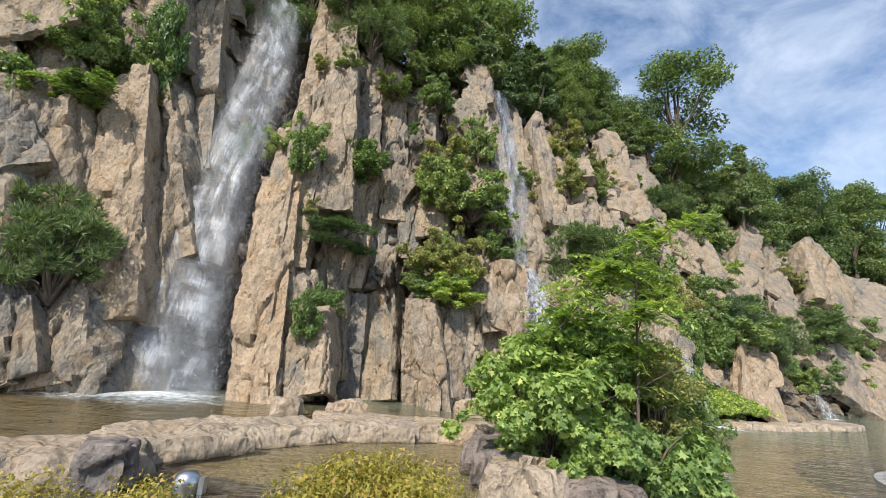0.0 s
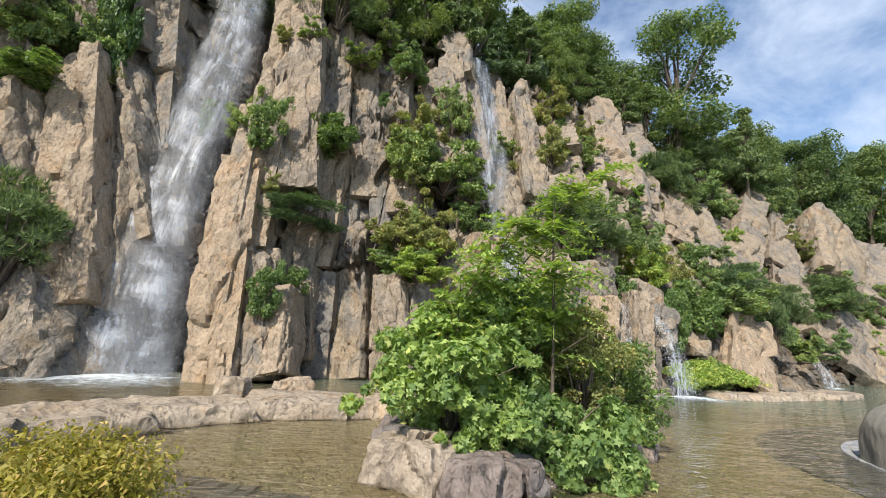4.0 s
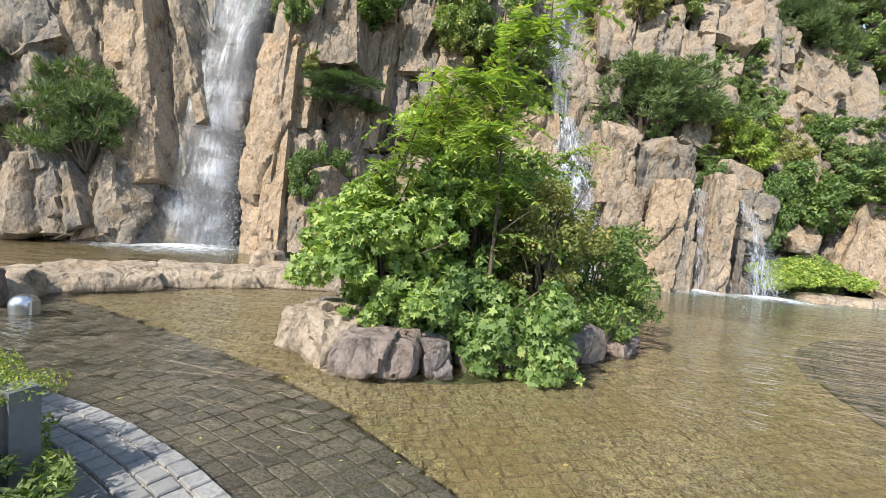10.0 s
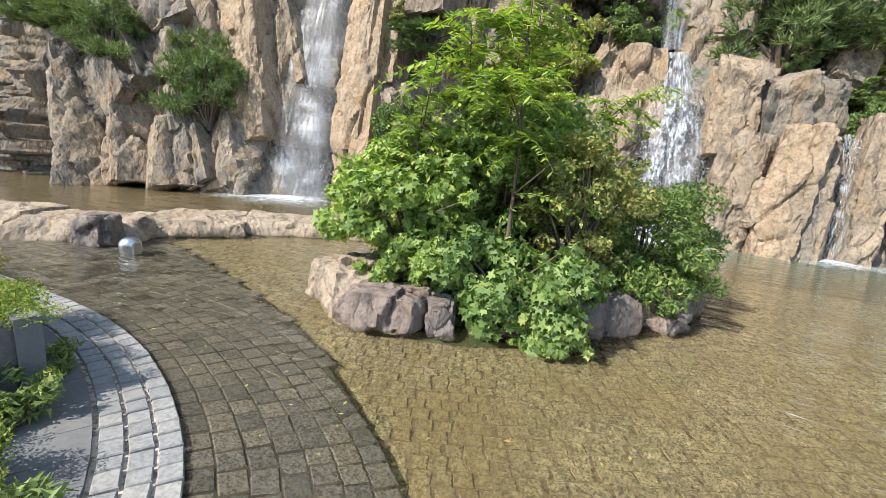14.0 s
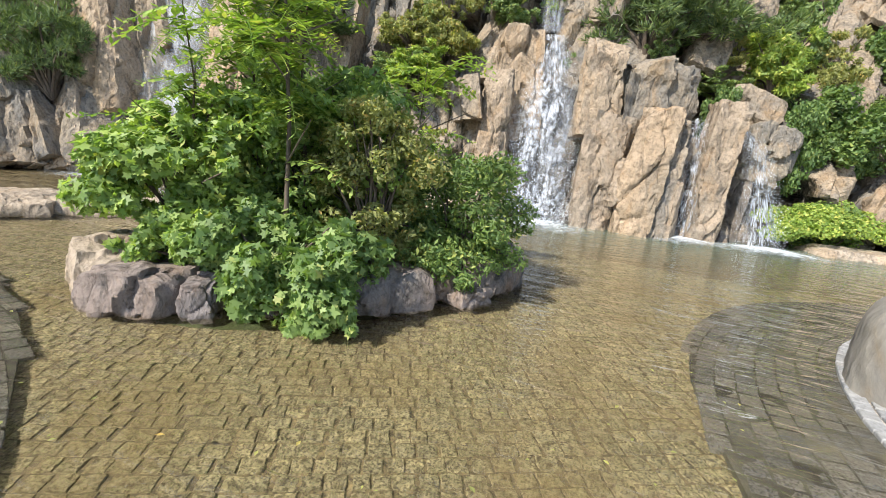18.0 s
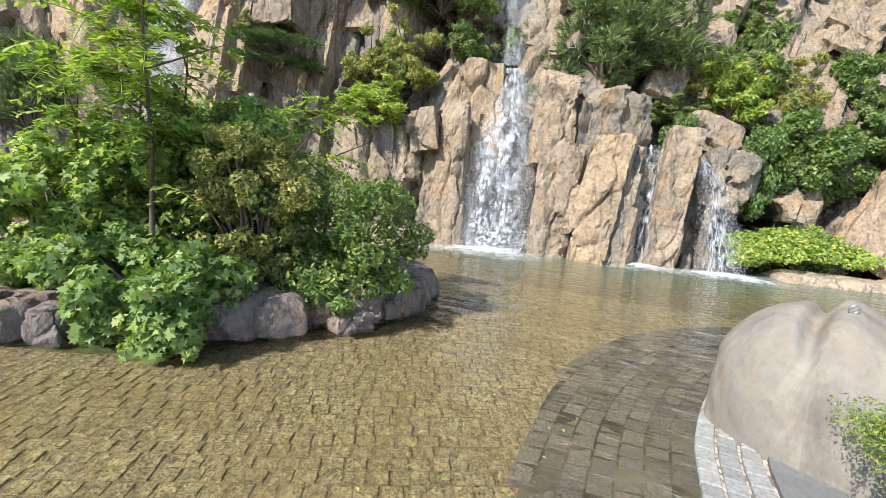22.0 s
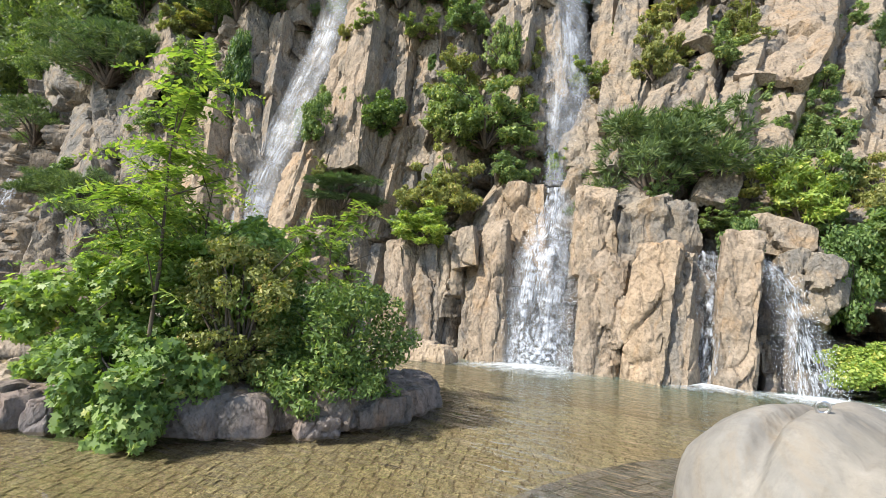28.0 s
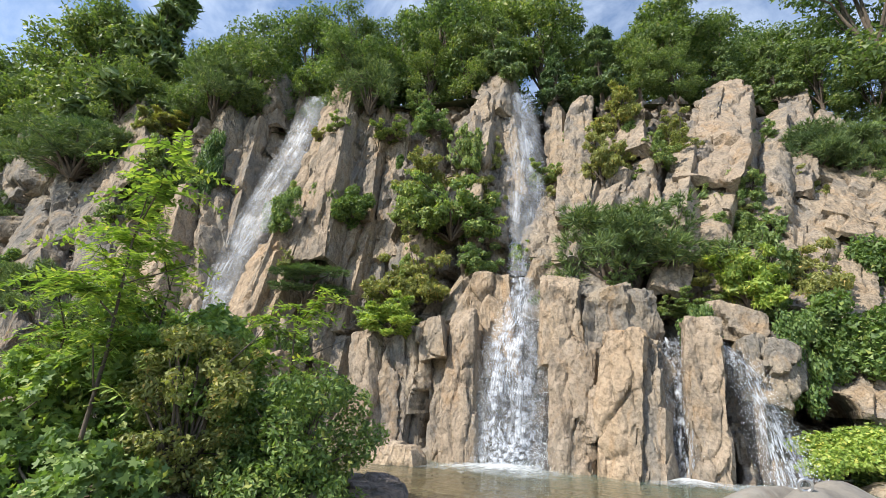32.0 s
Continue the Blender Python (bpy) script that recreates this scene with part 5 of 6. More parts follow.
def fresh_tree(kind, k):
    rnd = np.random.RandomState(500 + 17 * k + hash_of(kind))
    label, mat = {"broad": ("tall dark green broadleaf tree on the hill", M_DARKLEAF), "light": ("light green feathery tree on the hilltop", M_TREE_LIGHT), "conifer": ("dark conifer above the cliff", M_NEEDLE)}[kind]
    ob = thing("tree", label, "tree", "woods above the cliff")
    c, r = [], []
    if kind == "conifer":
        for i in range(9):
            z = 2.2 + i * 0.85
            for _ in range(5):
                a, q = rnd.uniform(0, 6.28), (1 - i / 10.5) * 1.9 * rnd.uniform(0.4, 1)
                c.append((math.cos(a) * q, math.sin(a) * q, z + rnd.uniform(-0.3, 0.3)))
                s = rnd.uniform(0.5, 0.8) * (1.1 - i / 14)
                r.append((s, s, s * 0.5))
    else:
        for _ in range(34):
            z = rnd.uniform(0.22, 1.0)
            wide = math.sqrt(max(0.06, 1 - ((z - 0.55) / 0.52) ** 2))
            a, q = rnd.uniform(0, 6.28), rnd.rand() ** 0.5 * 2.6 * wide
            c.append((math.cos(a) * q, math.sin(a) * q, z * 9.2))
            s = rnd.uniform(0.6, 1.15)
            r.append((s, s, s * 0.7))
    v0, f0 = tube([(0, 0, -0.6), (0.05, 0.03, 2), (0.0, 0.1, 4.5), (0.1, 0, 7.6)], [0.22, 0.17, 0.12, 0.04], 8)
    v1, f1 = limbs(rnd, [np.array(q) for q in c[::2]], (0.03, 0.05, 2.6), 0.09, 5)
    f0 = f0 + [tuple(i + len(v0) for i in q) for q in f1]
    part("trunk", mesh_of("trunk", v0 + v1, f0, M_BARK), ob)
    v, f = leaf_cloud(rnd, c, r, 13000, 0.125 if kind != "conifer" else 0.14, 1.7 if kind != "conifer" else 2.6, 0.25, 0.25, "pointed")
    part("crown", mesh_of("crown", v, f, mat, smooth=False), ob)
    return ob


def tree(kind, at, h, w=None):
    k = COUNT.get("tree" + kind, 0)
    COUNT["tree" + kind] = k + 1
    s = h / 10.0
    sw = s if w is None else w / 6.2
    m = Matrix.LocRotScale(Vector(at), Euler((0, 0, random.Random(k * 13 + 5).uniform(0, 6.28))), (sw, sw, s))
    key = (kind, k % 3)
    if key not in TREES:
        TREES[key] = fresh_tree(*key)
        TREES[key].matrix_world = m
        return TREES[key]
    ob = copy_thing(TREES[key], Matrix.Identity(4))
    ob.matrix_basis = m
    return ob


def hill_z(x, back):
    return float(np.interp(x, TOP_X, TOP_Z)) - 0.7 + back * float(np.interp(x, (-45, -10, 15, 30, 60, 90), (0.3, 0.34, 0.3, 0.2, 0.14, 0.1)))


wood = random.Random(42)
for row, (back, h_low, h_high, step) in enumerate(((1.0, 4.5, 7.5, 2.2), (3.6, 8.0, 11.0, 2.8), (7.5, 10.0, 13.0, 4.2))):
    x = -30.0 + row
    while x < (34 if row < 2 else 62):
        b = back + wood.uniform(-1.0, 1.2)
        z0 = float(np.interp(x, TOP_X, TOP_Z))
        kind = wood.choice(("light", "light", "broad", "broad", "broad", "conifer"))
        if not (16.5 < x < 34 and row > 0):
            tree(kind, (x, float(cliff_y(x, z0)) - 0.3 + b, hill_z(x, b)), wood.uniform(h_low, h_high))
        x += step * wood.uniform(0.75, 1.3)
for k in range(14):
    x = 25.5 + k * 2.4 + wood.uniform(-0.6, 0.6)
    y = float(cliff_y(x, 12.5)) + wood.uniform(1.5, 6.0)
    tree(("broad", "broad", "broad", "conifer")[k % 4], (x, y, 12.3), wood.uniform(11.0, 13.0) + max(0, k - 3) * 0.3, wood.uniform(6, 8))
for k in range(9):
    x = -46 + k * 3.2 + wood.uniform(-0.5, 0.5)
    tree(("broad", "light", "conifer")[k % 3], (x, float(cliff_y(x, 14.5)) + wood.uniform(1, 4), 14.0), wood.uniform(13, 16), wood.uniform(8, 10))
tree("broad", (20.0, 35.2, 16.5), 14.5, 9.5)
tree("conifer", (26.7, 37.0, 14.5), 9.3, 4.5)


# ---- waterfalls ----
def fall_sheet(name, left, right, mat, parent, bulge=0.15, nu=14, nv=60, seed=0):
    """A sheet of falling water between two edges, each a run of points from lip to foot."""
    lt, rt = np.array(left, float), np.array(right, float)
    tv = np.linspace(0, 1, nv)
    at_l = np.stack([np.interp(tv, np.linspace(0, 1, len(lt)), lt[:, k]) for k in range(3)], 1)
    at_r = np.stack([np.interp(tv, np.linspace(0, 1, len(rt)), rt[:, k]) for k in range(3)], 1)
    tu = np.linspace(0, 1, nu)
    p = at_l[:, None] * (1 - tu)[None, :, None] + at_r[:, None] * tu[None, :, None]
    flat = p.reshape(-1, 3)
    flat[:, 1] -= np.tile(np.sin(tu * math.pi) * bulge, nv) + 0.12 * fbm(flat * (1.2, 1.2, 0.4), 3, seed + 70)
    faces = [(r * nu + c, (r + 1) * nu + c, (r + 1) * nu + c + 1, r * nu + c + 1) for r in range(nv - 1) for c in range(nu - 1)]
    me = mesh_of(name, flat, faces, mat)
    uv = me.uv_layers.new(name="flow")
    us, vs = np.tile(tu, nv), np.repeat(tv * (np.linalg.norm(lt[-1] - lt[0]) / 4.0), nu)
    li = np.array([l.vertex_index for l in me.loops])
    uv.data.foreach_set("uv", np.stack([us[li], vs[li]], 1).ravel())
    return part(name, me, parent)


def foam_disc(parent, x, y, rx, ry, turn=0.0, z=0.02):
    n, rings = 40, 8
    verts, uvs, faces = [(0, 0, 0.10)], [(0.5, 0.5)], []
    for k in range(1, rings + 1):
        for s in range(n):
            a = 2 * math.pi * s / n
            q = k / rings
            wob = 1 + 0.12 * math.sin(3 * a + x) + 0.08 * math.sin(7 * a + y)
            verts.append((math.cos(a) * rx * q * wob, math.sin(a) * ry * q * wob, 0.10 * (1 - q) ** 1.2 + 0.02 * math.sin(9 * a + 5 * q) * q * (1 - q)))
            uvs.append((0.5 + 0.5 * q * math.cos(a), 0.5 + 0.5 * q * math.sin(a)))
    for s in range(n):
        faces.append((0, 1 + s, 1 + (s + 1) % n))
        for k in range(1, rings):
            a, b = 1 + (k - 1) * n, 1 + k * n
            faces.append((a + s, b + s, b + (s + 1) % n, a + (s + 1) % n))
    me = mesh_of("foam", verts, faces, M_FOAM)
    uv = me.uv_layers.new(name="foam")
    for l in me.loops:
        uv.data[l.index].uv = uvs[l.vertex_index]
    ob = part("foam", me, parent)
    ob.matrix_world = Matrix.LocRotScale((x, y, z), Euler((0, 0, turn)), None)
    return ob


def droplets(parent, left, right, count, seed, spread=0.16, size=0.0065):
    """Loose drops flung out along a fall: many tiny tetrahedra in one mesh."""
    rnd = np.random.RandomState(seed)
    lt, rt = np.array(left, float), np.array(right, float)
    t = rnd.rand(count) ** 0.7
    side = rnd.choice([0.0, 1.0], count) * 1.0 + rnd.normal(0, 0.07, count)
    side = np.where(rnd.rand(count) < 0.5, rnd.rand(count), side)
    at_l = np.stack([np.interp(t, np.linspace(0, 1, len(lt)), lt[:, k]) for k in range(3)], 1)
    at_r = np.stack([np.interp(t, np.linspace(0, 1, len(rt)), rt[:, k]) for k in range(3)], 1)
    pos = at_l * (1 - side)[:, None] + at_r * side[:, None] + rnd.normal(0, 0.08, (count, 3))
    pos[:, 1] -= np.abs(rnd.normal(0, spread, count))
    s = size * rnd.uniform(0.5, 1.5, count)[:, None, None]
    tet = np.array([(1, 0, -0.7), (-0.5, 0.87, -0.7), (-0.5, -0.87, -0.7), (0, 0, 1.8)])
    v = (pos[:, None] + tet[None] * s).reshape(-1, 3)
    i = np.arange(count)[:, None] * 4
    f = np.concatenate([i + (0, 2, 1), i + (0, 1, 3), i + (1, 2, 3), i + (2, 0, 3)])
    ob = part("spray", mesh_of("spray", v, f, M_DROPLET, smooth=False), parent)
    return tagged(ob, kind="stuff")


def waterfall(label, left, right, foam=None, drops=300, seed=1, mats=None, bulge=0.15):
    ob = thing("waterfall", label, "waterfall", "waterfalls")
    for k, m in enumerate(mats or (M_FALL, M_VEIL)):
        off = np.array([0, -0.16 * k, 0])
        fall_sheet("water_sheet", np.array(left) + off, np.array(right) + off, m, ob, bulge, seed=seed + 9 * k)
    for f in foam or ():
        foam_disc(ob, *f)
    if drops:
        droplets(ob, left, right, drops, seed)
    return ob


waterfall("tall white waterfall streaming down a dark cleft",
          [(-10.3, 19.0, 18.7), (-9.9, 18.2, 15.9), (-9.8, 17.3, 13.2), (-9.8, 16.3, 10.3), (-9.8, 15.2, 7.2), (-9.6, 14.3, 4.2), (-9.4, 13.7, 2.0), (-9.2, 13.2, 0.0)],
          [(-8.3, 19.6, 18.7), (-7.9, 18.8, 15.9), (-7.5, 17.9, 13.2), (-7.4, 16.9, 10.3), (-7.2, 15.8, 7.2), (-7.0, 14.9, 4.2), (-6.6, 14.3, 2.0), (-6.2, 13.8, 0.0)],
          [(-7.7, 12.6, 3.2, 2.2, 0.4), (-7.7, 13.1, 2.0, 1.0, 0.3)], 9000, 3, (M_MIST, M_MIST, M_MIST))
waterfall("long white waterfall dropping from a ledge down the rock wall",
          [(1.5, 22.2, 16.7), (2.0, 21.7, 14.3), (2.2, 21.0, 11.9), (2.5, 20.2, 9.5), (3.0, 19.6, 7.4), (3.2, 19.1, 5.9)],
          [(3.1, 23.2, 16.9), (3.5, 22.6, 14.5), (4.0, 21.8, 11.9), (4.2, 20.9, 9.5), (3.9, 19.9, 7.4), (3.95, 19.2, 5.9)], None, 2500, 5, (M_MIST, M_MIST, M_MIST))
waterfall("broad white lower waterfall plunging into the pond",
          [(3.35, 18.7, 5.7), (3.45, 17.7, 4.2), (3.35, 16.8, 3.1), (3.35, 16.5, 1.8), (3.3, 16.25, 0.6), (3.2, 16.1, 0.0)],
          [(4.1, 18.8, 5.7), (4.6, 17.9, 4.2), (5.0, 17.1, 3.1), (5.1, 16.8, 1.8), (5.2, 16.55, 0.6), (5.3, 16.4, 0.0)],
          [(4.3, 15.5, 2.2, 1.7, 0.3), (4.3, 15.8, 1.3, 0.8, 0.2)], 9000, 7, (M_MIST, M_FALL, M_FALL))
waterfall("narrow waterfall between two rock columns", [(7.95, 17.7, 3.3), (8.0, 17.5, 2.7), (8.0, 17.2, 1.3), (7.95, 17.0, 0.0)], [(8.45, 17.8, 3.3), (8.5, 17.6, 2.7), (8.6, 17.3, 1.3), (8.6, 17.1, 0.0)], [(8.3, 16.5, 1.3, 1.0, 0.1)], 2600, 11, (M_VEIL, M_VEIL))
waterfall("arching waterfall spilling over a dark rock lip", [(9.25, 18.0, 3.2), (9.5, 17.6, 2.6), (9.65, 17.3, 1.4), (9.7, 17.1, 0.0)], [(9.65, 18.1, 3.0), (10.1, 17.7, 2.3), (10.4, 17.4, 1.2), (10.7, 17.2, 0.0)], [(10.3, 16.7, 1.9, 1.1, 0.1)], 2000, 13, (M_VEIL, M_FALL))
waterfall("small waterfall over a pale rock", [(14.5, 21.9, 2.3), (14.5, 21.4, 1.2), (14.4, 20.9, 0.0)], [(15.6, 22.4, 2.3), (15.6, 21.9, 1.2), (15.5, 21.4, 0.0)], [(14.9, 20.2, 1.3, 0.8, 0.3)], 0, 17, (M_VEIL,))
waterfall("small far waterfall spilling into the pond", [(23.0, 27.8, 1.6), (22.5, 26.6, 0.9), (22.0, 25.6, 0.0)], [(24.6, 28.8, 1.5), (24.2, 27.6, 0.9), (23.8, 26.6, 0.0)], [(22.8, 25.6, 1.4, 0.5, 0.6)], 0, 19)
waterfall("thin waterfall high on the cliff", [(14.0, 30.0, 14.8), (13.6, 28.2, 12.2)], [(14.6, 30.4, 14.8), (14.2, 28.6, 12.2)], None, 0, 23, (M_VEIL,))
waterfall("thin waterfall at the far rocks", [(26.0, 38.6, 15.4), (26.0, 37.6, 13.0)], [(27.2, 39.0, 15.4), (27.2, 38.0, 13.0)], None, 0, 29, (M_VEIL,))
waterfall("white waterfall on the side rock wall", [(-20.0, 9.0, 6.4), (-19.6, 8.2, 3.0), (-19.4, 7.6, 0.0)], [(-18.4, 9.2, 6.2), (-17.6, 8.4, 3.0), (-17.2, 8.0, 0.0)], [(-18.3, 7.2, 1.6, 0.7, 0.1)], 0, 31)


# ---- flat rocks that dam the plunge pool ----
def flat_rock(x, y, w, d, h, turn, label="flat tan rock slab damming the pool", mat=None, detail=16, z=0.0, name="flat_rock", category="rock", group="flat rocks across the pool", chop=10, rounded=0.12):
    pts, quads = rock_shape(w, d, h, next_seed(), detail, chop, rounded, 0.07, 0.06)
    ob = new(name, mesh_of(name, pts, quads, mat or M_DAM, sharp=45))
    ob.matrix_world = pose(x, y, z + h * 0.5 - 0.12, 0, 0, turn)
    return tagged(ob, label, category, group)


flat_rock(-4.6, 5.9, 2.2, 1.5, 0.46, 45)
flat_rock(-4.0, 7.6, 1.9, 1.7, 0.42, 50)
flat_rock(-3.0, 9.0, 2.2, 1.6, 0.42, 38)
flat_rock(-1.3, 10.2, 2.4, 1.7, 0.45, 20)
flat_rock(0.6, 10.6, 2.0, 1.5, 0.45, 5)
flat_rock(-3.6, 11.7, 0.75, 0.6, 0.5, 10, "small tan rock standing in the pool")
flat_rock(-2.0, 11.6, 1.0, 0.8, 0.6, 30, "tan rock beside the flat slabs")
flat_rock(1.6, 14.6, 1.6, 0.9, 0.6, 15, "tan rock at the foot of the wall")
flat_rock(-6.2, 4.9, 2.0, 1.5, 0.5, 30)
flat_rock(-3.7, 5.6, 0.55, 0.5, 0.6, 20, "grey boulder at the pond's edge", M_ISLE, chop=7)
flat_rock(12.9, 18.2, 2.8, 1.3, 0.32, 10, "flat tan rock at the water's edge")
flat_rock(15.6, 19.4, 2.6, 1.4, 0.32, 25, "flat tan rock at the water's edge")
flat_rock(18.6, 21.0, 3.4, 1.6, 0.35, 35, "flat tan rock at the water's edge")


# ---- island ----
RIM = [(1.34, 6.32, 0.95, 0.85, 0.6, -25, 0), (2.08, 6.04, 0.98, 0.68, 0.48, 14, 0), (2.72, 6.26, 0.32, 0.42, 0.46, 32, -0.04), (3.25, 6.8, 0.75, 0.66, 0.36, 45, 0.02),
       (4.0, 7.5, 1.1, 0.7, 0.46, 48, 0.08), (4.66, 8.45, 0.82, 0.7, 0.48, 40, 0.1), (4.42, 8.02, 0.36, 0.32, 0.34, 30, 0), (4.92, 8.2, 0.5, 0.42, 0.3, 60, 0),
       (4.95, 9.1, 0.8, 0.65, 0.42, 80, 0), (4.8, 9.9, 1.2, 0.75, 0.42, 95, 0), (4.2, 10.6, 1.2, 0.8, 0.45, 150, 0), (3.0, 10.7, 1.4, 0.8, 0.45, 170, 0),
       (1.8, 9.8, 1.4, 0.8, 0.45, 220, 0), (1.25, 8.6, 1.4, 0.8, 0.5, 250, 0), (1.2, 7.4, 1.2, 0.8, 0.6, 260, 0)]
for x, y, w, d, h, turn, up in RIM:
    flat_rock(x, y, w * 1.12, d * 1.12, h + 0.03, turn, "weathered pinkish rock edging the island", M_DAM if x < 1.6 and y < 7 else M_ISLE, 24, up, "rim_rock", "rock", "rocks round the island", 7, 0.3)


def mound():
    n, rings = 48, 10
    verts, faces = [], []
    for k in range(rings + 1):
        q = k / rings
        for s in range(n):
            a = 2 * math.pi * s / n
            x, y = math.cos(a) * 1.5 * q, math.sin(a) * 2.5 * q
            c, sn = math.cos(radians(-28)), math.sin(radians(-28))
            verts.append((3.0 + x * c - y * sn, 8.3 + x * sn + y * c, -0.3 + 0.85 * (1 - q**2.5)))
    for k in range(rings):
        for s in range(n):
            faces.append((k * n + s, (k + 1) * n + s, (k + 1) * n + (s + 1) % n, k * n + (s + 1) % n))
    return tagged(new("island_soil", mesh_of("island_soil", verts, faces, M_SOIL)), "dark soil mound of the planted island", "island", kind="structure")


mound()


def bush(name, label, at, w, d, h, count, size, mat, seed, long=1.5, clumps=26, droop=0.3, category="bush", lobes=0):
    rnd = np.random.RandomState(seed)
    ob = thing(name, label, category, "plants on the island")
    c, r = blobs(rnd, 2.15, 1.0, clumps, 0.8, 0.1)
    more, thin = boughs(rnd, 2.3, 1.05, clumps, 0.8, 0.15, 13)
    c = np.array(c + more) * (w / 2, d / 2, h)
    r = np.array(r + thin) * ((w + d) / 4 * 0.8)
    r[:, 2] = np.minimum(r[:, 2], h * 0.3)
    lv, lf = limbs(rnd, c[::2], thick=0.025, sides=5)
    part("stem", mesh_of("stem", lv, lf, M_BARK), ob)
    if lobes:
        v, f = lobed_cloud(rnd, c, r, count, size, lobes, droop)
    else:
        v, f = leaf_cloud(rnd, c, r, count, size, long, droop, 0.45)
    part("crown", mesh_of("crown", v, f, mat, smooth=False), ob)
    ob.matrix_world = pose(*at)
    return ob


def lobed_cloud(rnd, centres, radii, count, size, lobes, droop):
    """Palm-shaped leaves of pointed lobes, one island each."""
    v, _ = leaf_cloud(rnd, centres, radii, count, size, 1.0, droop, 0.5)
    v = v.reshape(-1, 4, 3)
    mid = (v[:, 0] + v[:, 2]) / 2
    t, b = (v[:, 2] - v[:, 0]), (v[:, 1] - v[:, 3])
    ring = []
    for k in range(lobes * 2 + 1):
        a = -2.5 + 5.0 * k / (lobes * 2)
        q = 0.62 if k % 2 else 0.33
        if k in (0, lobes * 2):
            q = 0.3
        ring.append(mid + t * (math.cos(a) * q) + b * (math.sin(a) * q))
    root = mid - t * 0.12
    pts = np.stack([root] + ring, 1)
    m = pts.shape[1]
    idx = np.arange(len(pts))[:, None] * m
    faces = np.concatenate([idx + (0, k, k + 1) for k in range(1, m - 1)])
    return pts.reshape(-1, 3), faces


def pinnate(name, label, at, h, seed, fronds, mat):
    """A young tree with a thin stem and long feathered leaves."""
    rnd = np.random.RandomState(seed)
    ob = thing(name, label, "sapling", "plants on the island")
    v0, f0 = tube([(0, 0, -0.1), (0.03, 0.02, h * 0.4), (0.0, -0.03, h * 0.75), (0.02, 0, h)], [0.03, 0.022, 0.014, 0.004], 6)
    verts, faces = [], []
    twigs = []
    for k in range(6):
        z, a = h * (0.3 + 0.11 * k), 2.4 * k + rnd.uniform(-0.6, 0.6)
        tip = np.array([math.cos(a), math.sin(a), rnd.uniform(0.5, 1.1)]) * rnd.uniform(0.35, 0.8)
        twigs.append((np.array([0.02, 0, z]), tip))
        v1, f1 = tube([(0.02, 0, z), tuple(np.array([0.02, 0, z]) + tip * 0.5), tuple(np.array([0.02, 0, z]) + tip)], [0.012, 0.009, 0.004], 5)
        part("branch", mesh_of("branch", v1, f1, M_BARK), ob)
    for k in range(fronds):
        a = k * 2.4 + rnd.uniform(-1.0, 1.0)
        if k % 3:
            root, tip = twigs[k % 6]
            start = root + tip * rnd.uniform(0.35, 1.0)
        else:
            start = np.array([0.02, 0, h * (0.25 + 0.75 * ((k + rnd.rand()) / fronds) ** 0.8)])
        ln = rnd.uniform(0.4, 0.85)
        way = np.array([math.cos(a), math.sin(a), rnd.uniform(-0.1, 0.6)])
        pts = []
        for s in range(9):
            t = s / 8
            pts.append(start + way * ln * t + np.array([0, 0, -0.5 * ln * t * t]))
        v1, f1 = tube([tuple(q) for q in pts[::2]], [0.008, 0.006, 0.005, 0.004, 0.002], 4)
        faces += [tuple(i + len(verts) for i in q) for q in f1]
        verts += [np.array(q) for q in v1]
        side = np.cross(way, (0, 0, 1.0))
        side /= np.linalg.norm(side)
        for s in range(17):
            q = np.interp(s / 16, np.linspace(0, 1, 9), range(9))
            c = pts[int(q)] + (pts[min(8, int(q) + 1)] - pts[int(q)]) * (q - int(q))
            for sg in (-1, 1):
                d = side * sg + way * 0.35 + rnd.normal(0, 0.12, 3)
                d /= np.linalg.norm(d)
                lf = rnd.uniform(0.11, 0.17) * (1 - 0.4 * s / 16)
                e = np.cross(d, (0, 0, 1.0)) * lf * 0.22
                up = np.array([0, 0, rnd.uniform(-0.04, 0.02)])
                n = len(verts)
                verts += [c, c + d * lf * 0.5 + e + up, c + d * lf + up * 2, c + d * lf * 0.5 - e + up]
                faces.append((n, n + 1, n + 2, n + 3))
    part("stem", mesh_of("stem", v0, f0, M_BARK), ob)
    part("foliage", mesh_of("foliage", np.array(verts), faces, mat, smooth=False), ob)
    ob.matrix_world = pose(*at)
    return ob


bush("vine_bush", "rounded bush of hop-like vine with lobed green leaves", (1.75, 6.95, 0.3), 2.3, 2.2, 2.0, 9500, 0.1, M_ISLE_LEAF, 11, clumps=38, lobes=5)
bush("vine_bush", "low vine with lobed leaves spilling over the rocks", (3.25, 6.8, 0.2), 2.6, 1.5, 0.8, 8500, 0.095, M_VINE, 12, clumps=48, lobes=5, droop=0.5)
bush("vine_bush", "trailing vine with lobed leaves touching the water", (3.5, 6.55, -0.06), 1.7, 0.8, 0.5, 3800, 0.095, M_VINE, 13, clumps=30, lobes=5, droop=0.8)
bush("vine_bush", "vine with lobed leaves over the rim rocks", (2.2, 6.5, 0.3), 1.8, 0.9, 0.7, 2800, 0.085, M_ISLE_LEAF, 18, clumps=14, lobes=5, droop=0.5)
bush("bush", "dense green bush in the middle of the island", (2.8, 8.0, 0.4), 2.8, 2.7, 2.45, 15000, 0.055, M_ISLE_LEAF, 14, 1.8, 60)
bush("bush", "yellowish twiggy bush with small leaves", (3.8, 7.7, 0.4), 1.7, 1.6, 2.05, 12000, 0.032, M_DRY, 15, 2.0, 44)
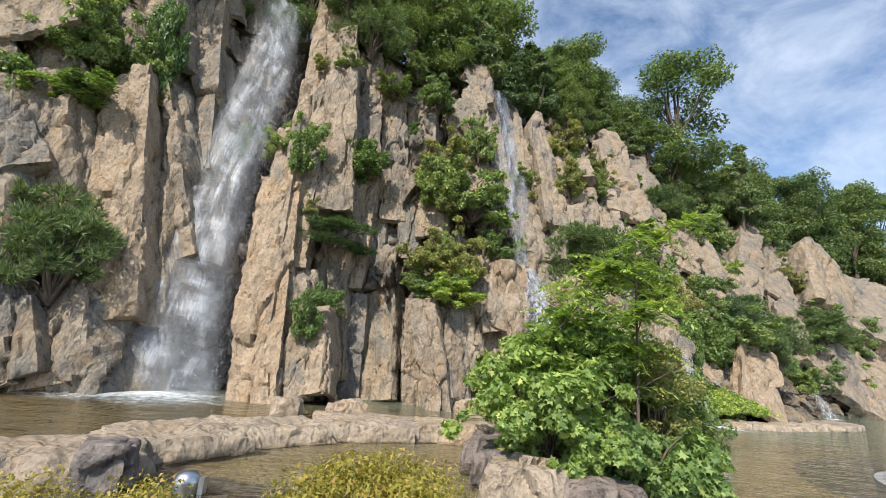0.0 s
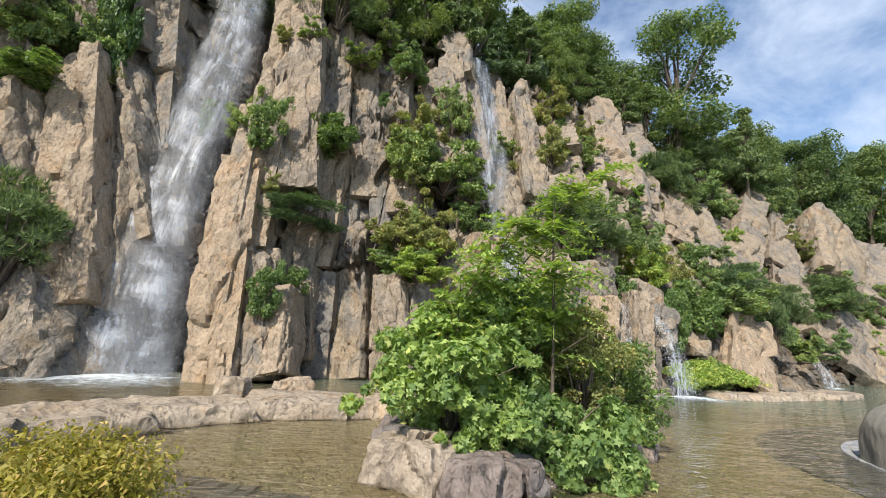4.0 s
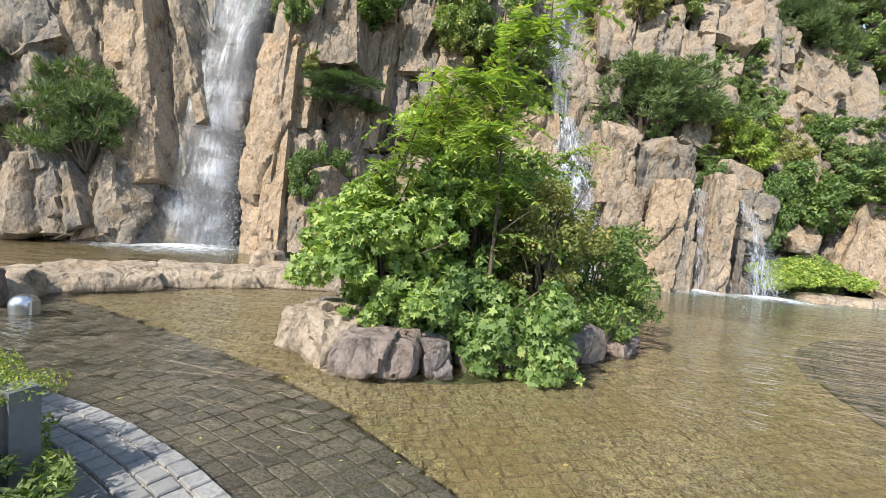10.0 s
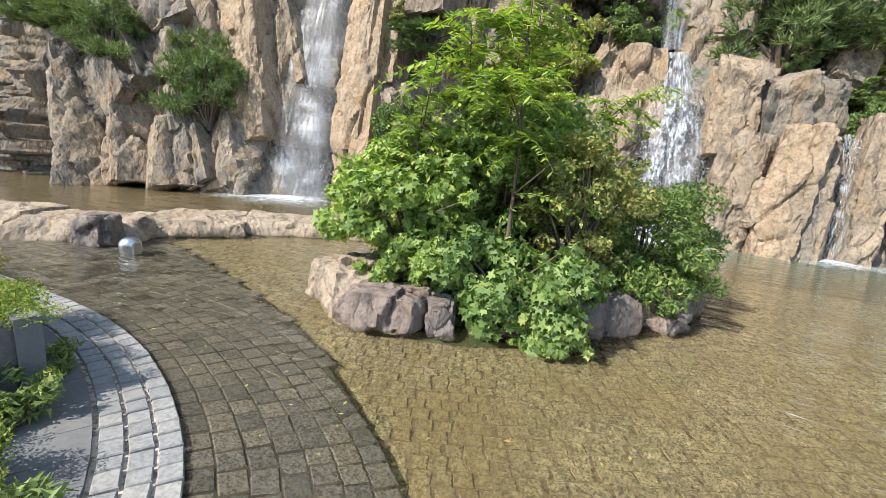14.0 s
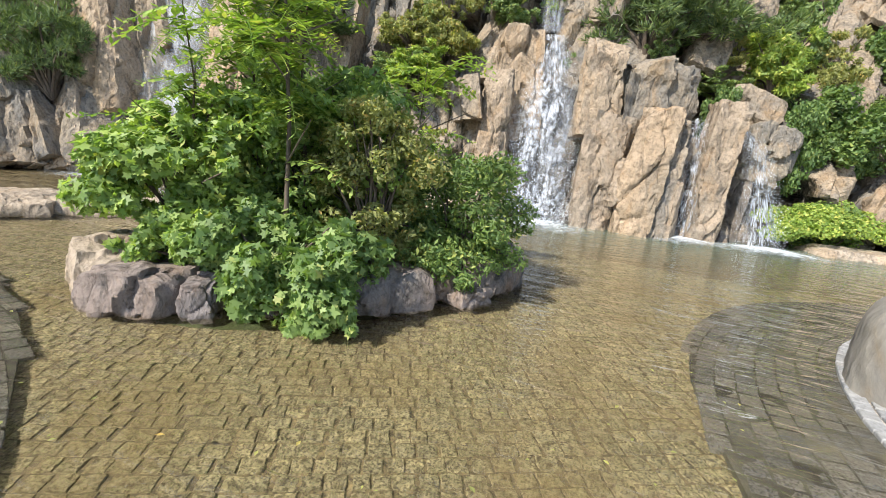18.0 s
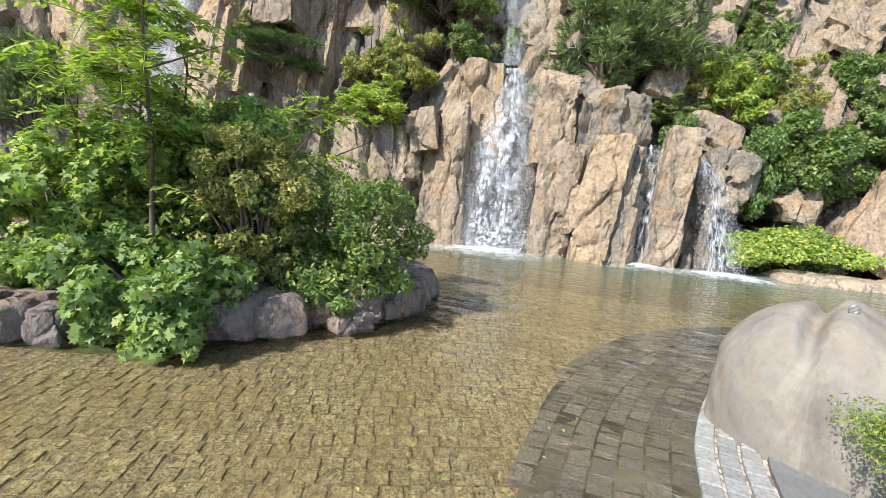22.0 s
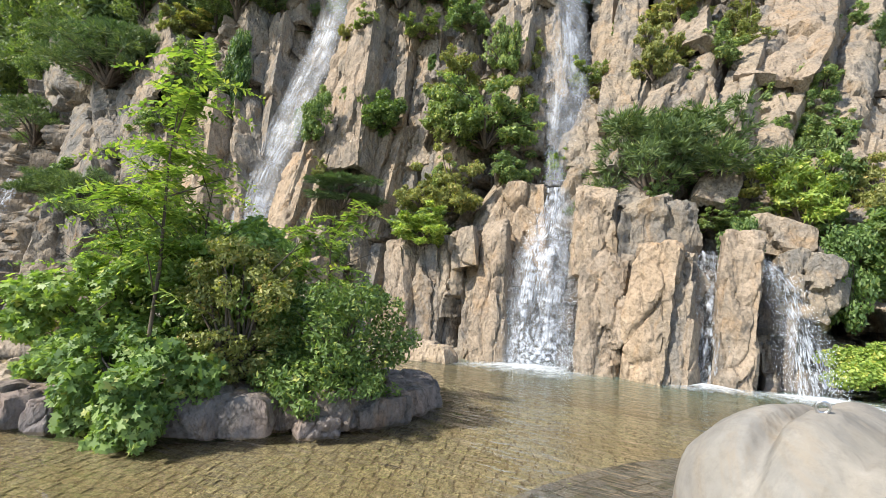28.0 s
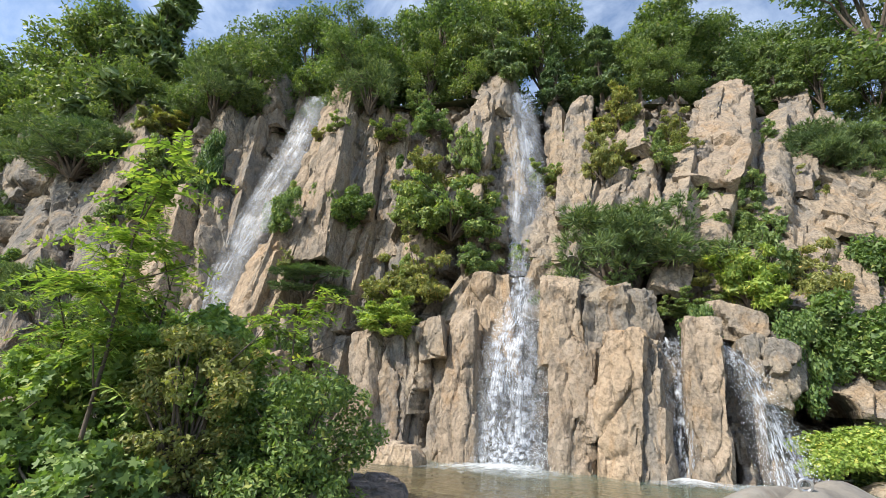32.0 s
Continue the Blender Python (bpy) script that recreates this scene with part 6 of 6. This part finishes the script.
# the right bush's own shade is put into its leaf colour
bush("bush", "green bush with shade painted into its leaves, leaning over the rim rocks", (4.5, 8.8, 0.15), 2.3, 2.3, 1.75, 20000, 0.033, M_IVY_OR_SHADED, 16, 2.4, 60)
bush("bush", "leafy bush at the back of the island", (2.0, 9.0, 0.35), 2.8, 2.2, 2.1, 9000, 0.06, M_BRIGHT, 17, 1.8, 44)
pinnate("locust_sapling", "slender sapling with feathery bright green leaves", (3.15, 6.95, 0.4), 3.75, 21, 84, M_BRIGHT)
pinnate("locust_sapling", "young sapling with feathery bright green leaves", (2.2, 7.5, 0.4), 2.6, 22, 56, M_BRIGHT)
pinnate("locust_sapling", "young sapling with feathery bright green leaves", (2.75, 7.7, 0.4), 2.9, 24, 56, M_BRIGHT)
pinnate("locust_sapling", "young sapling with feathery bright green leaves", (1.8, 7.0, 0.4), 2.1, 26, 40, M_BRIGHT)
pinnate("locust_sapling", "young sapling with feathery bright green leaves", (3.6, 9.3, 0.4), 2.6, 23, 54, M_BRIGHT)


# ---- near bank: boulder, planters, hedges, lamp ----
boulder = thing("boulder", "large smooth pale grey boulder beside the pond", "boulder", at=pose(10.13, 8.12, 0.0))


def boulder_shape(a, b, c, seed):
    """A smooth boulder with two lobes on top, falling away to one side, and a thin crack down its face."""
    p, quads = box_grid(64, 44, 36)
    e = 3.1
    q = p / (np.abs(p) ** e).sum(1)[:, None] ** (1 / e)
    x, top = q[:, 0].copy(), np.clip(q[:, 2], 0, 1)
    q = q * (a, b, c)
    q[:, 2] -= top * c * 0.55 * (1 - np.exp(-np.clip(x + 0.35, 0, 2) / 0.7))
    q[:, 2] -= 0.14 * np.exp(-(((x + 0.5) / 0.05) ** 2)) * top**1.5
    q[:, 1] += 0.035 * np.exp(-(((x + 0.5) / 0.06) ** 2)) * top * (q[:, 1] < 0)
    line = x + 0.22 - 0.09 * (1 - top) - 0.02 * np.sin(7 * top)
    crack = 0.035 * np.exp(-((line / 0.022) ** 2)) * (q[:, 1] < 0.2 * b) * np.clip(top * 4, 0, 1)
    way = q / np.linalg.norm(q, axis=1)[:, None]
    q = q + way * (0.05 * fbm(q * 1.1, 3, seed) + 0.012 * fbm(q * 4.5, 3, seed + 4) - crack)[:, None]
    return q, quads


stone = part("stone", mesh_of("stone", *boulder_shape(1.36, 0.97, 1.13, 901), M_STONE), boulder)
stone.matrix_world = pose(10.13, 8.12, 0.0, 0, 0, -22)


def ring_mesh(r, tube_r, n=20, k=8):
    verts, faces = [], []
    for a in range(n):
        t = 2 * math.pi * a / n
        for b in range(k):
            s = 2 * math.pi * b / k
            q = r + tube_r * math.cos(s)
            verts.append((q * math.cos(t), tube_r * math.sin(s), q * math.sin(t)))
    for a in range(n):
        for b in range(k):
            faces.append((a * k + b, a * k + (b + 1) % k, ((a + 1) % n) * k + (b + 1) % k, ((a + 1) % n) * k + b))
    return verts, faces


seat = min((v.co for v in stone.data.vertices if v.co.z > 0.4), key=lambda v: (v.x + 0.5) ** 2 + (v.y + 0.35) ** 2)
part("lifting_ring", mesh_of("lifting_ring", *ring_mesh(0.035, 0.008), M_STEEL), boulder, "small steel ring").matrix_world = stone.matrix_world @ pose(seat.x, seat.y, seat.z + 0.03, 20, 0, 40)


def planter(x, y, ln, wd, h, turn):
    ob = thing("planter", "dark stone planter box with a hedge in it", "planter", "planters on the bank", at=pose(x, y, 0.02, 0, 0, turn))
    for name, sx, sy, px, py in (("side_wall", ln, 0.1, 0, -wd / 2 + 0.05), ("side_wall", ln, 0.1, 0, wd / 2 - 0.05), ("end_wall", 0.1, wd - 0.2, -ln / 2 + 0.05, 0), ("end_wall", 0.1, wd - 0.2, ln / 2 - 0.05, 0), ("soil", ln - 0.2, wd - 0.2, 0, 0)):
        p, q = box_grid(2, 2, 2)
        hh = h - (0.06 if name == "soil" else 0)
        p = p * (sx / 2, sy / 2, hh / 2) + (px, py, hh / 2)
        o = part(name, mesh_of(name, p, q, M_SOIL if name == "soil" else M_PLANTER, smooth=False), ob)
    for sx in (-1, 1):
        for sy in (-1, 1):
            p, q = box_grid(1, 1, 3)
            part("corner_post", mesh_of("corner_post", p * (0.07, 0.07, h / 2 + 0.015) + (sx * (ln / 2 - 0.04), sy * (wd / 2 - 0.04), h / 2 + 0.015), q, M_SLAB, smooth=False), ob)
    return ob


def chain(x, y, z0, z1):
    """A hanging chain of oval links, each turned a quarter from the last."""
    ob = thing("chain", "galvanised steel chain hanging on the planter", "chain", at=pose(x, y, z0))
    verts, faces = ring_mesh(0.02, 0.0045, 14, 6)
    verts = [(a, b, c * 1.5) for a, b, c in verts]
    me = mesh_of("link", verts, faces, M_STEEL)
    k, z = 0, z0
    while z > z1:
        o = part("link", me, ob)
        o.matrix_world = pose(x + 0.004 * math.sin(k), y, z, 0, 0, 90 * (k % 2) + 20)
        z -= 0.05
        k += 1
    return ob


chain(1.36, 2.86, 0.6, 0.05)


def hedge(name, label, x, y, z, ln, wd, h, turn, mat, count, size, seed, clumps=30):
    rnd = np.random.RandomState(seed)
    ob = thing(name, label, "hedge", "hedges in the planters")
    c = [(rnd.uniform(-ln / 2, ln / 2), rnd.uniform(-wd / 2, wd / 2), h * rnd.uniform(0.2, 0.75)) for _ in range(clumps)]
    r = [(wd * 0.3, wd * 0.3, h * 0.3)] * clumps
    lv, lf = limbs(rnd, c, thick=0.012, sides=4)
    part("stem", mesh_of("stem", lv, lf, M_BARK), ob)
    v, f = leaf_cloud(rnd, c, r, count, size, 1.9, -0.4, 0.35, "pointed")
    part("foliage", mesh_of("foliage", v, f, mat, smooth=False), ob)
    ob.matrix_world = pose(x, y, z, 0, 0, turn)
    return ob


planter(0.0, 2.92, 2.6, 0.75, 0.6, -4)
hedge("hedge", "clipped yellow-green hedge in a dark planter", 0.8, 2.9, 0.54, 0.95, 0.72, 0.2, -4, M_HEDGE, 42000, 0.012, 31, 60)
hedge("hedge", "yellow flowering hedge in a planter", -0.28, 2.93, 0.56, 0.72, 0.72, 0.62, -4, M_SPIREA, 20000, 0.018, 32, 50)
hedge("hedge", "low clipped green hedge on the bank", 1.95, 2.38, 0.02, 1.5, 0.62, 0.5, -12, M_HEDGE, 52000, 0.012, 33, 70)
hedge("hedge", "yellow flowering hedge on the bank", -2.35, 3.15, 0.02, 1.3, 0.75, 0.78, 0, M_SPIREA, 20000, 0.02, 34, 50)
planter(9.98, 6.55, 2.0, 0.8, 0.48, 88)
hedge("hedge", "low clipped green hedge beside the boulder", 9.88, 6.5, 0.44, 1.9, 0.85, 0.32, 88, M_HEDGE, 52000, 0.012, 35, 150)


def ground_cover(x, y, w, d, h, turn, count, seed):
    rnd = np.random.RandomState(seed)
    ob = thing("ground_cover", "mat of bright green creeping plants beside the falls", "ground cover")
    c = [(rnd.uniform(-0.45, 0.45) * w, rnd.uniform(-0.42, 0.42) * d, 0) for _ in range(46)]
    c = [(a, b, h * (1 - (2 * a / w) ** 2 * 0.6) * (0.45 + 0.55 * (b + d / 2) / d) * rnd.uniform(0.75, 1.0)) for a, b, _ in c]
    r = [(0.45, 0.4, 0.2)] * len(c)
    lv, lf = limbs(rnd, [(a, b, z) for a, b, z in c[::2]], thick=0.02, sides=4)
    part("stem", mesh_of("stem", lv, lf, M_BARK), ob)
    v, f = leaf_cloud(rnd, c, r, count, 0.065, 1.4, 0.2, 0.5)
    part("foliage", mesh_of("foliage", v, f, M_BRIGHT, smooth=False), ob)
    ob.matrix_world = pose(x, y, 0.0, 0, 0, turn)
    return ob


ground_cover(12.5, 19.2, 4.8, 2.0, 1.55, 22, 17000, 41)


def pond_lamp(x, y, turn=0):
    ob = thing("pond_lamp", "round steel spotlight standing at the rocks", "lamp", at=pose(x, y, 0, 0, 0, turn))
    n, verts, faces = 28, [], []
    prof = [(0.15, 0.0), (0.155, 0.05), (0.16, 0.10), (0.155, 0.15), (0.125, 0.20), (0.07, 0.235), (0.0, 0.245)]
    for r, z in prof:
        for s in range(n):
            a = 2 * math.pi * s / n
            verts.append((r * math.cos(a), r * math.sin(a), z))
    for k in range(len(prof) - 1):
        for s in range(n):
            faces.append((k * n + s, k * n + (s + 1) % n, (k + 1) * n + (s + 1) % n, (k + 1) * n + s))
    part("dome", mesh_of("dome", verts, faces, M_STEEL), ob)
    p, q = box_grid(2, 2, 4)
    part("bracket", mesh_of("bracket", p * (0.03, 0.05, 0.1) + (0.19, 0, 0.08), q, M_STEEL, smooth=False), ob)
    p, q = box_grid(2, 2, 4)
    part("post", mesh_of("post", p * (0.05, 0.05, 0.2) + (0, 0, -0.19), q, M_STEEL, smooth=False), ob)
    return ob


pond_lamp(-2.75, 5.65)


# ---- paving pieces ----
def cobble_mesh(name, mat, sx, sy, sz):
    """One worn sett: a block with its top drawn in and slightly domed."""
    t, b = 0.9, 1.0
    v = [(-b, -b, -1), (b, -b, -1), (b, b, -1), (-b, b, -1), (-b, -b, 0.8), (b, -b, 0.8), (b, b, 0.8), (-b, b, 0.8), (-t, -t, 1), (t, -t, 1), (t, t, 1), (-t, t, 1)]
    v = np.array(v) * (sx / 2, sy / 2, sz / 2)
    f = [(0, 1, 5, 4), (1, 2, 6, 5), (2, 3, 7, 6), (3, 0, 4, 7), (4, 5, 9, 8), (5, 6, 10, 9), (6, 7, 11, 10), (7, 4, 8, 11), (8, 9, 10, 11)]
    return mesh_of(name, v, f, mat, smooth=False)


def lay(parent, places, mesh, near, mat, rest_name="setts"):
    """Setts at rows of (x, y, z, turn, stretch): those in the near stretch of the plan as pieces, the rest joined."""
    pick = [p for p in places if near(p[0], p[1])]
    pick = pick[:300]
    chosen = set(id(p) for p in pick)
    for p in pick:
        ob = part("sett", mesh, parent)
        ob.matrix_world = Matrix.LocRotScale(p[:3], Euler((p[5], p[6], p[3])), (p[4], 1, 1))
    rest = [p for p in places if id(p) not in chosen]
    if rest:
        base = np.array([v.co for v in mesh.vertices])
        fs = np.array([list(f.vertices) for f in mesh.polygons])
        verts = np.empty((len(rest), len(base), 3))
        for k, p in enumerate(rest):
            c, s = math.cos(p[3]), math.sin(p[3])
            q = base * (p[4], 1, 1)
            verts[k] = np.stack([q[:, 0] * c - q[:, 1] * s + p[0], q[:, 0] * s + q[:, 1] * c + p[1], q[:, 2] + p[2] + p[5] * q[:, 1]], 1)
        faces = (fs[None] + np.arange(len(rest))[:, None, None] * len(base)).reshape(-1, 4)
        tagged(part(rest_name, mesh_of(rest_name, verts.reshape(-1, 3), faces, mat, smooth=False), parent), kind="stuff")


def side_of(line, x, y):
    """Signed distance-like test against a run of points (positive to its left)."""
    best, sign = 1e9, 1
    for (ax, ay), (bx, by) in zip(line[:-1], line[1:]):
        dx, dy = bx - ax, by - ay
        t = max(0, min(1, ((x - ax) * dx + (y - ay) * dy) / (dx * dx + dy * dy)))
        ex, ey = x - ax - t * dx, y - ay - t * dy
        d = ex * ex + ey * ey
        if d < best:
            best, sign = d, (1 if dx * ey - dy * ex > 0 else -1)
    return math.sqrt(best) * sign


def pond_setts():
    rnd = random.Random(7)
    places = []
    c, s = math.cos(radians(29)), math.sin(radians(29))
    for r in range(-14, 84):
        u = -8.0 + rnd.uniform(0, 0.16)
        while u < 16:
            w = rnd.uniform(0.11, 0.165)
            v = r * 0.138
            x, y = u * c - v * s + 3.0, u * s + v * c + 2.5
            u += w + 0.011
            if 0.2 < y < 12.5 and -3 < x < 12 and side_of(EDGE_L, x, y) > -0.12 and side_of(EDGE_R, x, y) > -0.12:
                places.append((x, y, -0.374 + rnd.uniform(-0.008, 0.008), radians(29) + rnd.uniform(-0.07, 0.07), w / 0.16, rnd.uniform(-0.04, 0.04), rnd.uniform(-0.04, 0.04)))
    mesh = cobble_mesh("sett", M_AMBER, 0.155, 0.127, 0.12)
    lay(pond_bed, places, mesh, lambda x, y: 4.6 < x < 7.0 and 4.6 < y < 6.9, M_AMBER)


def ruled_setts(inner, outer, rows, z0, z1, size, seed, gap=0.012, start=0.0, end=1.0):
    """Setts in courses that follow a kerb line out to another line."""
    rnd = random.Random(seed)
    places = []
    a, b = np.array(inner, float), np.array(outer, float)
    seg = np.r_[0, np.cumsum(np.linalg.norm(np.diff(a, axis=0), axis=1))]
    for r in range(rows):
        f = start + (end - start) * (r + 0.5) / rows
        line = a * (1 - f) + b * f
        ls = np.r_[0, np.cumsum(np.linalg.norm(np.diff(line, axis=0), axis=1))]
        t = rnd.uniform(0, size)
        while t < ls[-1] - size:
            w = size * rnd.uniform(0.85, 1.2)
            k = min(len(ls) - 2, int(np.searchsorted(ls, t + w / 2, side="right") - 1))
            q = (t + w / 2 - ls[k]) / (ls[k + 1] - ls[k])
            p = line[k] + (line[k + 1] - line[k]) * q
            d = line[k + 1] - line[k]
            places.append((p[0], p[1], z0 + (z1 - z0) * f + rnd.uniform(-0.005, 0.005), math.atan2(d[1], d[0]) + rnd.uniform(-0.05, 0.05), w / size, rnd.uniform(-0.03, 0.03), rnd.uniform(-0.03, 0.03)))
            t += w + gap
    return places


def shifted(line, by):
    out = []
    for k, (x, y) in enumerate(line):
        ax, ay = line[max(k - 1, 0)]
        bx, by_ = line[min(k + 1, len(line) - 1)]
        ln = math.hypot(bx - ax, by_ - ay)
        out.append((x - (by_ - ay) / ln * by, y + (bx - ax) / ln * by))
    return out


pond_setts()
near_l = lambda x, y: 0.0 < x < 3.9 and y > 2.0
near_r = lambda x, y: 5.0 < y < 9.0 and x < 9.2


def apron_setts(kerb, edge, rows, keep, seed):
    """Courses at even distance from the kerb, as far as the apron's outer line."""
    out = []
    for r in range(rows):
        line = shifted(kerb, 0.085 + r * 0.172)
        for p in ruled_setts(line, line, 1, 0, 0, 0.19, seed + r):
            a, b = abs(side_of(kerb, p[0], p[1])), side_of(edge, p[0], p[1])
            if keep * b < 0.0 and -2 < p[1] < 14:
                out.append((p[0], p[1], -0.058 - 0.22 * a / (a + abs(b)) + p[2], p[3], p[4], p[5] - 0.22 / (a + abs(b)), p[6]))
    return out


run_l = [p for p in KERB_L if p[0] > -6 and p[1] > 1.0]
run_r = [p for p in KERB_R if 2.5 < p[1] < 12.5]
lay(apron_l, apron_setts(run_l, EDGE_L, 17, 1, 610), cobble_mesh("sett", M_APRON, 0.186, 0.166, 0.1), near_l, M_APRON)
lay(apron_r, apron_setts(run_r, EDGE_R, 10, 1, 640), cobble_mesh("sett", M_APRON, 0.186, 0.166, 0.1), near_r, M_APRON)
kl = ruled_setts(shifted(run_l, 0.03), shifted(run_l, -0.42), 3, -0.02, -0.005, 0.14, 63)
lay(bank_l, kl, cobble_mesh("kerb_sett", M_KERB, 0.138, 0.128, 0.1), near_l, M_KERB, "kerb_setts")
kr = ruled_setts(shifted(run_r, 0.03), shifted(run_r, -0.42), 3, -0.02, -0.005, 0.14, 64)
lay(bank_r, kr, cobble_mesh("kerb_sett", M_KERB, 0.138, 0.128, 0.1), near_r, M_KERB, "kerb_setts")


def slab_run(parent, line, inner, outer, ln):
    """Long flat kerb slabs laid end to end along a line."""
    a, b = np.array(shifted(line, inner)), np.array(shifted(line, outer))
    for k in range(len(a) - 1):
        n = max(1, round(np.linalg.norm(a[k + 1] - a[k]) / ln))
        for j in range(n):
            t0, t1 = j / n + 0.006, (j + 1) / n - 0.006
            q = [a[k] * (1 - t0) + a[k + 1] * t0, a[k] * (1 - t1) + a[k + 1] * t1, b[k] * (1 - t1) + b[k + 1] * t1, b[k] * (1 - t0) + b[k + 1] * t0]
            v = [(*p, 0.0) for p in q] + [(*p, 0.05) for p in q]
            part("slab", mesh_of("slab", v, [(0, 3, 2, 1), (4, 5, 6, 7), (0, 1, 5, 4), (1, 2, 6, 5), (2, 3, 7, 6), (3, 0, 4, 7)], M_SLAB, smooth=False), parent)


slab_run(bank_l, run_l[::2], -0.44, -0.84, 0.9)
slab_run(bank_r, [p for p in run_r if p[1] < 9.5][::2], -0.44, -0.84, 0.9)


# ---- fallen leaves on the water, weeds by the kerb ----
def floating_leaves(count, seed):
    rnd = np.random.RandomState(seed)
    x, y = rnd.uniform(-3, 8, count), rnd.uniform(3.6, 9.0, count)
    keep = [k for k in range(count) if side_of(KERB_L, x[k], y[k]) > 0.1 and side_of(KERB_R, x[k], y[k]) > 0.1 and math.hypot(x[k] - 3.0, (y[k] - 8.2) * 0.7) > 2.4]
    verts, faces = [], []
    for k in keep:
        s, a = rnd.uniform(0.012, 0.03), rnd.uniform(0, 6.28)
        c, d = math.cos(a) * s, math.sin(a) * s
        n = len(verts)
        verts += [(x[k] - c, y[k] - d, 0.006), (x[k] + d * 0.5, y[k] - c * 0.5, 0.010), (x[k] + c, y[k] + d, 0.007), (x[k] - d * 0.5, y[k] + c * 0.5, 0.010)]
        faces += [(n, n + 1, n + 2), (n, n + 2, n + 3)]
    ob = new("floating_leaves", mesh_of("floating_leaves", verts, faces, M_DRY, smooth=False))
    return tagged(ob, "small yellowed leaves floating on the pond", "leaves", kind="stuff")


floating_leaves(240, 77)


def weed(x, y, h, seed):
    rnd = np.random.RandomState(seed)
    ob = thing("weed", "small green weed growing beside the paving", "weed", "weeds by the kerb")
    c = [(rnd.normal(0, 0.07), rnd.normal(0, 0.07), h * rnd.uniform(0.3, 1.0)) for _ in range(9)]
    lv, lf = limbs(rnd, c, thick=0.006, sides=4)
    part("stem", mesh_of("stem", lv, lf, M_BARK), ob)
    v, f = leaf_cloud(rnd, c, [(0.06, 0.06, 0.06)] * 9, 420, 0.026, 2.2, 0.2, 0.2, "pointed")
    part("foliage", mesh_of("foliage", v, f, M_LEAF, smooth=False), ob)
    ob.matrix_world = pose(x, y, 0.01)
    return ob


for k, (x, y, h) in enumerate(((1.5, 3.12, 0.3), (1.62, 2.98, 0.22), (2.62, 2.75, 0.25), (2.75, 2.6, 0.2), (1.0, 3.45, 0.2), (-0.4, 3.5, 0.3))):
    weed(x, y, h, 700 + k)
